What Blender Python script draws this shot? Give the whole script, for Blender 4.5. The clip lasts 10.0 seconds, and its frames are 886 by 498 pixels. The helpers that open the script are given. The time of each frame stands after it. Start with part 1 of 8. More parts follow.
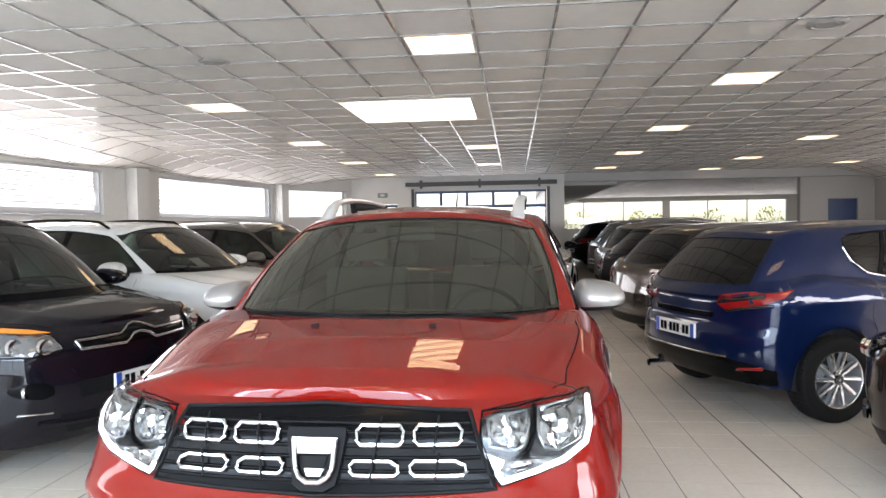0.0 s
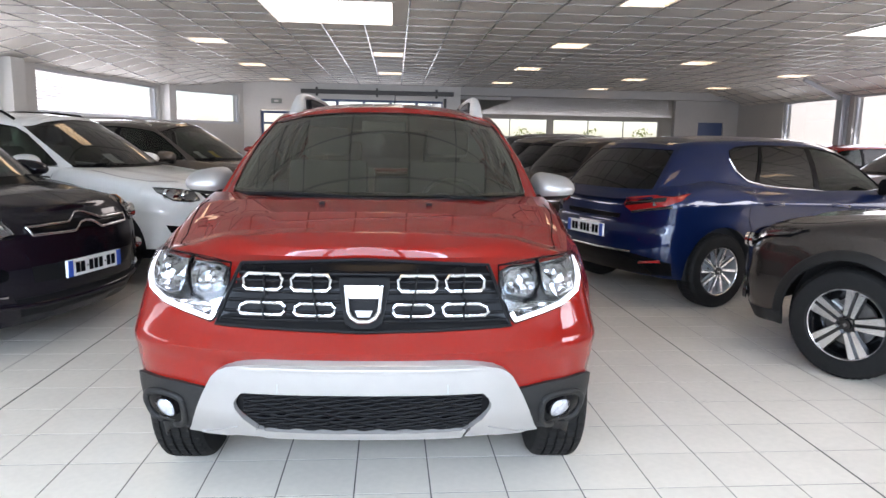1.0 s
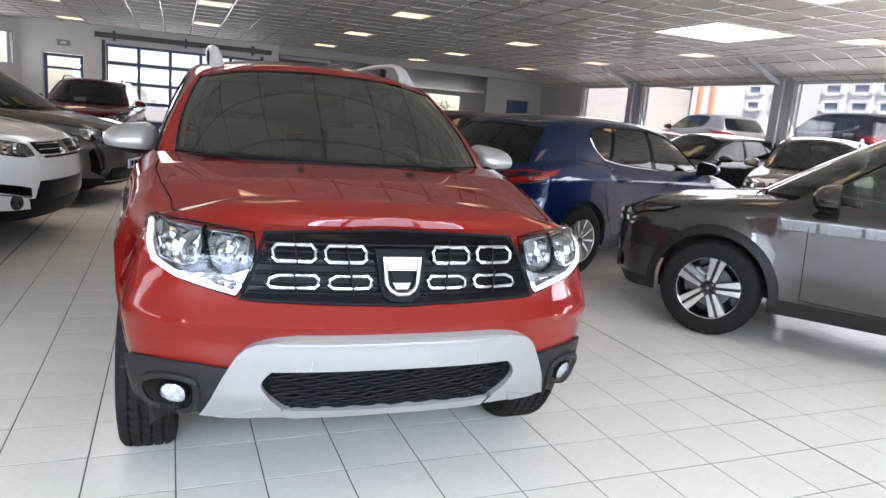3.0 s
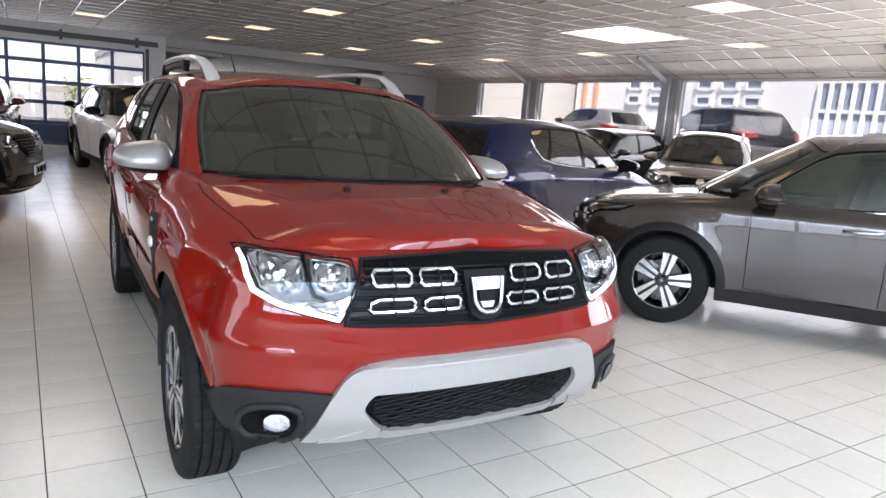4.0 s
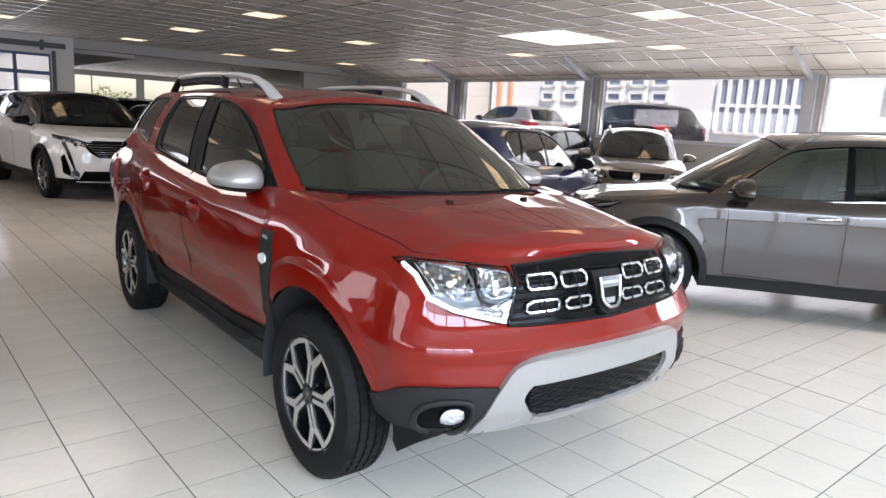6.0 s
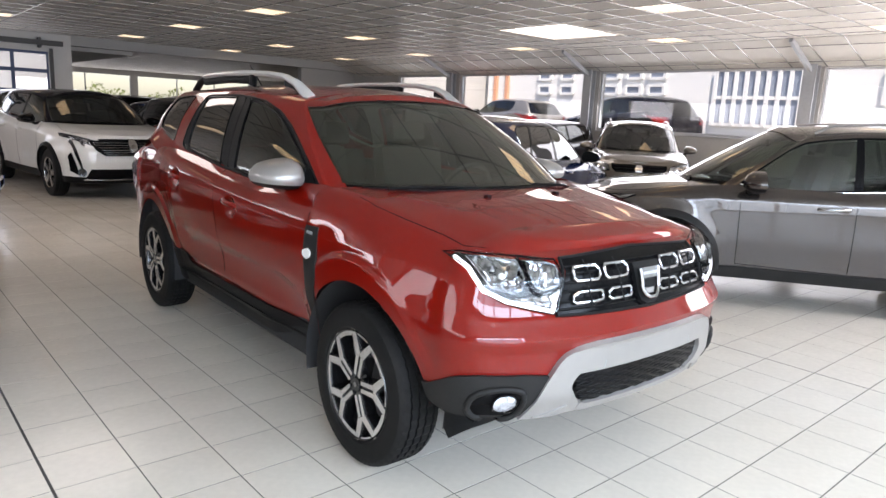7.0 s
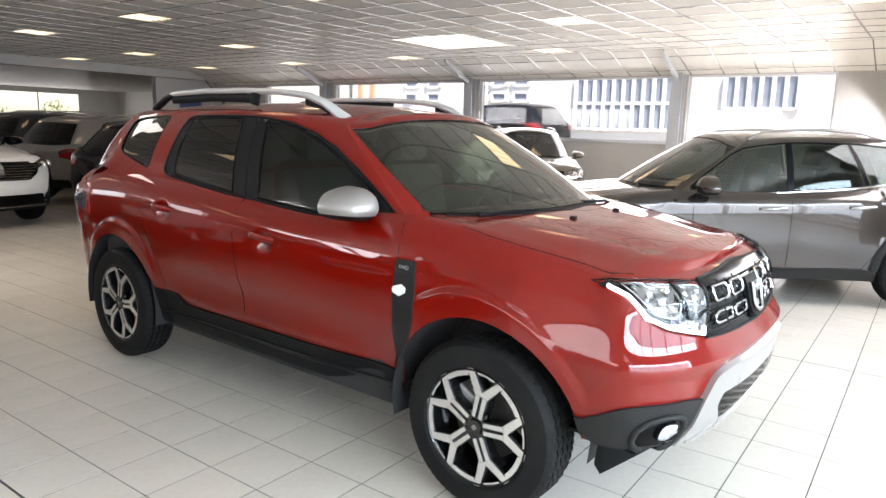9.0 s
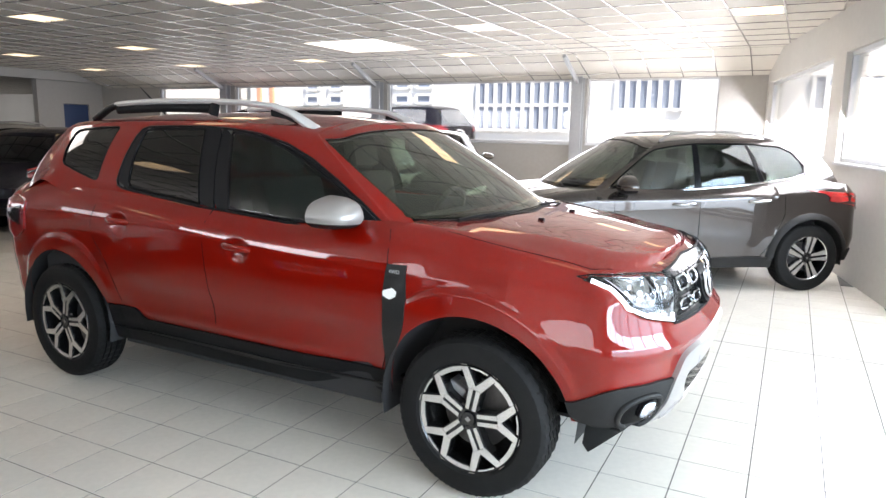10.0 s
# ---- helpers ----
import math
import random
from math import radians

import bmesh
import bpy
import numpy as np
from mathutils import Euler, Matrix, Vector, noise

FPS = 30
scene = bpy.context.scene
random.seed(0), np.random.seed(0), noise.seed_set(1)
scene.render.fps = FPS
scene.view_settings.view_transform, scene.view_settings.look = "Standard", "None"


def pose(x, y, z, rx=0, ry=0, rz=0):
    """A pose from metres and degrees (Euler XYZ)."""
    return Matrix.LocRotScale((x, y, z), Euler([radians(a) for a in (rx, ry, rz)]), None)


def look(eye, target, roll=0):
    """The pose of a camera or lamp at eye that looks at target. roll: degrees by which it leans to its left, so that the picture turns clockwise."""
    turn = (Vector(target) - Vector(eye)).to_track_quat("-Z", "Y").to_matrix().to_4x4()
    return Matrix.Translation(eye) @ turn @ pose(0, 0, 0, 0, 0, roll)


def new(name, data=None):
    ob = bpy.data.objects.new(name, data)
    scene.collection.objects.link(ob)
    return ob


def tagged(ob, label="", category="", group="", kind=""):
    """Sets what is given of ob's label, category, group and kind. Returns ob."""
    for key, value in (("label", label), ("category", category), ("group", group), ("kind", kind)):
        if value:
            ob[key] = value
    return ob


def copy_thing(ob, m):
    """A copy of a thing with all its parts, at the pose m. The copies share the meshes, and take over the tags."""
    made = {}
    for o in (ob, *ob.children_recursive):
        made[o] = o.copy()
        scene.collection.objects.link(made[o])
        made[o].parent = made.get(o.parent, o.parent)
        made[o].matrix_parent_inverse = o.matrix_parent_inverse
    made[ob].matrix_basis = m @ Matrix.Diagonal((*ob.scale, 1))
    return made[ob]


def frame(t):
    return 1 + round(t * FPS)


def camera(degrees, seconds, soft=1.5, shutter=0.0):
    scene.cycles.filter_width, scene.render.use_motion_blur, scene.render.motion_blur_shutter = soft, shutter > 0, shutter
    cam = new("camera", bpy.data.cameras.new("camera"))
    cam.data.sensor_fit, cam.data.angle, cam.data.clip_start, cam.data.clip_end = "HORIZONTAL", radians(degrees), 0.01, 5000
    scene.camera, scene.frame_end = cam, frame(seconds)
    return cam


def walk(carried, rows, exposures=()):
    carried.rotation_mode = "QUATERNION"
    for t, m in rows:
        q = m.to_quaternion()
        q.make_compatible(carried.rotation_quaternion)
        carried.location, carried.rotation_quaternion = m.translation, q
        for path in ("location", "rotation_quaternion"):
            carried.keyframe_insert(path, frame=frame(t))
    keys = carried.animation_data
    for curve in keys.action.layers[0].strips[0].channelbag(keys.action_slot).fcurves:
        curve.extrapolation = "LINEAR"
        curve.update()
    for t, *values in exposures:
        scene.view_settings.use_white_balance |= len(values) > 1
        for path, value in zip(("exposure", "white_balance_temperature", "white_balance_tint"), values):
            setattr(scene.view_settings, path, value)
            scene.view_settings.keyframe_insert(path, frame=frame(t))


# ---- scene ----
cam = camera(66.3, 10.0, soft=1.5, shutter=0.0)
PATH = [
    (0, (0.484, -2.496, 1.444), (0.275, -0.508, 1.381), -0.9),
    (0.1, (0.439, -2.552, 1.441), (0.358, -0.559, 1.298), 0.2),
    (0.5, (0.225, -2.742, 1.377), (0.154, -0.754, 1.172), 0.4),
    (1, (0.048, -2.874, 1.348), (0.190, -0.903, 1.036), 1.1),
    (1.5, (-0.088, -2.902, 1.307), (0.175, -0.955, 0.934), 3.2),
    (2, (-0.192, -2.887, 1.314), (0.228, -0.97, 0.93), 3.8),
    (2.5, (-0.376, -2.819, 1.313), (0.227, -0.952, 0.927), 1.6),
    (2.7, (-0.504, -2.777, 1.326), (0.145, -0.926, 0.936), 3.3),
    (3.8, (-1.195, -2.552, 1.324), (-0.217, -0.841, 0.984), 4.1),
    (4, (-1.317, -2.51, 1.386), (-0.278, -0.842, 1.01), 4.4),
    (4.5, (-1.583, -2.415, 1.412), (-0.437, -0.81, 1.076), 2.4),
    (5, (-1.814, -2.329, 1.408), (-0.582, -0.793, 1.058), 3.3),
    (5.5, (-1.965, -2.257, 1.408), (-0.707, -0.745, 1.044), 1.2),
    (5.7, (-2.03, -2.248, 1.415), (-0.762, -0.742, 1.058), 3.2),
    (7, (-2.324, -2.178, 1.424), (-1.041, -0.692, 1.04), 2.8),
    (7.5, (-2.422, -1.968, 1.426), (-1.08, -0.526, 1.087), 2.6),
    (8, (-2.587, -1.728, 1.441), (-1.212, -0.317, 1.094), 3.8),
    (8.5, (-2.795, -1.513, 1.453), (-1.306, -0.226, 1.097), 2.2),
    (9, (-2.902, -1.313, 1.448), (-1.313, -0.15, 1.099), 1.6),
    (9.5, (-3.048, -1.159, 1.478), (-1.423, -0.034, 1.173), 2.7),
    (10, (-3.222, -1.092, 1.48), (-1.473, -0.183, 1.14), 1.0),
]
LIGHTING = [(0, 1.25, 7020, 20), (1, 1.02, 6670, 22), (2.5, 0.84, 6620, 22), (4, 0.77, 6770, 22), (5.5, 0.74, 6850, 22), (7, 0.75, 6940, 22), (7.5, 0.96, 7020, 20), (8, 1.14, 7020, 20), (9, 1.21, 7020, 19), (10, 1.22, 6820, 18)]
walk(cam, [(t, look(eye, target, roll)) for t, eye, target, roll in PATH], LIGHTING)

# ---- world, sun, large lights, exposure ----
world = bpy.data.worlds.new("world")
scene.world = world
world.use_nodes = True
wn = world.node_tree.nodes
sky = wn.new("ShaderNodeTexSky")
sky.sky_type, sky.sun_disc = "NISHITA", False
sky.sun_elevation, sky.sun_rotation = radians(60), radians(214)
wn["Background"].inputs["Strength"].default_value = 0.15
world.node_tree.links.new(sky.outputs[0], wn["Background"].inputs[0])


def lamp(name, kind, m, energy, color, size=None, angle=None):
    d = bpy.data.lights.new(name, kind)
    d.energy, d.color = energy, color
    if size:
        d.shape, d.size, d.size_y = "RECTANGLE", size[0], size[1]
    if angle:
        d.angle = radians(angle)
    ob = new(name, d)
    ob.matrix_world = m
    return ob


# Sun from the front right, low enough to reach in through the front windows.
SUN_FROM = Vector((-0.28, -0.42, 0.87))
lamp("sun", "SUN", look(SUN_FROM * 30, (0, 0, 0)), 5.0, (1.0, 0.95, 0.87), angle=0.5)

LEFT_DIR = Vector((0.165, 0.986, 0)).normalized()      # run of the slanted left wall
LEFT_AT = Vector((-6.75, 10.0, 0))


def left_at(y, z=0.0, inwards=0.0):
    k = (y - LEFT_AT.y) / LEFT_DIR.y
    return LEFT_AT + LEFT_DIR * k + Vector((LEFT_DIR.y, -LEFT_DIR.x, 0)) * inwards + Vector((0, 0, z))


CEIL = 2.95
RIGHT = 10.6
BACK = 17.5
SKY_BLUE = (0.86, 0.93, 1.0)
# Daylight standing in the window openings.
for y0, y1 in ((0.36, 2.86), (3.18, 7.64), (8.04, 12.42), (12.9, 15.3)):
    c = Vector((RIGHT - 0.02, (y0 + y1) / 2, 1.95))
    lamp("window_light", "AREA", look(c, c - Vector((1, 0, 0.4))), (8.5 if y0 < 8 else 5.5) * (y1 - y0), SKY_BLUE, (y1 - y0, 1.25))
# The first left window is out of view and assumed; its lamp brightens the floor.
for y0, y1, k in ((-3.5, 3.6, 6), (4.5, 9.0, 15), (10.7, 15.0, 5)):
    c = left_at((y0 + y1) / 2, 2.17, 0.03)
    lamp("window_light", "AREA", look(c, c + Vector((1, -0.165, -0.12))), k * (y1 - y0), SKY_BLUE, (y1 - y0, 0.78))
c = Vector((-5.05, 16.5, 2.17))
lamp("window_light", "AREA", look(c, c + Vector((0.81, -0.59, -0.12))), 8, SKY_BLUE, (1.9, 0.78))
for k in range(7):
    x = 2.65 - 8.7 / 7 * (k + 0.5)
    lamp("entrance_sky", "AREA", look((x, -4.65, 2.36), (x, 0, 0.9)), 27, (0.60, 0.81, 1.0), (1.14, 0.55))
    lamp("entrance_street", "AREA", look((x, -4.65, 1.1), (x, 0, 1.0)), 25, (0.64, 0.84, 1.0), (1.14, 1.85))
for a, b in ((0.15, 4.3), (4.82, 7.15)):
    c = Vector((10.6, -0.45, 1.83)) + Vector((-0.978, -0.206, 0)) * (a + b) / 2 + Vector((-0.206, 0.978, 0)) * 0.03
    lamp("window_light", "AREA", look(c, c + Vector((-0.206, 0.978, -0.75))), 27 * (b - a), SKY_BLUE, (b - a, 1.2))
lamp("back_door_light", "AREA", look((-0.5, BACK - 0.1, 1.9), (-0.5, 5, 1.0)), 17, SKY_BLUE, (3.6, 1.0))
lamp("far_window_light", "AREA", look((9.5, 35.6, 2.2), (9.5, 20, 1.5)), 70, SKY_BLUE, (12, 1.2))

# ---- materials ----
def mat(name):
    m = bpy.data.materials.new(name)
    m.use_nodes = True
    return m, m.node_tree.nodes, m.node_tree.links, m.node_tree.nodes["Principled BSDF"]


def plain(name, color, rough=0.5, metal=0.0, coat=0.0, noise_scale=18.0, vary=0.12, bump=0.0, bump_scale=60.0, emit=0.0, spec=None, rough_vary=0.0):
    """Principled surface whose tone drifts a little at two scales, with fine relief."""
    m, n, l, p = mat(name)
    p.inputs["Metallic"].default_value = metal
    p.inputs["Roughness"].default_value = rough
    p.inputs["Coat Weight"].default_value = coat
    p.inputs["Coat Roughness"].default_value = 0.03
    if spec is not None:
        p.inputs["Specular IOR Level"].default_value = spec
    tc = n.new("ShaderNodeTexCoord")
    if vary:
        a, b = n.new("ShaderNodeTexNoise"), n.new("ShaderNodeTexNoise")
        a.inputs["Scale"].default_value, a.inputs["Detail"].default_value = noise_scale * 0.08, 3
        b.inputs["Scale"].default_value, b.inputs["Detail"].default_value = noise_scale, 5
        add = n.new("ShaderNodeMath")
        add.operation = "ADD"
        ramp = n.new("ShaderNodeMapRange")
        ramp.inputs[1].default_value, ramp.inputs[2].default_value = 0.6, 1.4
        ramp.inputs[3].default_value, ramp.inputs[4].default_value = 1 - vary, 1 + vary
        mul = n.new("ShaderNodeMixRGB")
        mul.blend_type = "MULTIPLY"
        mul.inputs[0].default_value = 1.0
        mul.inputs[1].default_value = (*color, 1)
        for t in (a, b):
            l.new(tc.outputs["Object"], t.inputs["Vector"])
        l.new(a.outputs["Fac"], add.inputs[0]), l.new(b.outputs["Fac"], add.inputs[1])
        l.new(add.outputs[0], ramp.inputs[0]), l.new(ramp.outputs[0], mul.inputs[2])
        l.new(mul.outputs[0], p.inputs["Base Color"])
        if rough_vary:
            rr = n.new("ShaderNodeMapRange")
            rr.inputs[1].default_value, rr.inputs[2].default_value = 0.6, 1.4
            rr.inputs[3].default_value, rr.inputs[4].default_value = max(rough - rough_vary, 0.02), rough + rough_vary
            l.new(add.outputs[0], rr.inputs[0]), l.new(rr.outputs[0], p.inputs["Roughness"])
    else:
        p.inputs["Base Color"].default_value = (*color, 1)
    if bump:
        t, bn = n.new("ShaderNodeTexNoise"), n.new("ShaderNodeBump")
        t.inputs["Scale"].default_value, t.inputs["Detail"].default_value = bump_scale, 4
        bn.inputs["Strength"].default_value, bn.inputs["Distance"].default_value = bump, 0.004
        l.new(tc.outputs["Object"], t.inputs["Vector"])
        l.new(t.outputs["Fac"], bn.inputs["Height"]), l.new(bn.outputs[0], p.inputs["Normal"])
    if emit:
        p.inputs["Emission Color"].default_value = (*color, 1)
        p.inputs["Emission Strength"].default_value = emit
    return m


def glow(name, color, strength):
    m, n, l, p = mat(name)
    p.inputs["Base Color"].default_value = (*color, 1)
    p.inputs["Emission Color"].default_value = (*color, 1)
    p.inputs["Emission Strength"].default_value = strength
    return m


def glass(name, tint, gloss=1.0, base=0.05, dust_haze=0.0):
    """Thin tinted pane: clear through, mirror-like by the angle."""
    m, n, l, p = mat(name)
    n.remove(p)
    out = n["Material Output"]
    tr, gl, mix, lw = n.new("ShaderNodeBsdfTransparent"), n.new("ShaderNodeBsdfGlossy"), n.new("ShaderNodeMixShader"), n.new("ShaderNodeLayerWeight")
    tr.inputs[0].default_value = (*tint, 1)
    gl.inputs[0].default_value, gl.inputs["Roughness"].default_value = (gloss, gloss, gloss, 1), 0.01
    lw.inputs["Blend"].default_value = 0.5
    pw, ma = n.new("ShaderNodeMath"), n.new("ShaderNodeMath")
    pw.operation, ma.operation = "POWER", "MULTIPLY_ADD"
    pw.inputs[1].default_value = 4.0
    ma.inputs[1].default_value, ma.inputs[2].default_value = 0.95 - base, base
    l.new(lw.outputs["Facing"], pw.inputs[0]), l.new(pw.outputs[0], ma.inputs[0]), l.new(ma.outputs[0], mix.inputs[0])
    l.new(tr.outputs[0], mix.inputs[1]), l.new(gl.outputs[0], mix.inputs[2])
    l.new(mix.outputs[0], out.inputs["Surface"])
    # Olive diffuse film: the ceiling's reflected haze painted into the pane.
    if dust_haze:
        df, mx, nz, rg, tc = n.new("ShaderNodeBsdfDiffuse"), n.new("ShaderNodeMixShader"), n.new("ShaderNodeTexNoise"), n.new("ShaderNodeMapRange"), n.new("ShaderNodeTexCoord")
        df.inputs[0].default_value = (0.46, 0.44, 0.30, 1)
        nz.inputs["Scale"].default_value, nz.inputs["Detail"].default_value = 2.5, 6
        rg.inputs[3].default_value, rg.inputs[4].default_value = dust_haze * 0.6, dust_haze * 1.4
        l.new(tc.outputs["Object"], nz.inputs["Vector"]), l.new(nz.outputs["Fac"], rg.inputs[0]), l.new(rg.outputs[0], mx.inputs[0])
        l.new(mix.outputs[0], mx.inputs[1]), l.new(df.outputs[0], mx.inputs[2]), l.new(mx.outputs[0], out.inputs["Surface"])
    return m


def paint(name, color, metal=0.35, rough=0.32, coat=1.0):
    """Car lacquer: flaked base under a clear coat, with faint dust and orange peel."""
    m, n, l, p = mat(name)
    p.inputs["Metallic"].default_value, p.inputs["Roughness"].default_value = metal, rough
    p.inputs["Coat Weight"].default_value, p.inputs["Coat Roughness"].default_value = coat, 0.015
    p.inputs["Specular IOR Level"].default_value = 0.03
    p.inputs["Coat IOR"].default_value = 1.5
    tc, fl, mul, dust_haze = n.new("ShaderNodeTexCoord"), n.new("ShaderNodeTexVoronoi"), n.new("ShaderNodeMixRGB"), n.new("ShaderNodeTexNoise")
    fl.inputs["Scale"].default_value = 900
    mr = n.new("ShaderNodeMapRange")
    mr.inputs[3].default_value, mr.inputs[4].default_value = 0.82, 1.18
    mul.blend_type, mul.inputs[0].default_value, mul.inputs[1].default_value = "MULTIPLY", 1.0, (*color, 1)
    l.new(tc.outputs["Object"], fl.inputs["Vector"]), l.new(fl.outputs["Color"], mr.inputs[0])
    l.new(mr.outputs[0], mul.inputs[2]), l.new(mul.outputs[0], p.inputs["Base Color"])
    dust_haze.inputs["Scale"].default_value, dust_haze.inputs["Detail"].default_value = 2.2, 6
    dr = n.new("ShaderNodeMapRange")
    dr.inputs[1].default_value, dr.inputs[2].default_value = 0.35, 0.75
    dr.inputs[3].default_value, dr.inputs[4].default_value = 0.0, 0.014
    l.new(tc.outputs["Object"], dust_haze.inputs["Vector"]), l.new(dust_haze.outputs["Fac"], dr.inputs[0]), l.new(dr.outputs[0], p.inputs["Coat Roughness"])
    return m


M_TILE = plain("floor_tile", (0.70, 0.648, 0.565), rough=0.2, spec=0.32, noise_scale=30, vary=0.06, bump=0.05, bump_scale=25, rough_vary=0.07)
M_GROUT = plain("grout", (0.07, 0.066, 0.06), rough=0.85, noise_scale=40, vary=0.25)
M_CEIL = plain("ceiling_tile", (0.60, 0.57, 0.52), rough=0.7, noise_scale=120, vary=0.05, bump=0.35, bump_scale=260)
M_TBAR = plain("ceiling_bar", (0.50, 0.485, 0.46), rough=0.20, metal=0.6, spec=0.9, vary=0.05)
M_WALL = plain("wall_paint", (0.58, 0.565, 0.53), rough=0.65, noise_scale=14, vary=0.05, bump=0.08, bump_scale=120)
M_WALLGREY = plain("wall_grey", (0.36, 0.345, 0.32), rough=0.6, noise_scale=14, vary=0.06, bump=0.08, bump_scale=120)
M_BEAM = plain("beam_paint", (0.34, 0.33, 0.31), rough=0.6, noise_scale=10, vary=0.06)
M_STEEL = plain("steel_grey", (0.38, 0.39, 0.40), rough=0.45, metal=0.3, noise_scale=20, vary=0.08)
M_ALU = plain("window_frame_metal", (0.55, 0.56, 0.57), rough=0.35, metal=0.6, vary=0.05)
M_NAVY = plain("navy_paint", (0.02, 0.045, 0.12), rough=0.4, vary=0.08)
M_DARKSTEEL = plain("dark_steel", (0.06, 0.058, 0.055), rough=0.5, metal=0.3, vary=0.1)
M_CEIL_DISC = plain("ceiling_disc_grey", (0.30, 0.285, 0.26), rough=0.6, vary=0.06)
M_LAMP = glow("lamp_diffuser", (1.0, 0.77, 0.47), 1.6)
M_LOUVRE = plain("lamp_louvre", (0.8, 0.8, 0.78), rough=0.3, metal=0.5, vary=0.03)
M_SKYL = glow("skylight_dome", (1.0, 0.98, 0.93), 2.6)
M_PANE = glass("window_glass", (0.93, 0.95, 0.95))
M_ASPHALT = plain("yard_asphalt", (0.30, 0.29, 0.27), rough=0.9, noise_scale=30, vary=0.2, bump=0.3, bump_scale=80)


# ---- mesh helpers ----
def to_ob(name, bm, material, parent=None, label="", smooth=None):
    me = bpy.data.meshes.new(name)
    bm.to_mesh(me)
    bm.free()
    for m in material if isinstance(material, (list, tuple)) else [material]:
        me.materials.append(m)
    if smooth is not None:
        for f in me.polygons:
            f.use_smooth = True
        me.set_sharp_from_angle(angle=radians(smooth))
    ob = new(name, me)
    if parent is not None:
        ob.parent = parent
    if label:
        ob["label"] = label
    return ob


def part(name, bm, material, parent, label="", smooth=None):
    return to_ob(name, bm, material, parent, label, smooth)


def add_box(bm, x0, y0, z0, x1, y1, z1, m=None, bevel=0.0):
    vs = [bm.verts.new((x, y, z)) for x in (x0, x1) for y in (y0, y1) for z in (z0, z1)]
    fs = [bm.faces.new([vs[i] for i in q]) for q in ((0, 1, 3, 2), (4, 6, 7, 5), (0, 4, 5, 1), (2, 3, 7, 6), (0, 2, 6, 4), (1, 5, 7, 3))]
    if bevel:
        es = list({e for f in fs for e in f.edges})
        r = bmesh.ops.bevel(bm, geom=es, offset=bevel, segments=2, affect="EDGES", profile=0.6)
        vs = list({v for f in r["faces"] for v in f.verts} | {v for v in vs if v.is_valid})
    if m is not None:
        bmesh.ops.transform(bm, matrix=m, verts=vs)
    return vs


def box(x0, y0, z0, x1, y1, z1, bevel=0.0):
    bm = bmesh.new()
    add_box(bm, x0, y0, z0, x1, y1, z1, None, bevel)
    return bm


def frame_along(p, q):
    """Origin at p, x along p to q on the plan, z up."""
    p, q = Vector(p), Vector(q)
    d = (q - p).normalized()
    return Matrix(((d.x, -d.y, 0, p.x), (d.y, d.x, 0, p.y), (0, 0, 1, p.z), (0, 0, 0, 1))), (q - p).length


def wall_with_openings(name, p, q, z0, z1, thick, openings, material, label, outward=1):
    """Upright wall from p to q, its inner face on the line; openings are (a, b, low, high) along it."""
    m, length = frame_along((*p, 0), (*q, 0))
    bm = bmesh.new()
    cuts = sorted({0.0, length, *[v for o in openings for v in o[:2]]})
    t0, t1 = (0, thick) if outward > 0 else (-thick, 0)
    for a, b in zip(cuts, cuts[1:]):
        mid = (a + b) / 2
        spans, low = [], z0
        for o in sorted((o for o in openings if o[0] < mid < o[1]), key=lambda o: o[2]):
            if o[2] > low:
                spans.append((low, o[2]))
            low = o[3]
        if low < z1:
            spans.append((low, z1))
        for s0, s1 in spans:
            add_box(bm, a, t0, s0, b, t1, s1)
    bmesh.ops.remove_doubles(bm, verts=bm.verts, dist=0.0005)
    ob = to_ob(name, bm, material)
    ob.matrix_world = m
    return tagged(ob, label, "wall", kind="structure"), m


def window_in(name, m, a, b, low, high, mullions, label, depth=0.06, bar=0.05, transoms=()):
    """Framed window with panes as parts, in the wall frame m."""
    bm = bmesh.new()
    y0, y1 = 0.06, 0.06 + depth
    add_box(bm, a, y0, low, b, y1, low + bar), add_box(bm, a, y0, high - bar, b, y1, high)
    add_box(bm, a, y0, low + bar, a + bar, y1, high - bar), add_box(bm, b - bar, y0, low + bar, b, y1, high - bar)
    xs = [a] + [a + (b - a) * k / (mullions + 1) for k in range(1, mullions + 1)] + [b]
    for x in xs[1:-1]:
        add_box(bm, x - bar / 2, y0 + 0.003, low + bar, x + bar / 2, y1 - 0.003, high - bar)
    for z in transoms:
        add_box(bm, a + bar, y0 + 0.005, z - bar / 2, b - bar, y1 - 0.005, z + bar / 2)
    win = to_ob(name, bm, M_ALU)
    win.matrix_world = m
    tagged(win, label, "window", kind="structure")
    sill = part("window_sill", box(a, -0.03, low - 0.03, b, 0.06, low, 0.004), M_ALU, win)
    for u, v in zip(xs, xs[1:]):
        pane = part("pane", box(u + bar / 2, (y0 + y1) / 2 - 0.004, low + bar, v - bar / 2, (y0 + y1) / 2 + 0.004, high - bar), M_PANE, win)
        pane.visible_shadow = False
    return win


# ---- large structure ----
PITCH, TURN_FLOOR = 0.2975, radians(0.5)

def yard_z(x, y):
    """The yard beyond the right windows lies higher than the showroom floor."""
    ease = lambda v: min(max(v, 0.0), 1.0) ** 2 * (3 - 2 * min(max(v, 0.0), 1.0))
    return -0.06 + YARD * ease((x - 11.2) / 0.9) * ease((17.4 - y) / 0.7)


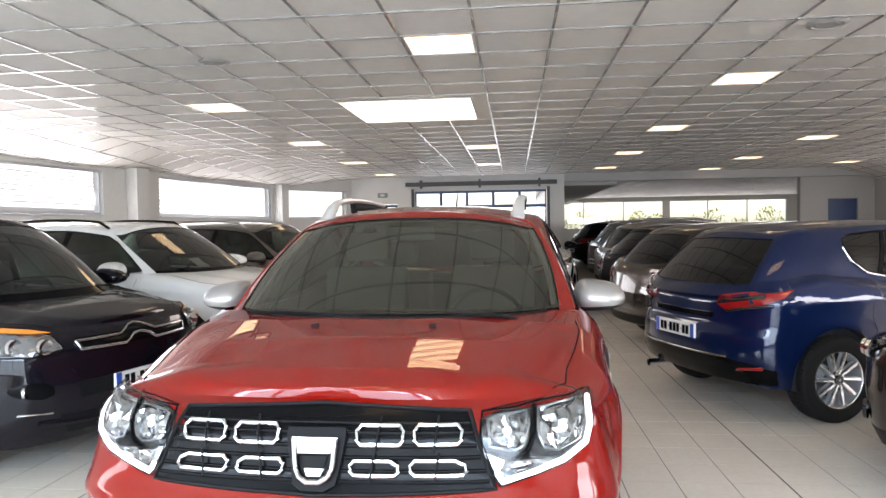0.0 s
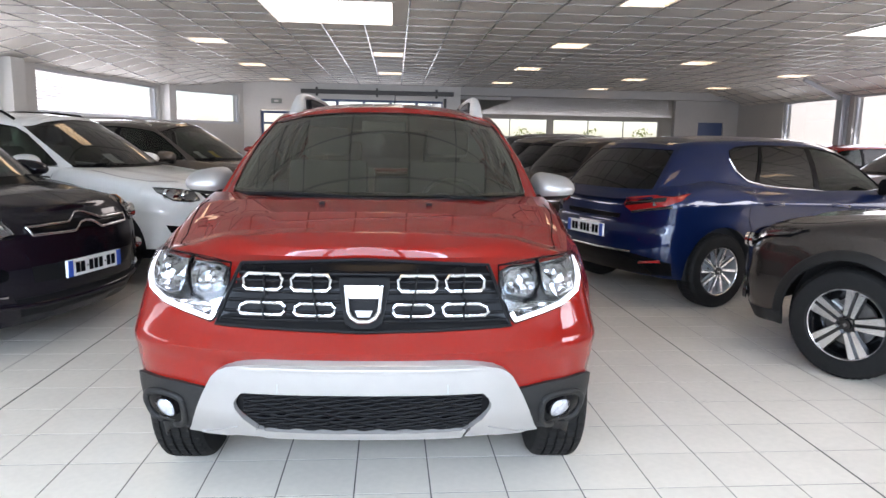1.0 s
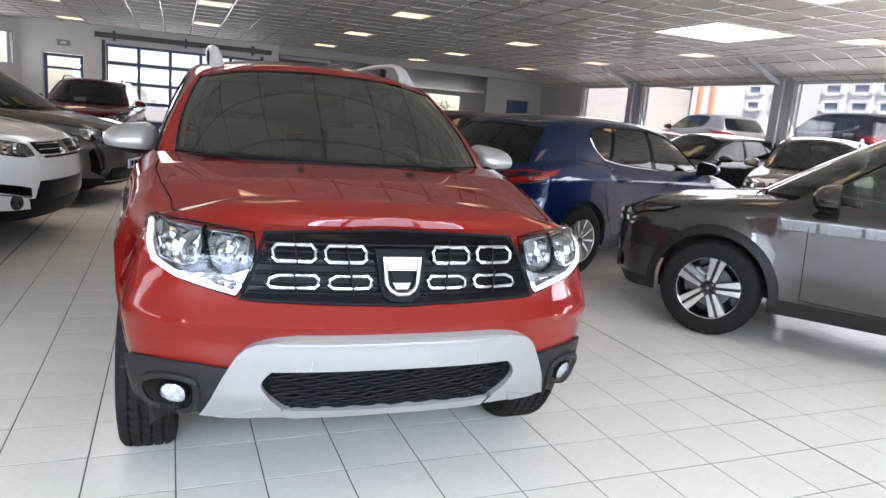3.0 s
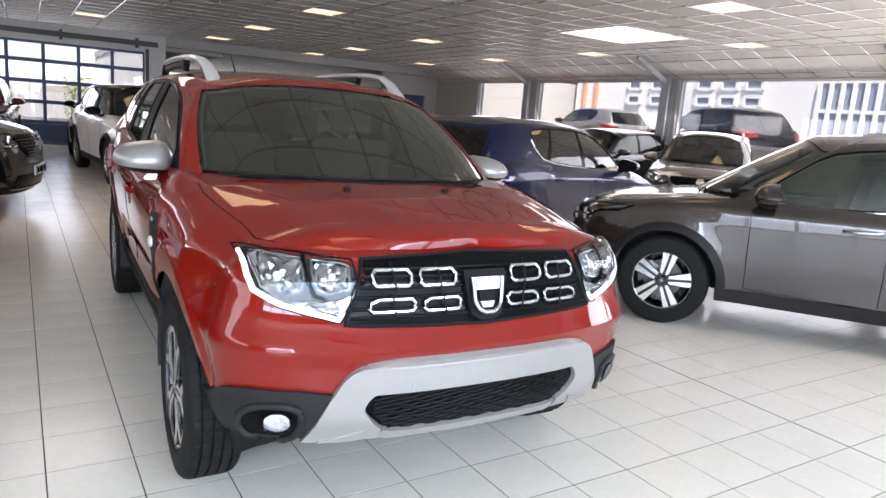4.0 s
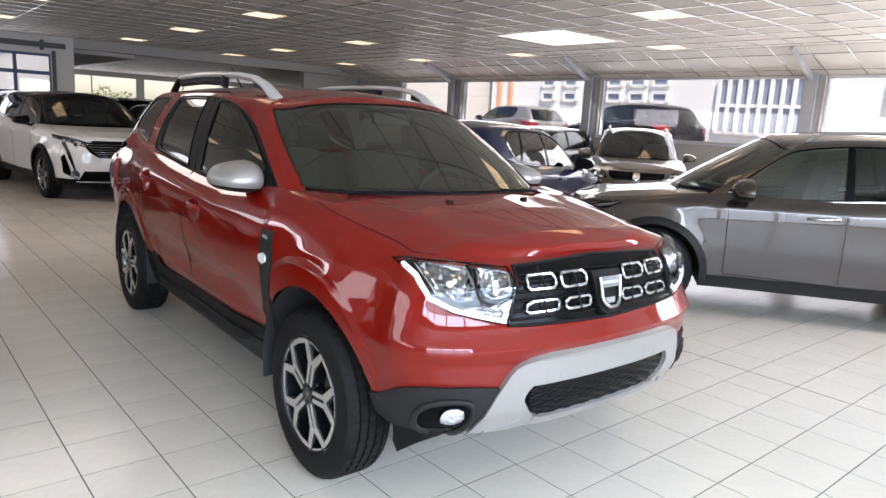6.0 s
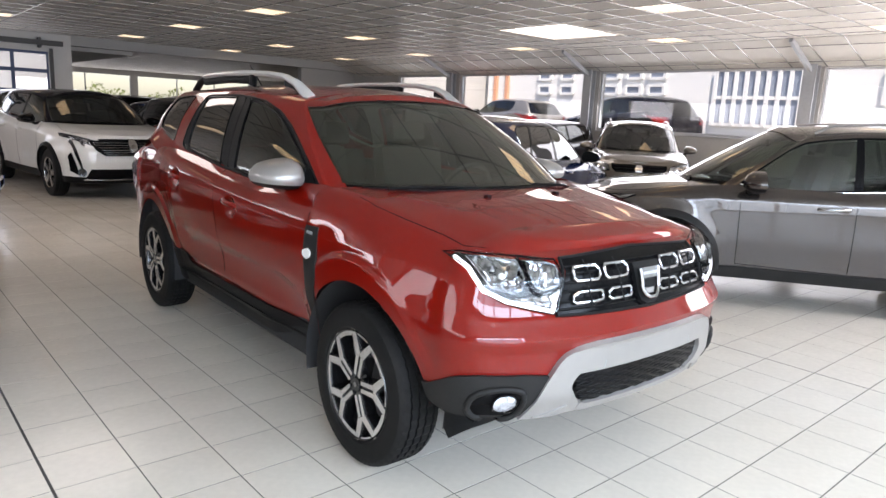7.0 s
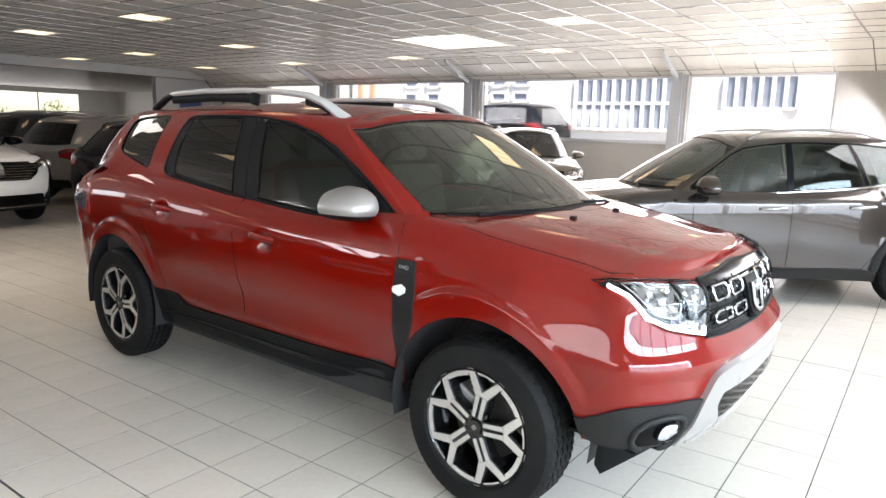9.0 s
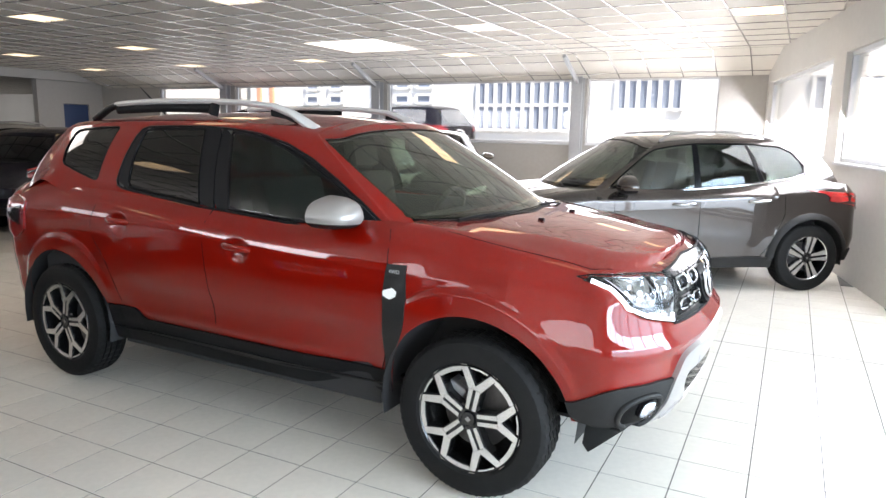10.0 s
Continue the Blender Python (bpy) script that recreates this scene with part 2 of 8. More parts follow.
YARD = 0.70
gx = [-400, -40, 0, 11.2, 11.4, 11.6, 11.8, 12.1, 14, 20, 60, 400]
gy = [-400, -40, 0, 8, 16.7, 16.9, 17.1, 17.4, 40, 400]
bm = bmesh.new()
gv = [[bm.verts.new((x, y, yard_z(x, y))) for y in gy] for x in gx]
for i in range(len(gx) - 1):
    for j in range(len(gy) - 1):
        bm.faces.new((gv[i][j], gv[i + 1][j], gv[i + 1][j + 1], gv[i][j + 1]))
ground = to_ob("ground", bm, M_ASPHALT)
tagged(ground, "pale sunlit asphalt yard reaching the horizon", "ground", kind="structure")

floor = to_ob("floor", box(-10.5, -6.0, -0.06, 18.0, 36.0, -0.0014), M_GROUT)
tagged(floor, "off-white square ceramic floor tiles with dark joints", "floor", kind="structure")

# Ceiling: one mesh of tiles and bars, flat, then sloping down to the right and left walls.
GX0, GY0 = 0.2, 2.82
SKYLIGHTS = [(-0.79, 6.22, 1.56), (7.1, 5.92, 1.5)]
LAMPS = [(-0.1, y) for y in (3.12, 10.32, 13.92)] + [(2.9, y) for y in (1.32, 4.92, 8.52, 12.12, 15.72)] \
    + [(5.9, y) for y in (-0.48, 3.12, 10.32, 13.92, 16.92)] + [(8.9, y) for y in (1.32, 4.92, 8.52, 12.12, 15.72)] \
    + [(-3.1, y) for y in (5.52, 9.12, 12.72, 16.32)] + [(-0.1, -0.48)]
BREAK = 9.5
ceil_bm = bmesh.new()


def ceiling_z(x, y):
    if x > BREAK:
        return CEIL - (x - BREAK) / (RIGHT - BREAK) * 0.36
    gap = (Vector((x, y, 0)) - left_at(y)).x
    return CEIL - min(max(0.0, 1.2 - gap), 1.2) / 1.2 * 0.34


def outside_front(x, y):
    return x < left_at(y).x - 0.32 or (x > 3.35 and y < -1.98 + (x - 3.35) * 0.211 - 0.25)


def hole(sx, sy, s):
    """The whole ceiling cells that a skylight takes up."""
    cx = [GX0 + 0.6 * k for k in range(-20, 20) if GX0 + 0.6 * k + 0.6 > sx - s / 2 + 0.06 and GX0 + 0.6 * k < sx + s / 2 - 0.06]
    cy = [GY0 + 0.6 * k for k in range(-20, 30) if GY0 + 0.6 * k + 0.6 > sy - s / 2 + 0.06 and GY0 + 0.6 * k < sy + s / 2 - 0.06]
    return min(cx), min(cy), max(cx) + 0.6, max(cy) + 0.6


HOLES = [hole(*k) for k in SKYLIGHTS]


def quad(bm, pts):
    return bm.faces.new([bm.verts.new(p) for p in pts])


for i in range(-17, 18):
    for j in range(-13, 25):
        x0, y0 = GX0 + 0.6 * i, GY0 + 0.6 * j
        x1, y1 = x0 + 0.6, min(y0 + 0.6, BACK)
        if y0 > BACK - 0.05 or x0 > RIGHT:
            continue
        xm, ym = x0 + 0.3, y0 + 0.3
        if any(abs(xm - lx) < 0.2 and abs(ym - ly) < 0.2 for lx, ly in LAMPS):
            continue
        if outside_front(xm, ym):
            continue
        xs = [x0, BREAK, x1] if x0 < BREAK < x1 else [x0, min(x1, RIGHT + 0.1)]
        for a, b in zip(xs, xs[1:]):
            if any(a0 < xm < a1 and b0 < ym < b1 for a0, b0, a1, b1 in HOLES):
                continue
            g = 0.012
            pts = [(u, v) for u, v in ((a + g, y0 + g), (a + g, y1 - g), (b - g, y1 - g), (b - g, y0 + g))]
            sag = 0.0012 * noise.noise((xm * 3, ym * 3, 0))
            f = quad(ceil_bm, [(u, v, ceiling_z(u, v) + 0.004 + sag * k) for k, (u, v) in enumerate(pts)])
            f.material_index = 0
# T-bars
def bar(bm, p, q, w=0.009):
    p, q = Vector(p), Vector(q)
    d = (q - p).normalized()
    s = Vector((-d.y, d.x, 0)) * w
    dn = Vector((0, 0, -0.004))
    for quadp in ((p - s, q - s, q + s, p + s),):
        f = quad(bm, [v + dn for v in quadp])
        f.material_index = 1
    for o in (s, -s):
        f = quad(bm, [p + o + dn, q + o + dn, q + o + Vector((0, 0, 0.012)), p + o + Vector((0, 0, 0.012))])
        f.material_index = 1


def in_skylight(x, y):
    return outside_front(x, y) or any(a0 + 0.05 < x < a1 - 0.05 and b0 + 0.05 < y < b1 - 0.05 for a0, b0, a1, b1 in HOLES)


for i in range(-17, 19):
    x = GX0 + 0.6 * i
    if x < RIGHT:
        for j in range(-13, 25):
            y0, y1 = GY0 + 0.6 * j, min(GY0 + 0.6 * (j + 1), BACK)
            if y0 < BACK - 0.05 and not in_skylight(x, (y0 + y1) / 2):
                bar(ceil_bm, (x, y0, ceiling_z(x, y0)), (x, y1, ceiling_z(x, y1)))
for j in range(-13, 26):
    y = GY0 + 0.6 * j
    if y < BACK:
        for i in range(-17, 18):
            x0, x1 = GX0 + 0.6 * i, min(GX0 + 0.6 * (i + 1), RIGHT)
            if x0 < RIGHT and not in_skylight((x0 + x1) / 2, y):
                cuts = [x0, BREAK, x1] if x0 < BREAK < x1 else [x0, x1]
                for a, b in zip(cuts, cuts[1:]):
                    bar(ceil_bm, (a, y, ceiling_z(a, y) - 0.0015), (b, y, ceiling_z(b, y) - 0.0015), 0.0086)
ceiling = to_ob("ceiling", ceil_bm, [M_CEIL, M_TBAR])
tagged(ceiling, "white mineral-fibre ceiling tiles in a metal grid", "ceiling", kind="structure")
roof_bm = bmesh.new()
deck_boxes = [(3.6, -1.6, 5.6, 4.6), (5.6, -1.25, 7.6, 4.6), (7.6, -0.8, 11, 4.6), (0.1, 4.6, 6.2, 7.1), (7.95, 4.6, 11, 7.1), (-1.7, 4.6, 0.1, 5.3), (6.2, 4.6, 7.95, 5.05), (-1.7, 7.1, 11, 17.7)]
for k in range(24):
    y0 = -6.2 + k
    deck_boxes.append((left_at(y0 + 0.5).x - 0.35, y0, 3.6 if y0 < 4 else -1.7, min(y0 + 1, 17.7)))
for x0, y0, x1, y1 in deck_boxes:
    add_box(roof_bm, x0, y0, 3.12, x1, y1, 3.3)
tagged(to_ob("roof_deck", roof_bm, M_BEAM), "flat grey roof deck above the hung ceiling", "roof", kind="structure")

# Skylights: a white shaft with a glowing opal dome.
for (sx, sy, s), (a0, b0, a1, b1) in zip(SKYLIGHTS, HOLES):
    h = s / 2
    sk = new("skylight")
    tagged(sk, "square skylight in a white shaft glowing with daylight", "skylight", "skylights")
    for a, b, c, d in ((-h - 0.03, -h - 0.03, h + 0.03, -h), (-h - 0.03, h, h + 0.03, h + 0.03), (-h - 0.03, -h, -h, h), (h, -h, h + 0.03, h)):
        part("shaft_side", box(sx + a, sy + b, CEIL - 0.008, sx + c, sy + d, CEIL + 0.34), M_CEIL, sk)
    for a, b, c, d in ((a0, b0, a1, sy - h - 0.03), (a0, sy + h + 0.03, a1, b1), (a0, sy - h - 0.03, sx - h - 0.03, sy + h + 0.03), (sx + h + 0.03, sy - h - 0.03, a1, sy + h + 0.03)):
        if c - a > 0.005 and d - b > 0.005:
            part("trim", box(a, b, CEIL, c, d, CEIL + 0.02), M_CEIL, sk)
    part("dome", box(sx - h, sy - h, CEIL + 0.06, sx + h, sy + h, CEIL + 0.08), M_SKYL, sk, "opal plastic dome")

# Ceiling lamps
def ceiling_lamp():
    root = new("ceiling_light")
    bm = bmesh.new()
    for a in (-0.285, 0.265):
        add_box(bm, a, -0.285, -0.002, a + 0.02, 0.285, 0.05), add_box(bm, -0.265, a, -0.002, 0.265, a + 0.02, 0.05)
    part("frame", bm, M_LOUVRE, root)
    part("diffuser", box(-0.27, -0.27, 0.035, 0.27, 0.27, 0.045), M_LAMP, root, "glowing warm white diffuser")
    for k in range(1, 4):
        part("louvre", box(-0.265, -0.265 + 0.1325 * k - 0.006, 0.0, 0.265, -0.265 + 0.1325 * k + 0.006, 0.03), M_LOUVRE, root)
    return tagged(root, "square recessed fluorescent ceiling light with louvres, switched on", "ceiling light", "ceiling lights")


lamp_first = None
for x, y in LAMPS:
    if lamp_first is None:
        lamp_first = ceiling_lamp()
        lamp_first.matrix_basis = pose(x, y, CEIL)
    else:
        copy_thing(lamp_first, pose(x, y, CEIL))

# Round flat discs of no certain use, set in the ceiling
for x, y, r in ((2.88, 3.0, 0.14), (-2.15, 3.35, 0.13)):
    bm = bmesh.new()
    rings = []
    for rr, dz in ((0.01, -0.012), (r * 0.55, -0.012), (r * 0.6, -0.006), (r * 0.75, -0.006), (r * 0.8, -0.014), (r, -0.008), (r + 0.01, -0.001)):
        rings.append([bm.verts.new((rr * math.cos(2 * math.pi * k / 28), rr * math.sin(2 * math.pi * k / 28), dz)) for k in range(28)])
    for a, b in zip(rings, rings[1:]):
        for k in range(28):
            bm.faces.new((a[k], b[k], b[(k + 1) % 28], a[(k + 1) % 28]))
    bm.faces.new(rings[0])
    vent = tagged(to_ob("ceiling_disc", bm, M_CEIL_DISC, smooth=30), "round grey flat disc set in the ceiling tile", "vent", "ceiling vents")
    vent.matrix_world = Matrix.Translation((x, y, CEIL))

# Right wall with its windows
right_openings = [(0.36, 2.86), (3.18, 7.64), (8.04, 12.42), (12.9, 15.3)]
R0 = -0.5
# The wall runs towards -y so that its outer side is to the left of the run.
_, mr = wall_with_openings("wall_right", (RIGHT, BACK + 0.3), (RIGHT, R0), 0, 3.1, 0.22,
                           [(BACK + 0.3 - b, BACK + 0.3 - a, 1.29, 2.58) for a, b in right_openings], M_WALLGREY, "grey painted wall under a band of large windows")
for k, (a, b) in enumerate(right_openings):
    window_in("window_right_%d" % (k + 1), mr, BACK + 0.3 - b, BACK + 0.3 - a, 1.29, 2.58, 0, "large metal-framed window onto the sunlit yard", bar=0.04)
for y0, y1 in ((2.86, 3.18), (7.64, 8.04), (12.42, 12.9)):
    ym = (y0 + y1) / 2
    bm = bmesh.new()
    for dx in (0.0, 0.165):
        add_box(bm, RIGHT - 0.20 + dx, ym - 0.11, 0, RIGHT - 0.185 + dx, ym + 0.11, 2.62)
    add_box(bm, RIGHT - 0.186, ym - 0.006, 0, RIGHT - 0.034, ym + 0.006, 2.62)
    col = tagged(to_ob("steel_column", bm, M_STEEL), "grey painted steel column between the windows", "column", "window columns", "structure")
    bm = bmesh.new()
    add_box(bm, 0, -0.04, -0.03, 1.05, 0.04, 0.03)
    br = part("brace", bm, M_STEEL, col)
    br.matrix_basis = look((RIGHT - 0.15, ym, 2.50), (RIGHT - 1.1, ym, 2.93)) @ pose(0, 0, 0, 0, 90, 0)

# Left wall, slanted, with high strip windows
L0, L1 = left_at(-5.2), left_at(15.42)
BENDS = (-4.35, BACK)                                  # corner of the bent end with the back wall
# The opening from y -3.5 to 3.6 is unseen, added to let light in.
_, ml = wall_with_openings("wall_left", (L0.x, L0.y), (L1.x, L1.y), 0, 3.1, 0.22,
                           [((a + 5.2) / LEFT_DIR.y, (b + 5.2) / LEFT_DIR.y, 1.77, 2.58) for a, b in ((-3.5, 3.6), (4.3, 9.1), (10.6, 15.0))], M_WALL, "white painted wall with a strip of high windows")
for k, (a, b) in enumerate(((-3.5, 3.6), (4.3, 9.1), (10.6, 15.0))):
    window_in("window_left_%d" % (k + 1), ml, (a + 5.2) / LEFT_DIR.y, (b + 5.2) / LEFT_DIR.y, 1.77, 2.58, 0, "high strip window blazing with daylight", bar=0.04)
blen = math.hypot(BENDS[0] - L1.x, BENDS[1] - L1.y)
_, mbend = wall_with_openings("wall_left_bend", (L1.x, L1.y), BENDS, 0, 3.1, 0.22, [(0.30, blen - 0.14, 1.77, 2.58)], M_WALL, "bent end of the white wall with a high window")
window_in("window_left_4", mbend, 0.30, blen - 0.14, 1.77, 2.58, 0, "high strip window blazing with daylight", bar=0.04)
for y in (9.85, 15.3):
    bm = bmesh.new()
    add_box(bm, -0.17, -0.12, 0, 0.17, 0.22, 2.66, bevel=0.01)
    c = tagged(to_ob("pillar", bm, M_WALL), "white boxed pillar between strip windows", "pillar", "left pillars", "structure")
    p = left_at(y, 0, 0.12)
    c.matrix_world = Matrix.Translation(p) @ pose(0, 0, 0, 0, 0, 80.5)

# Front wall on the right, slanted, with two windows; then the glazed entrance behind the camera.
FW0, FW1 = (RIGHT, -0.45), (3.35, -1.98)
flen = math.hypot(FW0[0] - FW1[0], FW0[1] - FW1[1])
_, mf = wall_with_openings("wall_front", FW0, FW1, 0, 3.1, 0.22, [(0.15, 4.3, 1.22, 2.45), (4.82, 7.15, 1.22, 2.45)], M_WALL, "white wall with deep windows in full sun")
window_in("window_front_1", mf, 0.15, 4.3, 1.22, 2.45, 0, "white-framed window with sun streaming in", bar=0.05)
window_in("window_front_2", mf, 4.82, 7.15, 1.22, 2.45, 0, "white-framed window with sun streaming in", bar=0.05)
wall_with_openings("wall_entrance_side", (3.35, -2.0), (3.35, -4.8), 0, 3.1, 0.2, [], M_WALL, "plain white wall beside the entrance")
_, me_ = wall_with_openings("wall_entrance", (3.55, -4.8), (-9.4, -4.8), 0, 3.1, 0.2, [(0.9, 9.6, 0.05, 2.7)], M_WALL, "white wall with a wide glazed entrance")
window_in("window_entrance", me_, 0.9, 9.6, 0.05, 2.7, 6, "tall glazed shopfront with slim metal bars", transoms=(1.0,))

# Back wall: exit door, sectional door, pillar and the beam over the opening to the next hall.
BL = BENDS[0]
_, mb = wall_with_openings("wall_back", (BL - 0.3, BACK), (1.95, BACK), 0, 3.1, 0.25,
                           [(-3.88 - BL + 0.3, -2.95 - BL + 0.3, 0.0, 2.17), (-2.45 - BL + 0.3, 1.45 - BL + 0.3, 0.0, 2.52)], M_WALL, "white wall with an exit door and a sectional door")
to_beam = tagged(to_ob("beam", box(1.95, BACK, 2.72, RIGHT, BACK + 0.3, 3.1), M_BEAM), "grey downstand beam over the opening to the next hall", "beam", kind="structure")
# Solid end of the back wall by the windows, with a navy door
_, mb2 = wall_with_openings("wall_back_right", (8.6, BACK + 0.3), (RIGHT, BACK + 0.3), 0, 2.72, 0.2, [(0.75, 1.55, 0.0, 2.1)], M_WALLGREY, "grey wall end beside the windows")
d = to_ob("door_side", box(0.76, 0.05, 0.004, 1.54, 0.1, 2.09, 0.004), M_NAVY)
d.matrix_world = mb2
tagged(d, "plain navy blue door, shut", "door", kind="structure")
part("door_handle", box(0.84, 0.0, 1.02, 0.96, 0.045, 1.05, 0.006), M_ALU, d)

# Exit door with glazed leaf, in blue
def glazed_leaf(name, a, b, z1, bars, m, label):
    bm = bmesh.new()
    t = 0.07
    add_box(bm, a, 0.05, 0, a + t, 0.12, z1), add_box(bm, b - t, 0.05, 0, b, 0.12, z1)
    add_box(bm, a + t, 0.05, z1 - t, b - t, 0.12, z1), add_box(bm, a + t, 0.05, 0, b - t, 0.12, 0.25)
    for z in bars:
        add_box(bm, a + t, 0.053, z - 0.03, b - t, 0.117, z + 0.03)
    ob = to_ob(name, bm, M_NAVY)
    ob.matrix_world = m
    tagged(ob, label, "door", kind="structure")
    zs = [0.25, *bars, z1 - t]
    for u, v in zip(zs, zs[1:]):
        g = part("pane", box(a + t, 0.08, u, b - t, 0.088, v), M_PANE, ob)
        g.visible_shadow = False
    return ob


o = -BL + 0.3
ex = glazed_leaf("door_exit", -3.86 + o, -2.97 + o, 2.15, (1.1, 1.8), mb, "blue-framed glazed exit door, shut")
part("door_handle", box(-3.12 + o, 0.0, 1.0, -3.0 + o, 0.05, 1.03, 0.006), M_ALU, ex)
M_GREEN = plain("lamp_housing", (0.20, 0.22, 0.20), rough=0.4, vary=0.08)
sign = to_ob("emergency_light", box(-3.55 + o, -0.05, 2.36, -3.25 + o, -0.002, 2.5, 0.006), M_GREEN)
sign.matrix_world = mb
tagged(sign, "small grey emergency light box above the exit door", "emergency light")
part("mark", box(-3.46 + o, -0.053, 2.40, -3.34 + o, -0.05, 2.46), M_WALL, sign)

# Sectional door: navy sections, three glazed rows, springs and rails
bm = bmesh.new()
a, b = -2.43 + o, 1.43 + o
rows = (0.0, 0.55, 1.05, 1.55, 2.05, 2.5)
for z in rows:
    add_box(bm, a, 0.03, max(z - 0.045, 0.0), b, 0.075, min(z + 0.045, 2.52))
for k in range(6):
    x = a + (b - a) * k / 5
    add_box(bm, max(x - 0.04, a), 0.032, 0.05, min(x + 0.04, b), 0.073, 2.46)
add_box(bm, a, 0.04, 0.05, b, 0.065, 0.5)
gd = to_ob("door_sectional", bm, M_NAVY)
gd.matrix_world = mb
tagged(gd, "navy sectional garage door with rows of windows, shut", "garage door", kind="structure")
for z0, z1 in zip(rows[1:], rows[2:]):
    for k in range(5):
        x0 = a + (b - a) * k / 5 + 0.04
        g = part("pane", box(x0, 0.05, z0 + 0.045, x0 + (b - a) / 5 - 0.08, 0.056, z1 - 0.045), M_PANE, gd)
        g.visible_shadow = False
bm = bmesh.new()
add_box(bm, a - 0.25, -0.22, 2.66, b + 0.3, -0.10, 2.78)
for k in range(3):
    x = a + 0.2 + k * (b - a - 0.4) / 2
    add_box(bm, x - 0.03, -0.2, 2.6, x + 0.03, -0.001, 2.84)
for x in (a - 0.06, b + 0.06):
    add_box(bm, x - 0.04, -0.06, 0, x + 0.04, -0.002, 2.6)
sp = to_ob("door_spring_shaft", bm, M_DARKSTEEL)
sp.matrix_world = mb
tagged(sp, "dark steel spring shaft and rails over the garage door", "door gear")

# Next hall beyond the beam: floor goes on, its own ceiling, walls and far windows
bm = bmesh.new()
for i in range(23):
    for j in range(31):
        x0, y0 = 3.5 + 0.6 * i, BACK + 0.35 + 0.6 * j
        f = quad(bm, [(x0 + 0.012, y0 + 0.012, CEIL), (x0 + 0.012, y0 + 0.588, CEIL), (x0 + 0.588, y0 + 0.588, CEIL), (x0 + 0.588, y0 + 0.012, CEIL)])
for i in range(24):
    bar(bm, (3.5 + 0.6 * i, BACK + 0.3, CEIL), (3.5 + 0.6 * i, 36, CEIL))
for j in range(31):
    bar(bm, (3.5, BACK + 0.35 + 0.6 * j, CEIL - 0.0015), (17.3, BACK + 0.35 + 0.6 * j, CEIL - 0.0015))
tagged(to_ob("ceiling_next_hall", bm, [M_CEIL, M_TBAR]), "white grid ceiling of the next hall", "ceiling", kind="structure")
tagged(to_ob("soffit", box(1.95, BACK + 0.3, 2.62, 3.5, 36.0, 3.0), M_BEAM), "lower grey soffit along the next hall", "soffit", kind="structure")
tagged(to_ob("roof_next_hall", box(1.7, BACK + 0.3, 3.05, 17.5, 36.3, 3.3), M_BEAM), "roof deck of the next hall", "roof", kind="structure")
_, mfar = wall_with_openings("wall_far", (1.7, 36.0), (17.5, 36.0), 0, 3.1, 0.2, [(0.5, 7.0, 1.2, 2.75), (7.3, 13.5, 1.2, 2.75)], M_WALL, "far white wall of the next hall with wide windows")
window_in("window_far_1", mfar, 0.5, 7.0, 1.2, 2.75, 2, "wide far window full of daylight")
window_in("window_far_2", mfar, 7.3, 13.5, 1.2, 2.75, 2, "wide far window full of daylight")
wall_with_openings("wall_next_left", (1.95, BACK + 0.3), (1.95, 36.0), 0, 3.1, 0.2, [], M_WALL, "plain white wall of the next hall")
wall_with_openings("wall_next_right", (17.3, 36.0), (17.3, BACK + 0.3), 0, 3.1, 0.2, [], M_WALL, "plain white wall of the next hall")
wall_with_openings("wall_next_near", (17.3, BACK + 0.3), (RIGHT, BACK + 0.3), 0, 3.1, -0.2, [], M_WALL, "plain white wall of the next hall")

# ---- outside: a long pale building across the yard ----
M_FACADE = plain("facade_render", (0.80, 0.79, 0.76), rough=0.8, noise_scale=6, vary=0.05, bump=0.1, bump_scale=40)
M_FAC_GLASS = plain("facade_glass", (0.26, 0.30, 0.37), rough=0.1, vary=0.1)
M_ORANGE = plain("orange_panel", (0.72, 0.36, 0.22), rough=0.6, vary=0.08)


def facade_window(m, w, h, cols, rows_, parent):
    bm = bmesh.new()
    for i in range(cols + 1):
        x = w * i / cols
        add_box(bm, x - 0.05, -0.06, 0, x + 0.05, 0.02, h)
    for j in range(rows_ + 1):
        z = h * j / rows_
        add_box(bm, 0, -0.045, z - 0.045, w, 0.018, z + 0.045)
    win = part("window", bm, M_FACADE, parent)
    win.matrix_basis = m
    part("pane", box(0, 0.0, 0, w, 0.015, h), M_FAC_GLASS, win)
    return win


bld = new("office_building")
tagged(bld, "long white rendered building with gridded windows across the yard", "building")
bx = 16.4
part("wall", box(bx, -22, 0.3, bx + 8, 17.3, 7.5), M_FACADE, bld)
part("roof", box(bx - 0.3, -22.3, 7.5, bx + 8.3, 17.6, 7.8), M_BEAM, bld)
small = [(y, 0.55, 1, z, 0.28) for y in (9.6, 10.42, 11.28, 13.1, 14.1) for z in (2.38, 2.86)]
for y, w, cols, z, h in [(4.98, 2.98, 10, 1.57, 1.5), (1.88, 1.78, 6, 2.18, 0.85), (-3.0, 1.78, 6, 2.18, 0.85)] + small:
    m = Matrix.Translation((bx - 0.03, y + w, z)) @ pose(0, 0, 0, 0, 0, -90)
    facade_window(m, w, h, cols, 2 if h > 1.2 else 1, bld)
for y in (16.15, 16.75):
    part("pilaster", box(bx - 0.1, y, 0.5, bx, y + 0.16, 5.0), M_ORANGE, bld, "orange-red cladding strip")

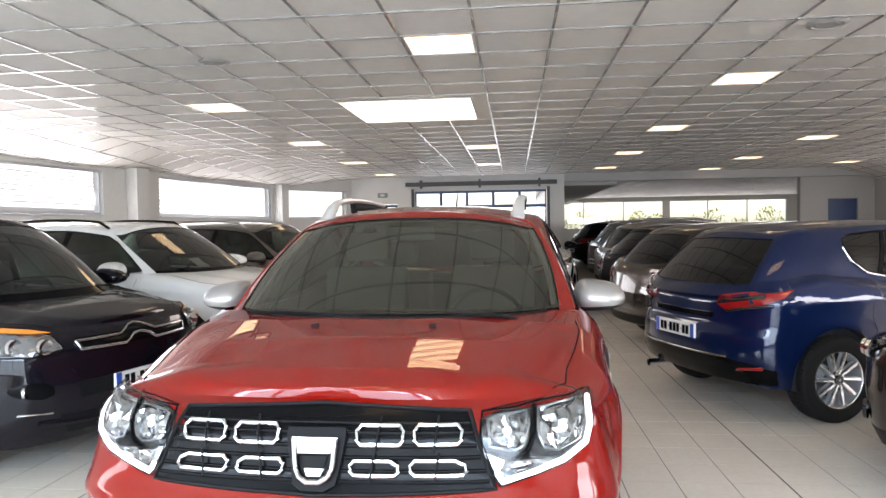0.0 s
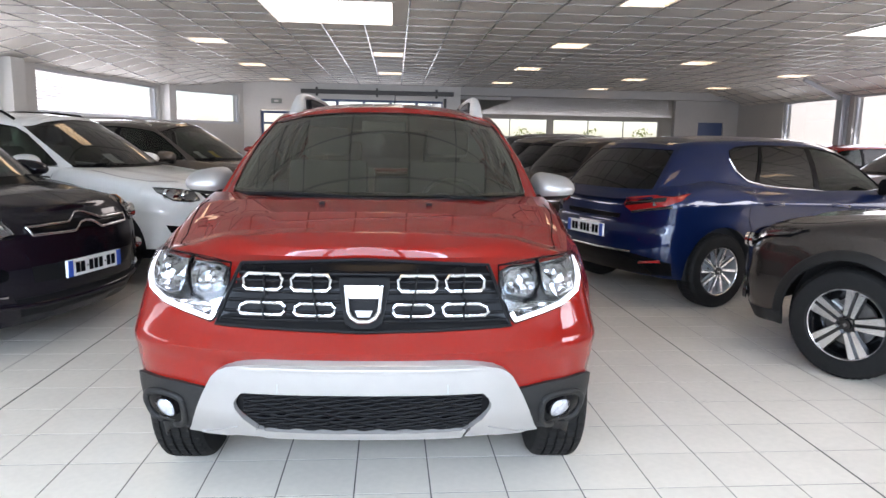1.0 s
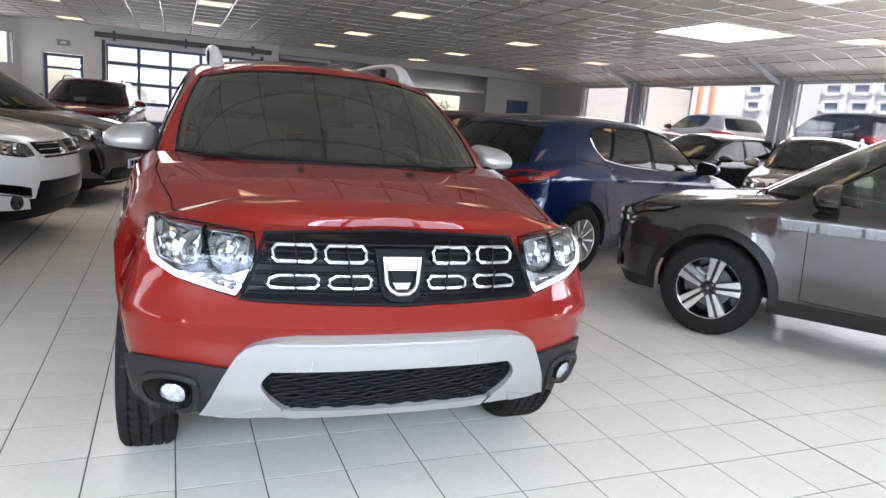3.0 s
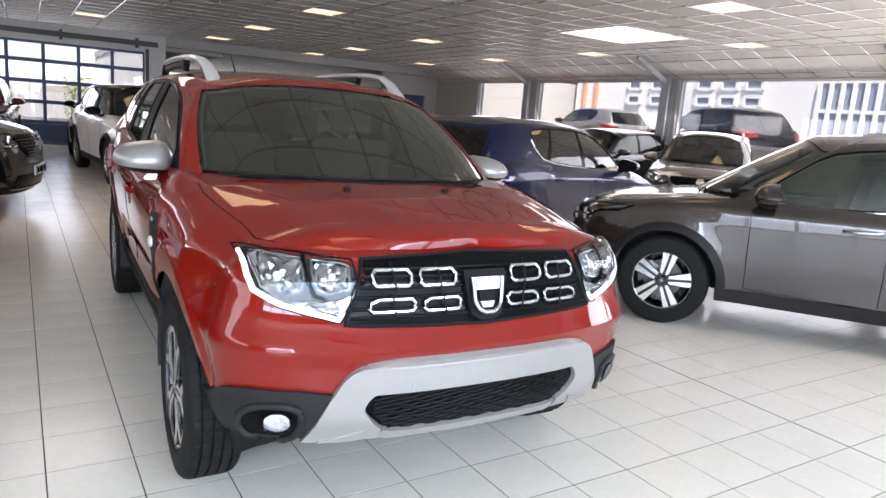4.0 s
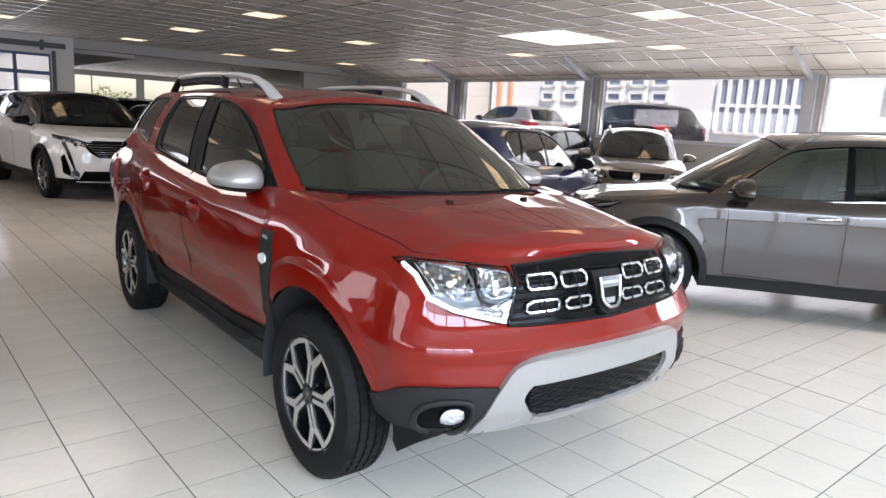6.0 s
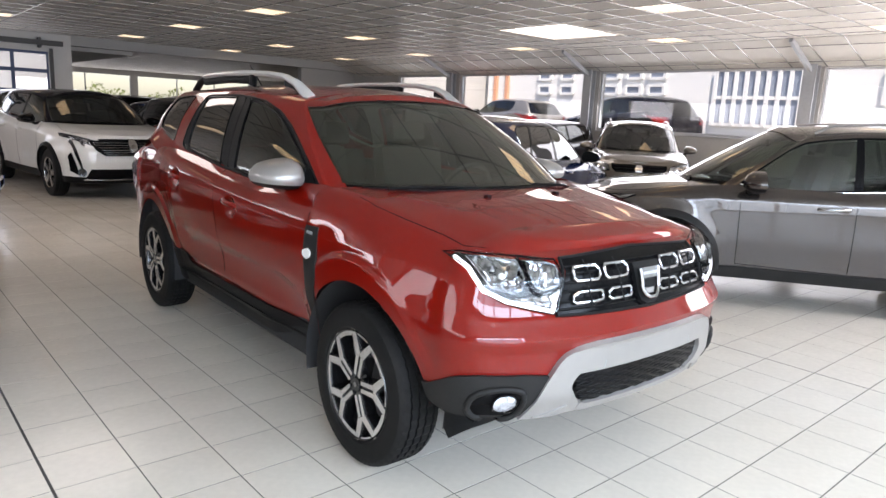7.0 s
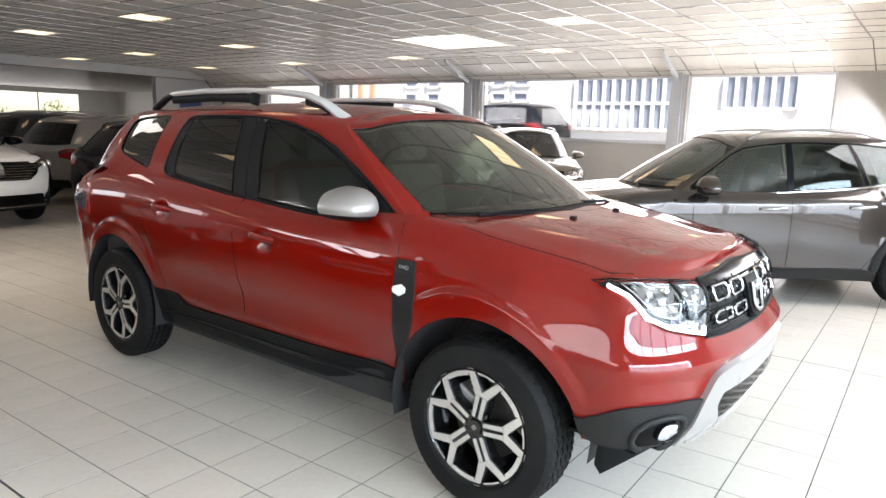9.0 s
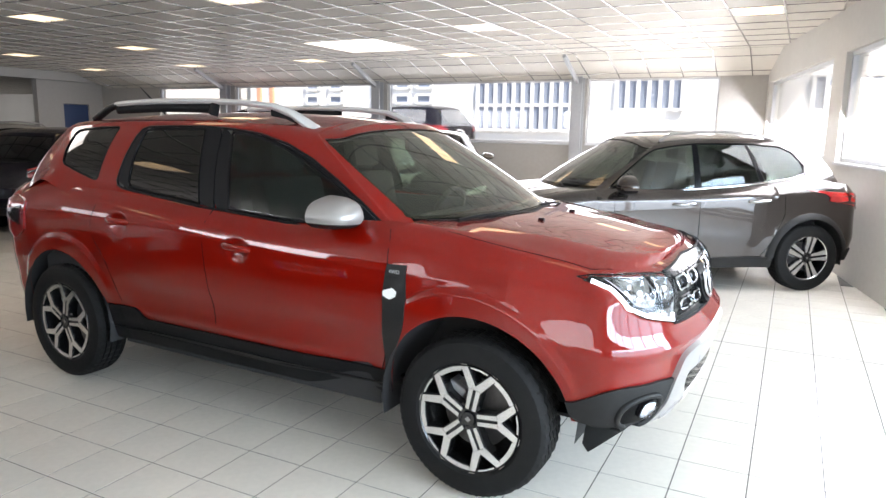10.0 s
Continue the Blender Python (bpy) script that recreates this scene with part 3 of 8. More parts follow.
# Neighbouring house beyond the strip windows, with a pale tiled roof
M_ROOFTILE = plain("pale_roof_tile", (0.90, 0.83, 0.76), rough=0.8, noise_scale=12, vary=0.2)
nb_house = new("neighbour_house")
tagged(nb_house, "low rendered house with a pale orange tiled roof in the sun", "house")
part("wall", box(-23, -14, -0.05, -13.5, 46, 2.3), M_FACADE, nb_house)
bm = bmesh.new()
for k in range(22):
    x0, x1 = -13.0 - 0.42 * k, -13.0 - 0.42 * (k + 1)
    z0, z1 = 2.15 + 0.20 * k, 2.15 + 0.20 * (k + 1)
    vs = [bm.verts.new(p) for p in ((x0, -14.5, z0 + 0.05), (x0, 46.5, z0 + 0.05), (x1, 46.5, z1), (x1, -14.5, z1), (x0, -14.5, z0), (x0, 46.5, z0))]
    bm.faces.new(vs[:4])
    bm.faces.new((vs[4], vs[5], vs[1], vs[0]))
part("roof", bm, M_ROOFTILE, nb_house, "pale orange roof tile courses")

# Sunlit hedge beyond the far windows of the next hall
M_LEAF = plain("hedge_leaf", (0.13, 0.17, 0.03), rough=0.6, noise_scale=9, vary=0.45)
rng = random.Random(11)
verts, faces = [], []
for k in range(5200):
    c = Vector((rng.uniform(0.5, 18.5), 39.5 + rng.uniform(-0.7, 0.9), 0.0))
    crest = 1.75 + 0.35 * math.sin(c.x * 1.7) + 0.25 * math.sin(c.x * 4.1 + 1) + 0.2 * rng.random()
    c.z = rng.uniform(0.0, crest)
    turn = Euler((rng.uniform(0, 3.1), rng.uniform(0, 3.1), rng.uniform(0, 6.2))).to_matrix()
    r = rng.uniform(0.05, 0.11)
    b = len(verts)
    verts += [c + turn @ Vector(p) for p in ((-r, 0, 0), (0, -r * 0.55, 0.02), (r, 0, 0), (0, r * 0.55, 0.02))]
    faces.append((b, b + 1, b + 2, b + 3))
me = bpy.data.meshes.new("hedge")
me.from_pydata(verts, [], faces)
me.materials.append(M_LEAF)
tagged(new("hedge", me), "sunlit yellow-green leafy hedge outside the far windows", "hedge", kind="stuff")

# ---- cars ----
from mathutils.bvhtree import BVHTree

M_BLACKPL = plain("black_plastic", (0.0075, 0.0075, 0.008), rough=0.5, spec=0.10, noise_scale=60, vary=0.15, bump=0.12, bump_scale=500)
M_GREYPL = plain("dark_grey_plastic", (0.015, 0.0145, 0.014), rough=0.55, spec=0.22, noise_scale=60, vary=0.15, bump=0.12, bump_scale=500)
M_GLOSSBLK = plain("gloss_black", (0.003, 0.003, 0.0035), rough=0.16, vary=0.1, spec=0.09)
M_RUBBER = plain("tyre_rubber", (0.0095, 0.0092, 0.009), rough=0.68, spec=0.18, noise_scale=30, vary=0.25, bump=0.1, bump_scale=300)
M_CHROME = plain("chrome", (0.82, 0.83, 0.85), rough=0.08, metal=1.0, vary=0.02)
M_SILVER = plain("satin_silver", (0.33, 0.315, 0.30), rough=0.36, metal=0.5, vary=0.04, coat=0.3)
M_MACHINED = plain("machined_alloy", (0.76, 0.75, 0.74), rough=0.2, metal=0.9, vary=0.04)
M_DARKALLOY = plain("dark_alloy", (0.010, 0.010, 0.011), rough=0.25, metal=0.3, vary=0.1, coat=0.5)
M_DISC = plain("brake_disc", (0.13, 0.125, 0.12), rough=0.4, metal=0.8, noise_scale=50, vary=0.2)
M_CABIN = plain("cabin_trim", (0.018, 0.018, 0.019), rough=0.75, noise_scale=40, vary=0.2)
M_SEAT = plain("seat_cloth", (0.03, 0.029, 0.028), rough=0.9, noise_scale=90, vary=0.25)
M_LINER = plain("head_lining", (0.24, 0.235, 0.22), rough=0.9, vary=0.08)
# Its diffuse share stands in for pale ceiling reflections on the screen.
M_WINDSCREEN = glass("windscreen_glass", (0.36, 0.38, 0.29), base=0.035, dust_haze=0.03)
M_SCREEN = glass("clear_windscreen", (0.38, 0.42, 0.40), base=0.05)
M_SIDEGLASS = glass("side_glass", (0.36, 0.42, 0.38), base=0.03)
M_CLEARSIDE = glass("clear_side_glass", (0.60, 0.64, 0.60), base=0.05)
M_PRIVACY = glass("privacy_glass", (0.045, 0.05, 0.055), base=0.045)
M_LENS = glass("lamp_lens", (0.94, 0.95, 0.96), gloss=0.3, base=0.03)
M_REFLECT = plain("lamp_reflector", (0.085, 0.087, 0.09), rough=0.12, metal=0.9, noise_scale=60, vary=0.25, bump=0.5, bump_scale=45)
M_FACET = plain("lamp_facets", (0.46, 0.465, 0.475), rough=0.03, metal=1.0, noise_scale=90, vary=0.3, bump=0.08, bump_scale=60)
M_BRIGHT = plain("bright_trim", (0.36, 0.365, 0.37), rough=0.22, metal=1.0, vary=0.05)
M_TRIM = plain("polished_trim", (0.60, 0.61, 0.62), rough=0.14, metal=1.0, vary=0.04)
M_RAIL = plain("rail_silver", (0.58, 0.575, 0.56), rough=0.38, metal=0.25, vary=0.04, coat=0.2)
M_DRL = glow("daytime_light", (0.90, 0.95, 1.0), 1.55)
M_BULB = glow("low_beam", (1.0, 0.98, 0.92), 0.10)
M_FOG = plain("fog_lamp_glass", (0.62, 0.66, 0.72), rough=0.12, metal=0.8, noise_scale=80, vary=0.4, bump=0.8, bump_scale=70, emit=0.22)
M_TAIL = plain("tail_lens", (0.24, 0.008, 0.008), rough=0.08, vary=0.25, noise_scale=25, coat=1.0)
M_AMBER = plain("amber_lens", (0.65, 0.20, 0.02), rough=0.1, vary=0.1, coat=1.0)
M_PLATE = plain("plate_white", (0.78, 0.78, 0.76), rough=0.35, vary=0.03)
M_PLATEBLUE = plain("plate_blue", (0.02, 0.08, 0.42), rough=0.35, vary=0.03)
M_INK = plain("ink_black", (0.006, 0.006, 0.007), rough=0.9, spec=0.0, vary=0.0)
M_PAPER = plain("paper_sheet", (0.75, 0.74, 0.68), rough=0.8, vary=0.05)
M_YELLOW = plain("yellow_sheet", (0.75, 0.55, 0.04), rough=0.8, vary=0.05)

P_RED = paint("red_lacquer", (0.183, 0.0040, 0.0010), 0.0, 0.45, 1.0)
P_BLACK = paint("black_lacquer", (0.005, 0.004, 0.007), 0.0, 0.4, 0.6)
P_WHITE = paint("white_lacquer", (0.74, 0.73, 0.70), 0.0, 0.4)
P_BLUE = paint("blue_lacquer", (0.002, 0.0085, 0.040), 0.3, 0.35)
P_GREY = paint("grey_lacquer", (0.056, 0.0465, 0.042), 0.75, 0.25)
P_SILVER = paint("silver_lacquer", (0.27, 0.255, 0.235), 0.6, 0.32)
P_TAN = paint("tan_lacquer", (0.125, 0.108, 0.088), 0.5, 0.35)
P_STONE = paint("stone_grey_lacquer", (0.075, 0.066, 0.058), 0.5, 0.35)
P_DARK = paint("anthracite_lacquer", (0.035, 0.036, 0.042), 0.5, 0.35)
P_DEEPRED = paint("deep_red_lacquer", (0.16, 0.012, 0.012), 0.3, 0.35)


def pl(x, table):
    return float(np.interp(x, [a for a, _ in table], [b for _, b in table]))


def grid_mesh(bm, cols, skip=None, closed=False):
    """Quads between neighbouring columns of points; skip(i, j) leaves one out."""
    vs = [[bm.verts.new(p) for p in c] for c in cols]
    made = []
    n = len(cols)
    for i in range(n if closed else n - 1):
        for j in range(len(cols[0]) - 1):
            if skip and skip(i, j):
                continue
            q = [vs[i][j], vs[(i + 1) % n][j], vs[(i + 1) % n][j + 1], vs[i][j + 1]]
            q = list(dict.fromkeys(q))
            made.append(bm.faces.new(q))
    return vs, made


def tube(bm, pts, rx, rz=None, seg=8, up=(0, 0, 1), caps=True, taper=None):
    """Round or oval bar along points."""
    pts = [Vector(p) for p in pts]
    rz = rz or rx
    rings = []
    for i, p in enumerate(pts):
        d = (pts[min(i + 1, len(pts) - 1)] - pts[max(i - 1, 0)]).normalized()
        side = d.cross(Vector(up))
        side = side.normalized() if side.length > 1e-4 else Vector((1, 0, 0))
        top = side.cross(d)
        k = taper[i] if taper else 1.0
        rings.append([bm.verts.new(p + side * rx * k * math.cos(2 * math.pi * a / seg) + top * rz * k * math.sin(2 * math.pi * a / seg)) for a in range(seg)])
    for r0, r1 in zip(rings, rings[1:]):
        for a in range(seg):
            bm.faces.new((r0[a], r0[(a + 1) % seg], r1[(a + 1) % seg], r1[a]))
    if caps:
        bm.faces.new(list(reversed(rings[0])))
        bm.faces.new(rings[-1])


def lathe_x(bm, profile, seg=48, cx=0.0, mi=0):
    """Rings about the x axis from (x, r) pairs."""
    rings = [[bm.verts.new((cx + x, r * math.cos(2 * math.pi * a / seg), r * math.sin(2 * math.pi * a / seg))) for a in range(seg)] for x, r in profile]
    for r0, r1 in zip(rings, rings[1:]):
        for a in range(seg):
            bm.faces.new((r0[a], r1[a], r1[(a + 1) % seg], r0[(a + 1) % seg])).material_index = mi
    return rings


def extrude_x(bm, poly, x0, x1):
    """Prism of a (y, z) polygon between x0 and x1."""
    a = [bm.verts.new((x0, y, z)) for y, z in poly]
    b = [bm.verts.new((x1, y, z)) for y, z in poly]
    bm.faces.new(list(reversed(a))), bm.faces.new(b)
    for k in range(len(poly)):
        m = (k + 1) % len(poly)
        bm.faces.new((a[k], a[m], b[m], b[k]))


def islands(bm):
    """One bmesh for each connected piece."""
    bmesh.ops.remove_doubles(bm, verts=bm.verts, dist=0.0004)
    left, out = set(bm.faces), []
    while left:
        todo, got = [left.pop()], []
        while todo:
            f = todo.pop()
            got.append(f)
            for e in f.edges:
                for g in e.link_faces:
                    if g in left:
                        left.remove(g)
                        todo.append(g)
        nb, ids = bmesh.new(), {}
        for f in got:
            for v in f.verts:
                if v not in ids:
                    ids[v] = nb.verts.new(v.co)
            nb.faces.new([ids[v] for v in f.verts])
        out.append(nb)
    bm.free()
    return out


class Skin:
    """Shoots points onto a car's outer faces along an axis."""

    def __init__(self, verts, faces):
        self.tree = BVHTree.FromPolygons(verts, faces)

    def front(self, x, z, off=0.0, back=False):
        o, d = (Vector((x, 9, z)), Vector((0, -1, 0))) if back else (Vector((x, -5, z)), Vector((0, 1, 0)))
        hit, nrm, _, _ = self.tree.ray_cast(o, d)
        if hit is None:
            hit, nrm, _, _ = self.tree.find_nearest(Vector((x, 4 if back else -0.8, z)))
        return hit + (nrm if nrm.dot(d) < 0 else -nrm) * off

    def corner(self, sgn, phi, z, off=0.0):
        """Front corner: phi runs from 0 at the front to 90 at the flank."""
        d = Vector((sgn * math.sin(radians(phi)), -math.cos(radians(phi)), 0))
        hit, nrm, _, _ = self.tree.ray_cast(Vector((sgn * 0.45, -0.35, z)) + d * 3, -d)
        if hit is None:
            hit, nrm, _, _ = self.tree.find_nearest(Vector((sgn * 0.45, -0.35, z)) + d * 0.4)
        return hit + (nrm if nrm.dot(d) > 0 else -nrm) * off

    def side(self, sgn, y, z, off=0.0):
        d = Vector((-sgn, 0, 0))
        hit, nrm, _, _ = self.tree.ray_cast(Vector((sgn * 3, y, z)), d)
        if hit is None:
            hit, nrm, _, _ = self.tree.find_nearest(Vector((sgn * 0.9, y, z)))
        return hit + (nrm if nrm.dot(d) < 0 else -nrm) * off

    def top(self, x, y, off=0.0):
        hit, nrm, _, _ = self.tree.ray_cast(Vector((x, y, 4)), Vector((0, 0, -1)))
        if hit is None:
            hit, nrm, _, _ = self.tree.find_nearest(Vector((x, y, 1.1)))
        return hit + (nrm if nrm.z > 0 else -nrm) * off


def fill_rows(poly, rows, cols, upright=False):
    """Even grid of (u, v) over a polygon that every row (or column) crosses once."""
    key = 0 if upright else 1
    lo, hi = min(p[key] for p in poly), max(p[key] for p in poly)
    out = []
    for j in range(rows + 1):
        v = lo + (hi - lo) * min(max(j / rows, 0.004), 0.996)
        xs = []
        for (p, q) in zip(poly, poly[1:] + poly[:1]):
            a, b = p[key], q[key]
            if (a - v) * (b - v) <= 0 and a != b:
                xs.append(p[1 - key] + (q[1 - key] - p[1 - key]) * (v - a) / (b - a))
        x0, x1 = min(xs), max(xs)
        out.append([((x0 + (x1 - x0) * i / cols, v) if not upright else (v, x0 + (x1 - x0) * i / cols)) for i in range(cols + 1)])
    return out


def patch(shoot, poly, off, thick, rows=6, cols=14, upright=False):
    """Plate shaped by a flat outline, lying on the skin and as thick as given."""
    bm = bmesh.new()
    g = fill_rows(poly, rows, cols, upright)
    outer = [[Vector(shoot(u, v, off)) for u, v in r] for r in g]
    inner = [[Vector(shoot(u, v, off - thick)) for u, v in r] for r in g]
    ov, _ = grid_mesh(bm, outer)
    iv, _ = grid_mesh(bm, inner)
    rim_o = ov[0] + [r[-1] for r in ov[1:-1]] + ov[-1][::-1] + [r[0] for r in ov[-2:0:-1]]
    rim_i = iv[0] + [r[-1] for r in iv[1:-1]] + iv[-1][::-1] + [r[0] for r in iv[-2:0:-1]]
    n = len(rim_o)
    for k in range(n):
        bm.faces.new((rim_o[k], rim_o[(k + 1) % n], rim_i[(k + 1) % n], rim_i[k]))
    bmesh.ops.recalc_face_normals(bm, faces=bm.faces)
    return bm


def rounded(poly, times=2):
    """Outline with its corners cut round."""
    for _ in range(times):
        poly = [q for a, b in zip(poly, poly[1:] + poly[:1]) for q in ((a[0] * 0.75 + b[0] * 0.25, a[1] * 0.75 + b[1] * 0.25), (a[0] * 0.25 + b[0] * 0.75, a[1] * 0.25 + b[1] * 0.75))]
    return poly


def facets(shoot, poly, off, jitter, rows, cols, seed=1):
    """Sheet of small flat facets at uneven depths, like a cut reflector."""
    rng = random.Random(seed)
    bm = bmesh.new()
    g = [[Vector(shoot(u, v, off + rng.uniform(-jitter, jitter))) for u, v in r] for r in fill_rows(poly, rows, cols)]
    grid_mesh(bm, g)
    bmesh.ops.triangulate(bm, faces=bm.faces[:])
    bmesh.ops.recalc_face_normals(bm, faces=bm.faces)
    return bm


def along(pts, step=0.05):
    out = []
    for p, q in zip(pts, pts[1:]):
        p, q = Vector(p), Vector(q)
        n = max(1, int((q - p).length / step))
        out += [p + (q - p) * k / n for k in range(n)]
    return out + [Vector(pts[-1])]


def seam(shoot, pts, r=0.0024, off=-0.0006, step=0.05):
    bm = bmesh.new()
    tube(bm, [shoot(p.x, p.y, off) for p in along([(a, b, 0) for a, b in pts], step)], r, seg=6)
    return bm


def line_tube(shoot, pts, r, off, step=0.03, rz=None):
    bm = bmesh.new()
    tube(bm, [shoot(p.x, p.y, off) for p in along([(a, b, 0) for a, b in pts], step)], r, rz, seg=8)
    return bm


# The reference cabin: (x, y, z) at the belt and (x, y, z) at the roof edge for each upright line, from the middle of the windscreen round to the rear.
CABIN_FRONT = [
    (0.00, 0.08, 1.09, 0.00, 0.84, 1.525), (0.20, 0.09, 1.09, 0.16, 0.845, 1.522), (0.38, 0.13, 1.09, 0.31, 0.86, 1.512), (0.54, 0.21, 1.09, 0.43, 0.88, 1.495),
    (0.67, 0.33, 1.09, 0.525, 0.91, 1.47),
    (0.735, 0.43, 1.10, 0.575, 0.97, 1.465), (0.765, 0.495, 1.093, 0.588, 0.998, 1.471), (0.80, 0.95, 1.065, 0.615, 1.17, 1.49), (0.80, 1.40, 1.085, 0.625, 1.38, 1.505),
    (0.80, 1.50, 1.09, 0.628, 1.46, 1.508),
]
CABIN_REAR = [
    (0.80, 1.61, 1.10, 0.63, 1.54, 1.51),
    (0.797, 1.90, 1.12, 0.63, 1.78, 1.515), (0.795, 2.17, 1.15, 0.63, 2.03, 1.515), (0.79, 2.42, 1.18, 0.625, 2.25, 1.515), (0.78, 2.62, 1.21, 0.62, 2.40, 1.513),
    (0.765, 2.80, 1.24, 0.61, 2.57, 1.51),
    (0.735, 3.05, 1.16, 0.585, 2.82, 1.50), (0.68, 3.22, 1.10, 0.53, 2.95, 1.485),
    (0.62, 3.28, 1.09, 0.48, 2.99, 1.475), (0.40, 3.35, 1.08, 0.32, 3.03, 1.48), (0.20, 3.38, 1.08, 0.16, 3.045, 1.485), (0.00, 3.39, 1.08, 0.00, 3.05, 1.487),
]
CABIN = CABIN_FRONT + CABIN_REAR
ROOF_MID = [(0.84, 1.525), (1.2, 1.56), (1.7, 1.578), (2.3, 1.572), (2.8, 1.54), (3.05, 1.487)]


def ramp(v, a, b):
    """0 at a, 1 at b, eased between."""
    k = min(max((v - a) / (b - a), 0.0), 1.0)
    return k * k * (3 - 2 * k)


def nearest_on(poly, p):
    """The closest point of a closed outline."""
    best, out = 1e9, p
    for a, b in zip(poly, poly[1:] + poly[:1]):
        ax, ay, bx, by = *a, *b
        ll = (bx - ax) ** 2 + (by - ay) ** 2
        k = min(max(((p[0] - ax) * (bx - ax) + (p[1] - ay) * (by - ay)) / ll, 0.0), 1.0) if ll else 0.0
        q = (ax + (bx - ax) * k, ay + (by - ay) * k)
        d = (q[0] - p[0]) ** 2 + (q[1] - p[1]) ** 2
        if d < best:
            best, out = d, q
    return out


def in_poly(poly, p):
    odd = False
    for (ax, ay), (bx, by) in zip(poly, poly[1:] + poly[:1]):
        if (ay > p[1]) != (by > p[1]) and p[0] < (bx - ax) * (p[1] - ay) / (by - ay) + ax:
            odd = not odd
    return odd


# Window outlines on the flank as (y, z): the whole opening of both doors, the panes in it and the quarter light.
DLO = [(0.478, 1.092), (0.482, 1.052), (0.53, 1.040), (0.75, 1.046), (0.95, 1.055), (1.34, 1.080), (1.56, 1.092), (2.06, 1.140), (2.14, 1.150), (2.185, 1.165), (2.200, 1.195), (2.175, 1.32), (2.148, 1.43), (2.125, 1.468),
       (2.08, 1.483), (1.85, 1.488), (1.62, 1.487), (1.47, 1.479), (1.28, 1.458), (1.09, 1.412), (0.92, 1.345), (0.747, 1.257), (0.60, 1.172)]
PANE_FRONT = [(1.355, 1.094), (1.372, 1.18), (1.395, 1.27), (1.425, 1.38), (1.452, 1.455), (1.43, 1.464), (1.36, 1.459), (1.26, 1.442), (1.17, 1.422), (1.03, 1.370), (0.88, 1.300), (0.735, 1.226), (0.63, 1.165), (0.62, 1.06), (0.80, 1.062), (1.0, 1.072)]
PANE_REAR = [(1.556, 1.108), (1.80, 1.130), (2.05, 1.153), (2.088, 1.162), (2.105, 1.19), (2.108, 1.33), (2.098, 1.43), (2.085, 1.462), (2.04, 1.473), (1.85, 1.476), (1.66, 1.475), (1.645, 1.465), (1.60, 1.30)]
QUARTER = [(2.325, 1.470), (2.345, 1.477), (2.50, 1.474), (2.66, 1.463), (2.715, 1.452), (2.738, 1.43), (2.728, 1.34), (2.712, 1.275), (2.69, 1.258), (2.55, 1.222), (2.40, 1.188), (2.375, 1.186), (2.362, 1.20), (2.345, 1.32)]


def clip_u(poly, u0, u1):
    """The part of an outline between two positions round the cabin."""
    for side, lim in ((1, u0), (-1, u1)):
        out = []
        for (a, b), (c, d) in zip(poly, poly[1:] + poly[:1]):
            if side * (a - lim) >= 0:
                out.append((a, b))
            if (a - lim) * (c - lim) < 0:
                out.append((lim, b + (d - b) * (lim - a) / (c - a)))
        poly = out
    return poly


# Window bands of ordinary cars as (position round the cabin, height share).
BAND_HATCH = [(5.75, 0.05), (6.2, 0.03), (8, 0.03), (10, 0.035), (12, 0.05), (13.0, 0.10), (13.9, 0.30), (14.6, 0.56), (14.75, 0.72), (14.4, 0.83), (13, 0.885), (10, 0.90), (8, 0.90), (7, 0.89), (6.3, 0.86), (5.95, 0.72), (5.75, 0.35)]
BAND_SUV = [(5.75, 0.05), (6.2, 0.03), (8, 0.03), (10, 0.03), (12, 0.04), (14.2, 0.07), (14.9, 0.13), (15.25, 0.35), (15.2, 0.68), (14.8, 0.82), (13, 0.88), (10, 0.90), (8, 0.90), (7, 0.89), (6.3, 0.86), (5.95, 0.72), (5.75, 0.35)]


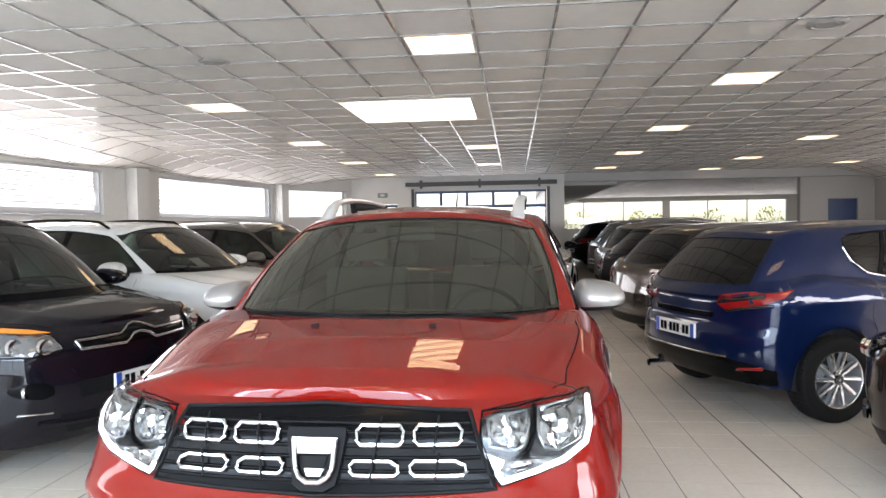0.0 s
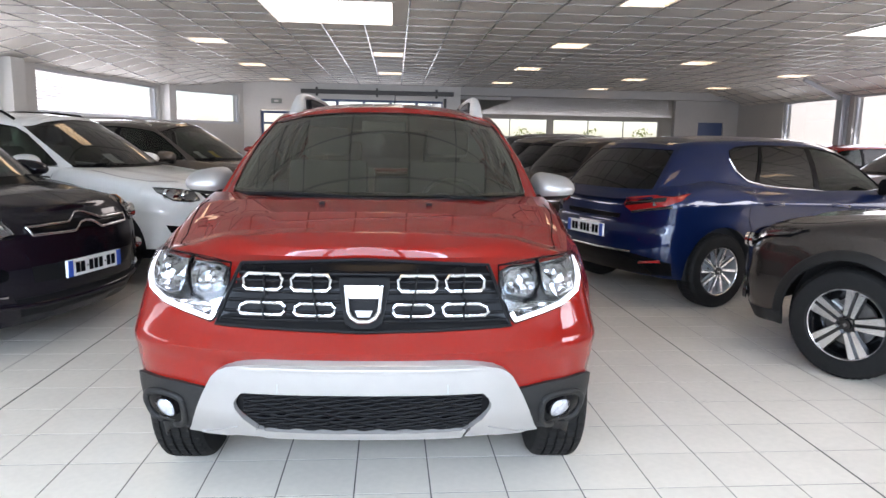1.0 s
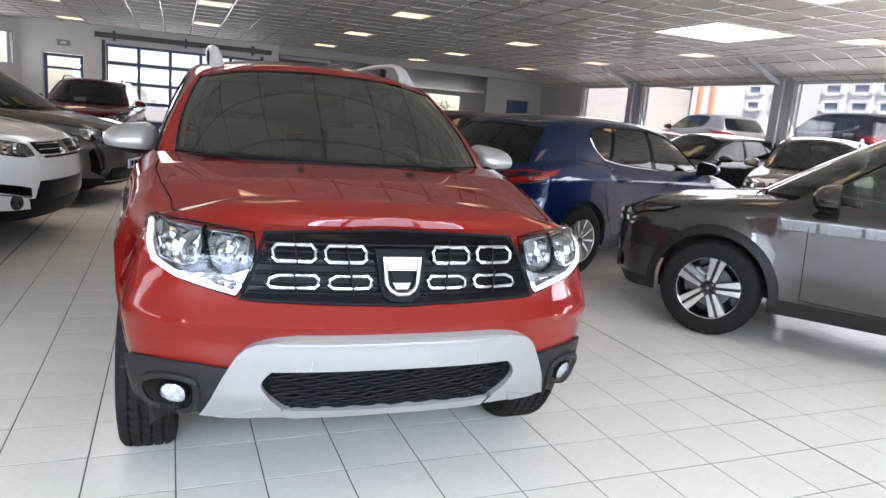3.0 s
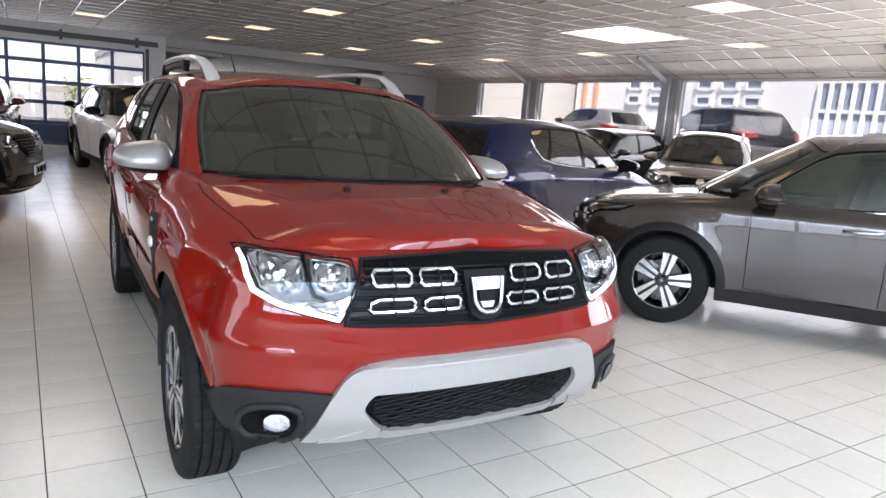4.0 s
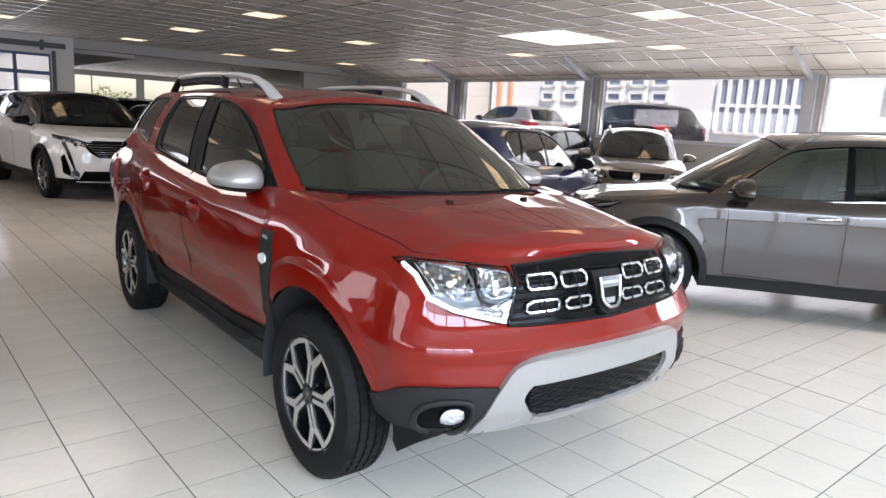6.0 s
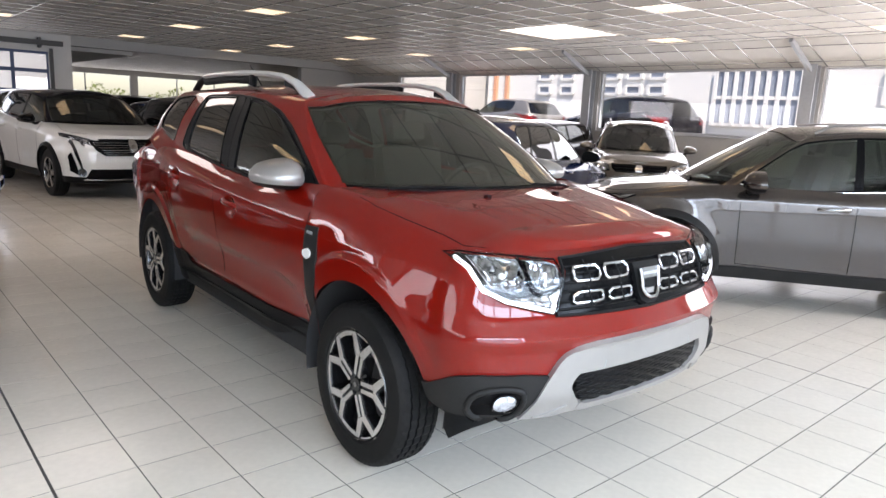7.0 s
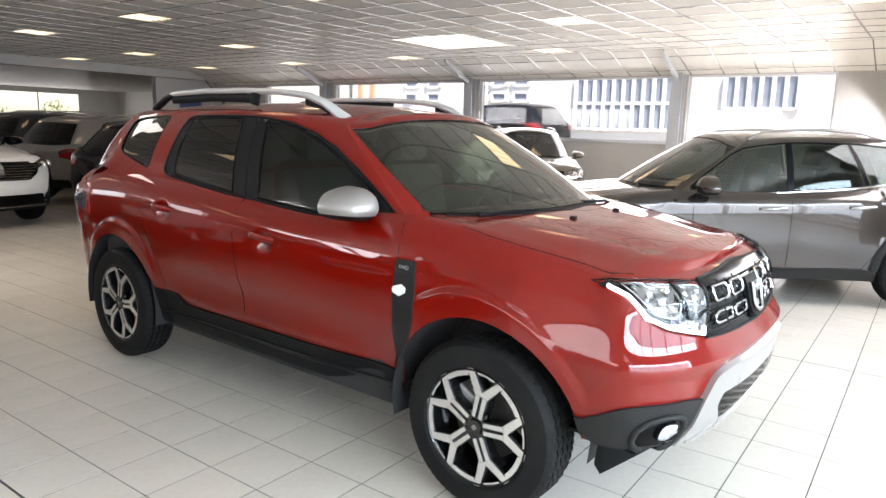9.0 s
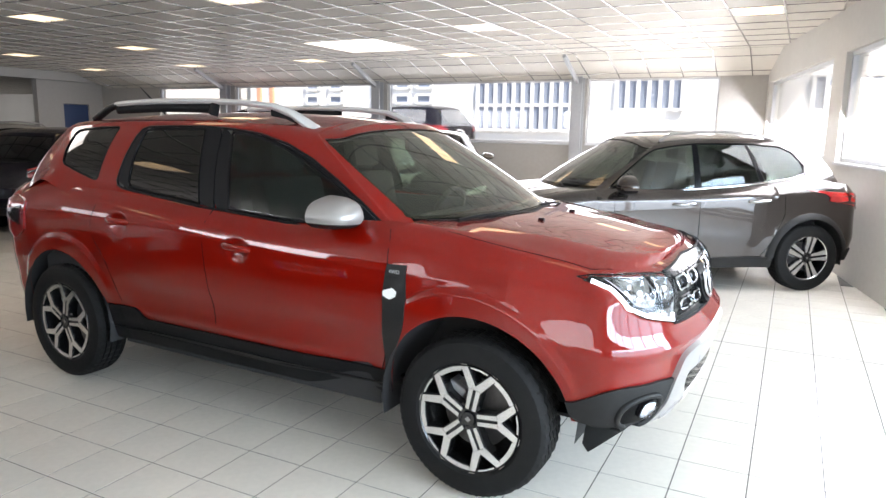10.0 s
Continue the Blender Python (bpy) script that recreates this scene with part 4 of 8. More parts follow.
def fine_cabin(root, S, lacquer, skin_v, skin_f):
    """Cabin on a fine sheet: rounded window openings, painted frames, black pillars, inset panes."""
    near = "levels" in S
    rmap = S.get("rmap", S["ymap"])
    table = np.array([(x * S["xs"], pl(y, S["ymap"]), pl(z, S["zmap"]), xr * S["xs"], pl(yr, rmap), pl(zr, S["zmap"])) for x, y, z, xr, yr, zr in CABIN])
    y_front, y_back = pl(0.5, S["ymap"]), pl(3.1, S["ymap"])
    last = len(CABIN) - 1

    def line(u):
        """Smoothly blended upright line at the position u round the cabin."""
        u = min(max(u, 0.0), last)
        k = min(int(u), last - 1)
        f = u - k
        p0 = table[k - 1] if k else table[1] * np.array((-1, 1, 1, -1, 1, 1))
        p3 = table[k + 2] if k + 2 <= last else table[last - 1] * np.array((-1, 1, 1, -1, 1, 1))
        p1, p2 = table[k], table[k + 1]
        return 0.5 * (2 * p1 + (p2 - p0) * f + (2 * p0 - 5 * p1 + 4 * p2 - p3) * f * f + (3 * p1 - p0 - 3 * p2 + p3) * f ** 3)

    def at(u, s):
        sgn = -1 if u < 0 else 1
        xb, yb, zb, xr, yr, zr = line(abs(u))
        bow = 0.022 * math.sin(math.pi * min(max(s, 0), 1))
        x = xb + (xr - xb) * s
        k = min(x / 0.3, 1.0)
        x += bow * k - (0.02 * ((s - 0.9) / 0.1) ** 2 if s > 0.9 else 0) * k
        y = yb + (yr - yb) * s - bow * 0.9 * min(max((y_front + 0.1 - yb) / 0.25, 0), 1) + bow * 0.9 * min(max((yb - y_back + 0.1) / 0.2, 0), 1)
        return Vector((sgn * x, y, zb + (zr - zb) * s))

    screen = lambda s: 4.25 + 0.75 * max(s, 0.0) ** 1.2
    per = 9 if near else 4
    fine = 34 if near else 18
    us = [k / per for k in range(-last * per, last * per + 1)]
    ss = [-0.28, -0.12, -0.06] + [k / fine for k in range(fine + 1)]
    sheet = [[at(u, s if s > -0.2 or 4.8 < abs(u) < 17.3 else -0.14) for s in ss] for u in us]
    nu, ns = len(us), len(ss)
    flat_v = [p for c in sheet for p in c]
    flat_f = [[i * ns + j, (i + 1) * ns + j, (i + 1) * ns + j + 1, i * ns + j + 1] for i in range(nu - 1) for j in range(ns - 1)]
    own = Skin(flat_v, flat_f)

    def where(i, j):
        u, s = abs(us[i] + us[i + 1]) / 2, (ss[j] + ss[j + 1]) / 2
        if u < screen(s) and -0.1 < s < 0.93:
            return "screen"
        if 18.0 < u and 0.07 < s < 0.90:
            return "rear"
        c = (sheet[i][j] + sheet[i + 1][j + 1]) / 2
        if not near:
            return "dlo" if in_poly(S["dlo"], (u, s)) else ""
        if 4.5 < u < 16.5:
            if in_poly(DLO, (c.y, c.z)):
                return "dlo"
            if in_poly(QUARTER, (c.y, c.z)):
                return "quarter"
        return ""

    holes = [[where(i, j) for j in range(ns - 1)] for i in range(nu - 1)]
    # pull the rims of the openings onto their outlines
    for i in range(1, nu - 1):
        for j in range(1, ns - 1):
            round_ = {holes[a][b] for a in (i - 1, i) for b in (j - 1, j)}
            if len(round_) < 2:
                continue
            p = sheet[i][j]
            if "dlo" in round_ and not near:
                u, s = nearest_on(S["dlo"], (abs(us[i]), ss[j]))
                sheet[i][j] = at(math.copysign(u, us[i]), s)
            elif "dlo" in round_ or "quarter" in round_:
                y, z = nearest_on(DLO if "dlo" in round_ else QUARTER, (p.y, p.z))
                sheet[i][j] = own.side(1 if p.x > 0 else -1, y, z)
            elif "screen" in round_:
                u, s = us[i], ss[j]
                if 0.09 < s < 0.90:
                    sheet[i][j] = at(math.copysign(screen(s), u), s)
                else:
                    sheet[i][j] = at(u, s if s < 0.5 else 0.93)
    bm = bmesh.new()
    grid_mesh(bm, sheet, lambda i, j: holes[i][j] != "")
    mid = [(pl(y, rmap), pl(z, S["zmap"])) for y, z in ROOF_MID]
    strips = []
    for c in sheet[last * per:]:
        p = c[-1]
        zc = pl(p.y, mid)
        strips.append([Vector((p.x * t / 14, p.y, p.z + max(zc - p.z, 0) * (1 - abs(t / 14) ** 2.4))) for t in range(-14, 15)])
    grid_mesh(bm, strips)
    bmesh.ops.remove_doubles(bm, verts=bm.verts, dist=0.0004)
    bmesh.ops.recalc_face_normals(bm, faces=bm.faces)
    part("roof", bm, S.get("roof_paint", lacquer), root, smooth=32)
    base = len(skin_v)
    skin_v += flat_v
    skin_f += [[base + k for k in f] for f, h in zip(flat_f, [h for c in holes for h in c]) if h not in ("screen", "rear")]
    base = len(skin_v)
    for c in strips:
        skin_v += c
    n = 29
    skin_f += [[base + i * n + j, base + (i + 1) * n + j, base + (i + 1) * n + j + 1, base + i * n + j + 1] for i in range(len(strips) - 1) for j in range(n - 1)]
    # pale lining
    bm = bmesh.new()
    inner = [[Vector((p.x * 0.955, p.y + 0.022 * (1 if abs(us[i]) < 5 else (-1 if abs(us[i]) > 17 else 0)), p.z - 0.02)) for p in c] for i, c in enumerate(sheet)]
    grid_mesh(bm, inner, lambda i, j: holes[i][j] != "" or j < 3)
    grid_mesh(bm, [[Vector((p.x * 0.955, p.y, p.z - 0.035)) for p in s] for s in strips])
    part("head_lining", bm, M_LINER, root, "pale cabin lining", smooth=40)

    def sheet_part(name, u_of, s0, s1, inset, cols, rows_, material, label):
        bm = bmesh.new()
        grid = []
        for a in range(cols + 1):
            col = []
            for b in range(rows_ + 1):
                s = s0 + (s1 - s0) * b / rows_
                lo, hi = u_of(s)
                p = at(lo + (hi - lo) * a / cols, s)
                col.append(p + Vector((0, inset if p.y < 1.5 else -inset, -0.5 * inset)))
            grid.append(col)
        grid_mesh(bm, grid)
        bmesh.ops.recalc_face_normals(bm, faces=bm.faces)
        ob = part(name, bm, material, root, label, smooth=40)
        return ob

    ws = sheet_part("windscreen", lambda s: (-screen(s) + 0.01, screen(s) - 0.01), 0.052, 0.928, 0.006, 40 if near else 16, 16 if near else 8, S.get("screen", M_SCREEN), "tinted windscreen glass")
    ws.visible_shadow = False
    for lo, hi in ((-1, -0.955), (0.955, 1)) if near else ():
        sheet_part("windscreen_border", lambda s: (screen(s) * lo, screen(s) * hi), 0.052, 0.928, 0.009, 2, 16, M_GLOSSBLK, "black printed glass border")
    sheet_part("windscreen_border", lambda s: (-screen(s), screen(s)), -0.11, 0.085, 0.009, 40, 3, M_GLOSSBLK, "black printed glass border")
    sheet_part("windscreen_border", lambda s: (-screen(s), screen(s)), 0.905, 0.932, 0.009, 40, 2, M_GLOSSBLK, "black printed glass border")
    for lo, hi in ((-last, -18.0), (18.0, last)):
        rw = sheet_part("rear_window", lambda s: (lo, hi), 0.07, 0.90, 0.005, 12, 8, S.get("rear_glass", M_PRIVACY), "dark tinted glass")
        rw.visible_shadow = False
    for sgn in (-1, 1) if not near else ():
        sp = lambda u, s, o=0.0: at(sgn * u, s) + Vector((sgn * o, 0, -0.3 * o))
        tint = S.get("rear_glass", M_PRIVACY)
        for (u0, u1), glass_m in zip(S["panes"], (S.get("front_glass", M_SIDEGLASS), tint, tint)):
            poly = clip_u(S["dlo"], u0, u1)
            pane = part("side_window", patch(sp, poly, -0.005, 0.003, 10, 6, True), glass_m, root, "tinted side glass", smooth=40)
            pane.visible_shadow = False
        for u0, u1 in S["pillars"]:
            part("door_pillar", patch(sp, clip_u(S["dlo"], u0, u1), -0.002, 0.010, 4, 6, True), M_GLOSSBLK, root, "gloss black door pillar", smooth=40)
        bm = bmesh.new()
        tube(bm, [sp(u, s, -0.002) for u, s in [(p.x, p.y) for p in along([(a, b, 0) for a, b in S["dlo"] + S["dlo"][:1]], 0.3)]], 0.008, seg=6)
        part("opening_seal", bm, M_GLOSSBLK, root, "black window surround", smooth=50)
        bm = bmesh.new()
        tube(bm, [sp(p.x, p.y, 0.004) for p in along([(a, b, 0) for a, b in S["bright"]], 0.3)], 0.005, 0.008, seg=6)
        part("waist_strip", bm, S.get("waist", M_CHROME), root, "slim bright strip under the windows", smooth=50)
    for sgn in (-1, 1) if near else ():
        sd = lambda u, v, o=0.0: own.side(sgn, u, v, o)
        for poly, glass_m in ((PANE_FRONT, M_SIDEGLASS), (PANE_REAR, S["rear_glass"]), (QUARTER, S["rear_glass"])):
            pane = part("side_window", patch(sd, poly, -0.004, 0.003, 14, 14), glass_m, root, "dark tinted glass", smooth=40)
            pane.visible_shadow = False
            part("glass_seal", line_tube(sd, poly + poly[:1], 0.0055, -0.002, 0.02), M_GLOSSBLK, root, "black rubber glass seal", smooth=50)
        part("opening_seal", line_tube(sd, DLO + DLO[:1], 0.0065, -0.003, 0.02), M_BLACKPL, root, "black rubber seal", smooth=50)
        front_pillar = [(1.352, 1.086), (1.448, 1.088), (1.47, 1.20), (1.495, 1.33), (1.522, 1.478), (1.45, 1.473), (1.43, 1.39), (1.392, 1.25)]
        rear_pillar = [(1.454, 1.088), (1.560, 1.096), (1.598, 1.29), (1.648, 1.472), (1.64, 1.482), (1.528, 1.480), (1.50, 1.33), (1.476, 1.20)]
        for poly in (front_pillar, rear_pillar):
            part("door_pillar", patch(sd, poly, -0.001, 0.012, 10, 4), M_BLACKPL, root, "matt black door pillar panel", smooth=40)
        part("rear_door_panel", patch(sd, [(2.095, 1.155), (2.15, 1.158), (2.188, 1.18), (2.185, 1.24), (2.160, 1.36), (2.135, 1.44), (2.11, 1.47), (2.09, 1.472), (2.104, 1.40), (2.108, 1.26)], -0.001, 0.012, 10, 3), M_BLACKPL, root, "matt black panel behind the rear door glass", smooth=40)
        part("mirror_sail", patch(sd, [(0.487, 1.085), (0.492, 1.052), (0.55, 1.046), (0.63, 1.048), (0.63, 1.165), (0.60, 1.160)], -0.001, 0.012, 6, 4), M_BLACKPL, root, "black mirror base panel", smooth=40)
        # narrow black strips between the panes and the rim of the opening
        for poly in ([(0.62, 1.045), (0.95, 1.058), (1.345, 1.083), (1.36, 1.100), (1.0, 1.080), (0.62, 1.068)], [(1.555, 1.094), (2.06, 1.143), (2.12, 1.152), (2.10, 1.172), (1.80, 1.137), (1.56, 1.114)],
                     [(1.65, 1.468), (1.85, 1.470), (2.09, 1.462), (2.08, 1.481), (1.85, 1.486), (1.65, 1.485)]):
            part("window_trim", patch(sd, poly, -0.003, 0.008, 12, 2, True), M_BLACKPL, root, "", smooth=40)
        part("window_trim", patch(sd, [(0.60, 1.165), (0.747, 1.250), (0.92, 1.338), (1.09, 1.405), (1.28, 1.451), (1.46, 1.474), (1.46, 1.455), (1.28, 1.436), (1.10, 1.39), (0.93, 1.318), (0.75, 1.230), (0.62, 1.160)], -0.003, 0.008, 16, 2, True), M_BLACKPL, root, "", smooth=40)


def build_car(name, label, spec, lacquer, group=""):
    root = new(name)
    tagged(root, label, "car", group)
    S = spec
    ymap, zmap, xs = S["ymap"], S["zmap"], S["xs"]
    rmap = S.get("rmap", ymap)
    wb, R, zw, hw = S["wb"], S["arch"], S["hub"], S["hw"]

    def width(y, z):
        zz = z - (pl(y, S["crease"]) - 0.93) * min(max((z - 0.5) / 0.3, 0.0), 1.0) if "crease" in S else z
        w = pl(zz, S["wid"])
        w *= pl(y, S["plan"])
        if "upper_front" in S:
            k = ramp(y, -0.42, -0.12) if "levels" in S else 0.0
            w *= 1 - S["upper_front"] * min(max((z - 0.68 - 0.17 * k) / (0.24 - 0.11 * k), 0), 1) * min(max((0.35 - y) / 0.8, 0), 1)
        for ya in (0.0, wb):
            dd = math.hypot(y - ya, z - zw)
            w += S["flare"] * math.exp(-((dd - R) / 0.085) ** 2)
        return w + (S["shape"](y, z) if "shape" in S else 0.0)

    angles = [0, 7, 14, 21, 28, 35, 42, 49, 56, 62, 68, 73, 78, 82, 86, 90] if S.get("step", 0.11) > 0.1 else [*range(0, 60, 4), *range(60, 88, 3), 88, 90]
    nf, nr = 2 / S["nf"], 2 / S["nr"]
    ysf, ysr = S["ysf"], S["ysr"]
    side_y = set()
    for ya in (0.0, wb):
        side_y |= {round(ya + R * math.cos(radians(t)), 4) for t in (0, 4, 10, 18, 28, 40, 52, 65, 78, 90, 102, 115, 128, 140, 152, 162, 170, 176, 180)}
        side_y |= {round(ya - R - 0.004, 4), round(ya + R + 0.004, 4)}
    y = ysf
    while y < ysr:
        if all(abs(y - v) > 0.4 * S.get("step", 0.11) for v in side_y):
            side_y.add(round(y, 4))
        y += S.get("step", 0.11)
    for a, b, step in S.get("dense", ()):
        side_y |= {round(a + step * k, 4) for k in range(int((b - a) / step) + 1)}
    side_y = sorted(v for v in side_y if ysf < v < ysr)
    lines = [("f", a) for a in angles] + [("s", y) for y in side_y] + [("r", a) for a in reversed(angles)]
    rows = (0.0, 0.06, 0.13, 0.22, 0.30, 0.38, 0.44, 0.485, 0.50, 0.515, 0.53, 0.55, 0.575, 0.60, 0.62, 0.65, 0.72, 0.75, 0.77, 0.79, 0.81, 0.83, 0.85, 0.88, 0.92, 0.96, 0.985, 1.0)

    def low(y):
        z = pl(y, S["zbot"])
        for ya in (0.0, wb):
            if abs(y - ya) < R + 0.001:
                z = max(z, zw + math.sqrt(max(R * R - (y - ya) ** 2, 0)))
        return z

    cols = []
    for kind, v in lines:
        if kind == "s":
            zb, zt = low(v), pl(v, S["ztop"])
        else:
            c = math.sin(radians(v))
            if kind == "f":
                zb, zt = S["front_low"][0] + (S["front_low"][1] - S["front_low"][0]) * c ** 4, S["front_top"][0] + (pl(ysf, S["ztop"]) - S["front_top"][0]) * c ** 2.2
            else:
                zb, zt = S["rear_low"][0] + (S["rear_low"][1] - S["rear_low"][0]) * c ** 4, S["rear_top"][0] + (pl(ysr, S["ztop"]) - S["rear_top"][0]) * c ** 2.2
        col = []
        levels = S["levels"](kind, v, zb, zt) if "levels" in S else [zb + s * (zt - zb) for s in rows]
        for z in levels:
            s = (z - zb) / (zt - zb)
            ins = 0.055 * (max(0.0, 1 - (zt - z) / 0.11) ** 2.4 if "levels" in S else max(0.0, (s - 0.82) / 0.18) ** 2.4)
            if kind == "s":
                col.append(Vector((width(v, z) - ins, v, z)))
            else:
                ys, tab, n = (ysf, S["nose"], nf) if kind == "f" else (ysr, S["tail"], nr)
                w = width(ys, z) - ins
                yy = pl(z, tab) + (ins if kind == "f" else -ins)
                col.append(Vector((w * max(math.sin(radians(v)), 0.0) ** n, ys + (yy - ys) * max(math.cos(radians(v)), 0.0) ** n, z)))
        cols.append(col)
    full = [[Vector((-p.x, p.y, p.z)) for p in c] for c in reversed(cols[1:])] + cols[:-1] + [cols[-1]]
    nh = len(cols)
    bm = bmesh.new()
    clad = S.get("clad_rows", 0)
    first_sill = min(i for i, (k, v) in enumerate(lines) if k == "s" and v > R)
    last_sill = max(i for i, (k, v) in enumerate(lines) if k == "s" and v < wb - R)

    def is_clad(i, j):
        k = i - (nh - 1) if i >= nh - 1 else nh - 2 - i
        if j >= clad:
            return False
        return S.get("clad_all", False) or (first_sill - 1 <= k <= last_sill)

    grid_mesh(bm, full, lambda i, j: is_clad(i, j))
    # bonnet and rear deck
    cowl, deck = S["cowl"], S["deck"]
    M = 12
    strips, run = [], []
    for k in range(0, nh):
        p = cols[k][-1]
        zc = pl(p.y, S["mid"])
        strip = []
        for t in range(-M, M + 1):
            u = t / M
            zz = p.z + (zc - p.z) * (1 - abs(u) ** 2.6) + S.get("ridge", 0.0) * math.exp(-((abs(u) - 0.72) / 0.1) ** 2) * min(1, max(0, (cowl - p.y) / 0.6)) * min(1, max(0, (p.y + 0.75) / 0.3))
            strip.append(Vector((p.x * u, p.y, zz if abs(u) < 1 else p.z)))
        strips.append((p.y, strip))
    grid_mesh(bm, [s for y, s in strips if y < cowl])
    grid_mesh(bm, [s for y, s in strips if y > deck])
    bmesh.ops.remove_doubles(bm, verts=bm.verts, dist=0.0004)
    bmesh.ops.recalc_face_normals(bm, faces=bm.faces)
    skin_v, skin_f = [v.co.copy() for v in bm.verts], []
    bm.verts.index_update()
    skin_f = [[v.index for v in f.verts] for f in bm.faces]
    part("body", bm, lacquer, root, smooth=38)
    if clad:
        bm = bmesh.new()
        out = [[p + Vector((math.copysign(0.012, p.x), 0, 0)) if lines[min(abs(i - (nh - 1)), nh - 1)][0] == "s" else p * 1.006 for p in c] for i, c in enumerate(full)]
        grid_mesh(bm, out, lambda i, j: not is_clad(i, j))
        cv = [v.co.copy() for v in bm.verts]
        bm.verts.index_update()
        skin_f += [[v.index + len(skin_v) for v in f.verts] for f in bm.faces]
        skin_v += cv
        bmesh.ops.recalc_face_normals(bm, faces=bm.faces)
        bmesh.ops.solidify(bm, geom=bm.faces[:], thickness=0.014)
        part("cladding", bm, S.get("clad_mat", M_BLACKPL), root, "black plastic lower cladding", smooth=40)

    fine_cabin(root, S, lacquer, skin_v, skin_f)
    skin = Skin(skin_v, skin_f)

    # wheel wells and underbody
    for ya in (0.0, wb):
        for sgn in (-1, 1):
            bm = bmesh.new()
            arc = [radians(t) for t in range(-12, 193, 12)]
            outer_x = width(ya, zw + R) - 0.02
            reach = lambda t: outer_x - (0.14 * ramp(-math.cos(t), 0.55, 0.9) if ya == 0.0 else 0.0)
            grid_mesh(bm, [[Vector((sgn * x, ya + (R + 0.004) * math.cos(t), zw + (R + 0.004) * math.sin(t))) for x in (0.5, reach(t))] for t in arc])
            grid_mesh(bm, [[Vector((sgn * 0.5, ya + r * math.cos(t), zw + r * math.sin(t))) for r in (0.02, R + 0.004)] for t in arc])
            part("wheel_well", bm, M_CABIN, root, smooth=50)
    bm = bmesh.new()
    y0, y1 = pl(0.5, S["nose"]) + 0.22, pl(0.5, S["tail"]) - 0.22
    add_box(bm, -0.5, -0.38, 0.30, 0.5, y1, 0.38)
    add_box(bm, -hw + 0.10, R + 0.06, 0.28, hw - 0.10, wb - R - 0.06, 0.36)
    part("underbody", bm, M_CABIN, root)
    # cabin floor, seats, dashboard, steering wheel
    ya_, yr_, zb_ = pl(0.3, ymap), pl(3.1, ymap), pl(1.09, zmap)
    bm = bmesh.new()
    add_box(bm, -0.66 * xs / 1.0, ya_ + 0.02, zb_ - 0.24, 0.66 * xs, ya_ + 0.5, zb_ - 0.055, bevel=0.05)
    add_box(bm, -0.60 * xs, ya_ - 0.22, zb_ - 0.12, 0.60 * xs, ya_ + 0.1, zb_ - 0.045, bevel=0.03)
    part("dashboard", bm, M_CABIN, root, "dark grey dashboard", smooth=40)
    bm = bmesh.new()
    add_box(bm, -0.74 * xs, ya_ + 0.3, 0.36, 0.74 * xs, yr_ - 0.1, 0.42)
    part("cabin_floor", bm, M_CABIN, root)
    for sx in (-0.36, 0.36):
        for yy, tall in ((pl(1.15, ymap), 0.66), (pl(2.1, ymap), 0.58)):
            bm = bmesh.new()
            add_box(bm, sx * xs - 0.25, yy - 0.42, 0.42, sx * xs + 0.25, yy + 0.06, 0.62, bevel=0.05)
            add_box(bm, -0.24, -0.06, 0.0, 0.24, 0.07, tall, Matrix.Translation((sx * xs, yy + 0.08, 0.58)) @ pose(0, 0, 0, -12, 0, 0), bevel=0.05)
            add_box(bm, -0.13, -0.045, tall + 0.03, 0.13, 0.05, tall + 0.20, Matrix.Translation((sx * xs, yy + 0.08, 0.58)) @ pose(0, 0, 0, -12, 0, 0), bevel=0.04)
            part("seat", bm, M_SEAT, root, "dark cloth seat with headrest", smooth=40)
    bm = bmesh.new()
    cy, cz = pl(0.78, ymap), zb_ - 0.10
    tube(bm, [Vector((0.36 * xs + 0.18 * math.cos(t), cy - 0.07 * math.sin(t), cz + 0.17 * math.sin(t))) for t in [2 * math.pi * k / 24 for k in range(25)]], 0.015, seg=6, up=(0, 1, 0.3), caps=False)
    add_box(bm, 0.36 * xs - 0.17, cy - 0.01, cz - 0.02, 0.36 * xs + 0.17, cy + 0.01, cz + 0.02)
    part("steering_wheel", bm, M_CABIN, root, smooth=40)
    ym_, zm_ = (pl(0.33, ymap) + pl(0.84, rmap)) / 2 + 0.16, pl(1.42, zmap)
    part("rear_view_mirror", box(-0.115, ym_, zm_ - 0.035, 0.115, ym_ + 0.03, zm_ + 0.03, 0.012), M_CABIN, root, "dark rear-view mirror")
    for sgn in (-1, 1):
        part("door_card", box(sgn * 0.775 * xs - 0.012, pl(0.45, ymap), 0.36, sgn * 0.775 * xs + 0.012, pl(2.9, ymap), zb_ - 0.03), M_CABIN, root, "dark inner door panel")
    part("tailgate_trim", box(-0.70 * xs, yr_ + 0.02, 0.4, 0.70 * xs, yr_ + 0.04, zb_ - 0.03), M_CABIN, root)
    # wheels
    for ya in (0.0, wb):
        for sgn in (-1, 1):
            add_wheel(root, sgn, (sgn * S["track"], ya, S["tyre"]), S)
    # mirrors
    for sgn in (-1, 1):
        add_mirror(root, sgn, S, lacquer)
    return root, skin


def name_near(root):
    return root.name in ("grey_crossover", "blue_hatchback")


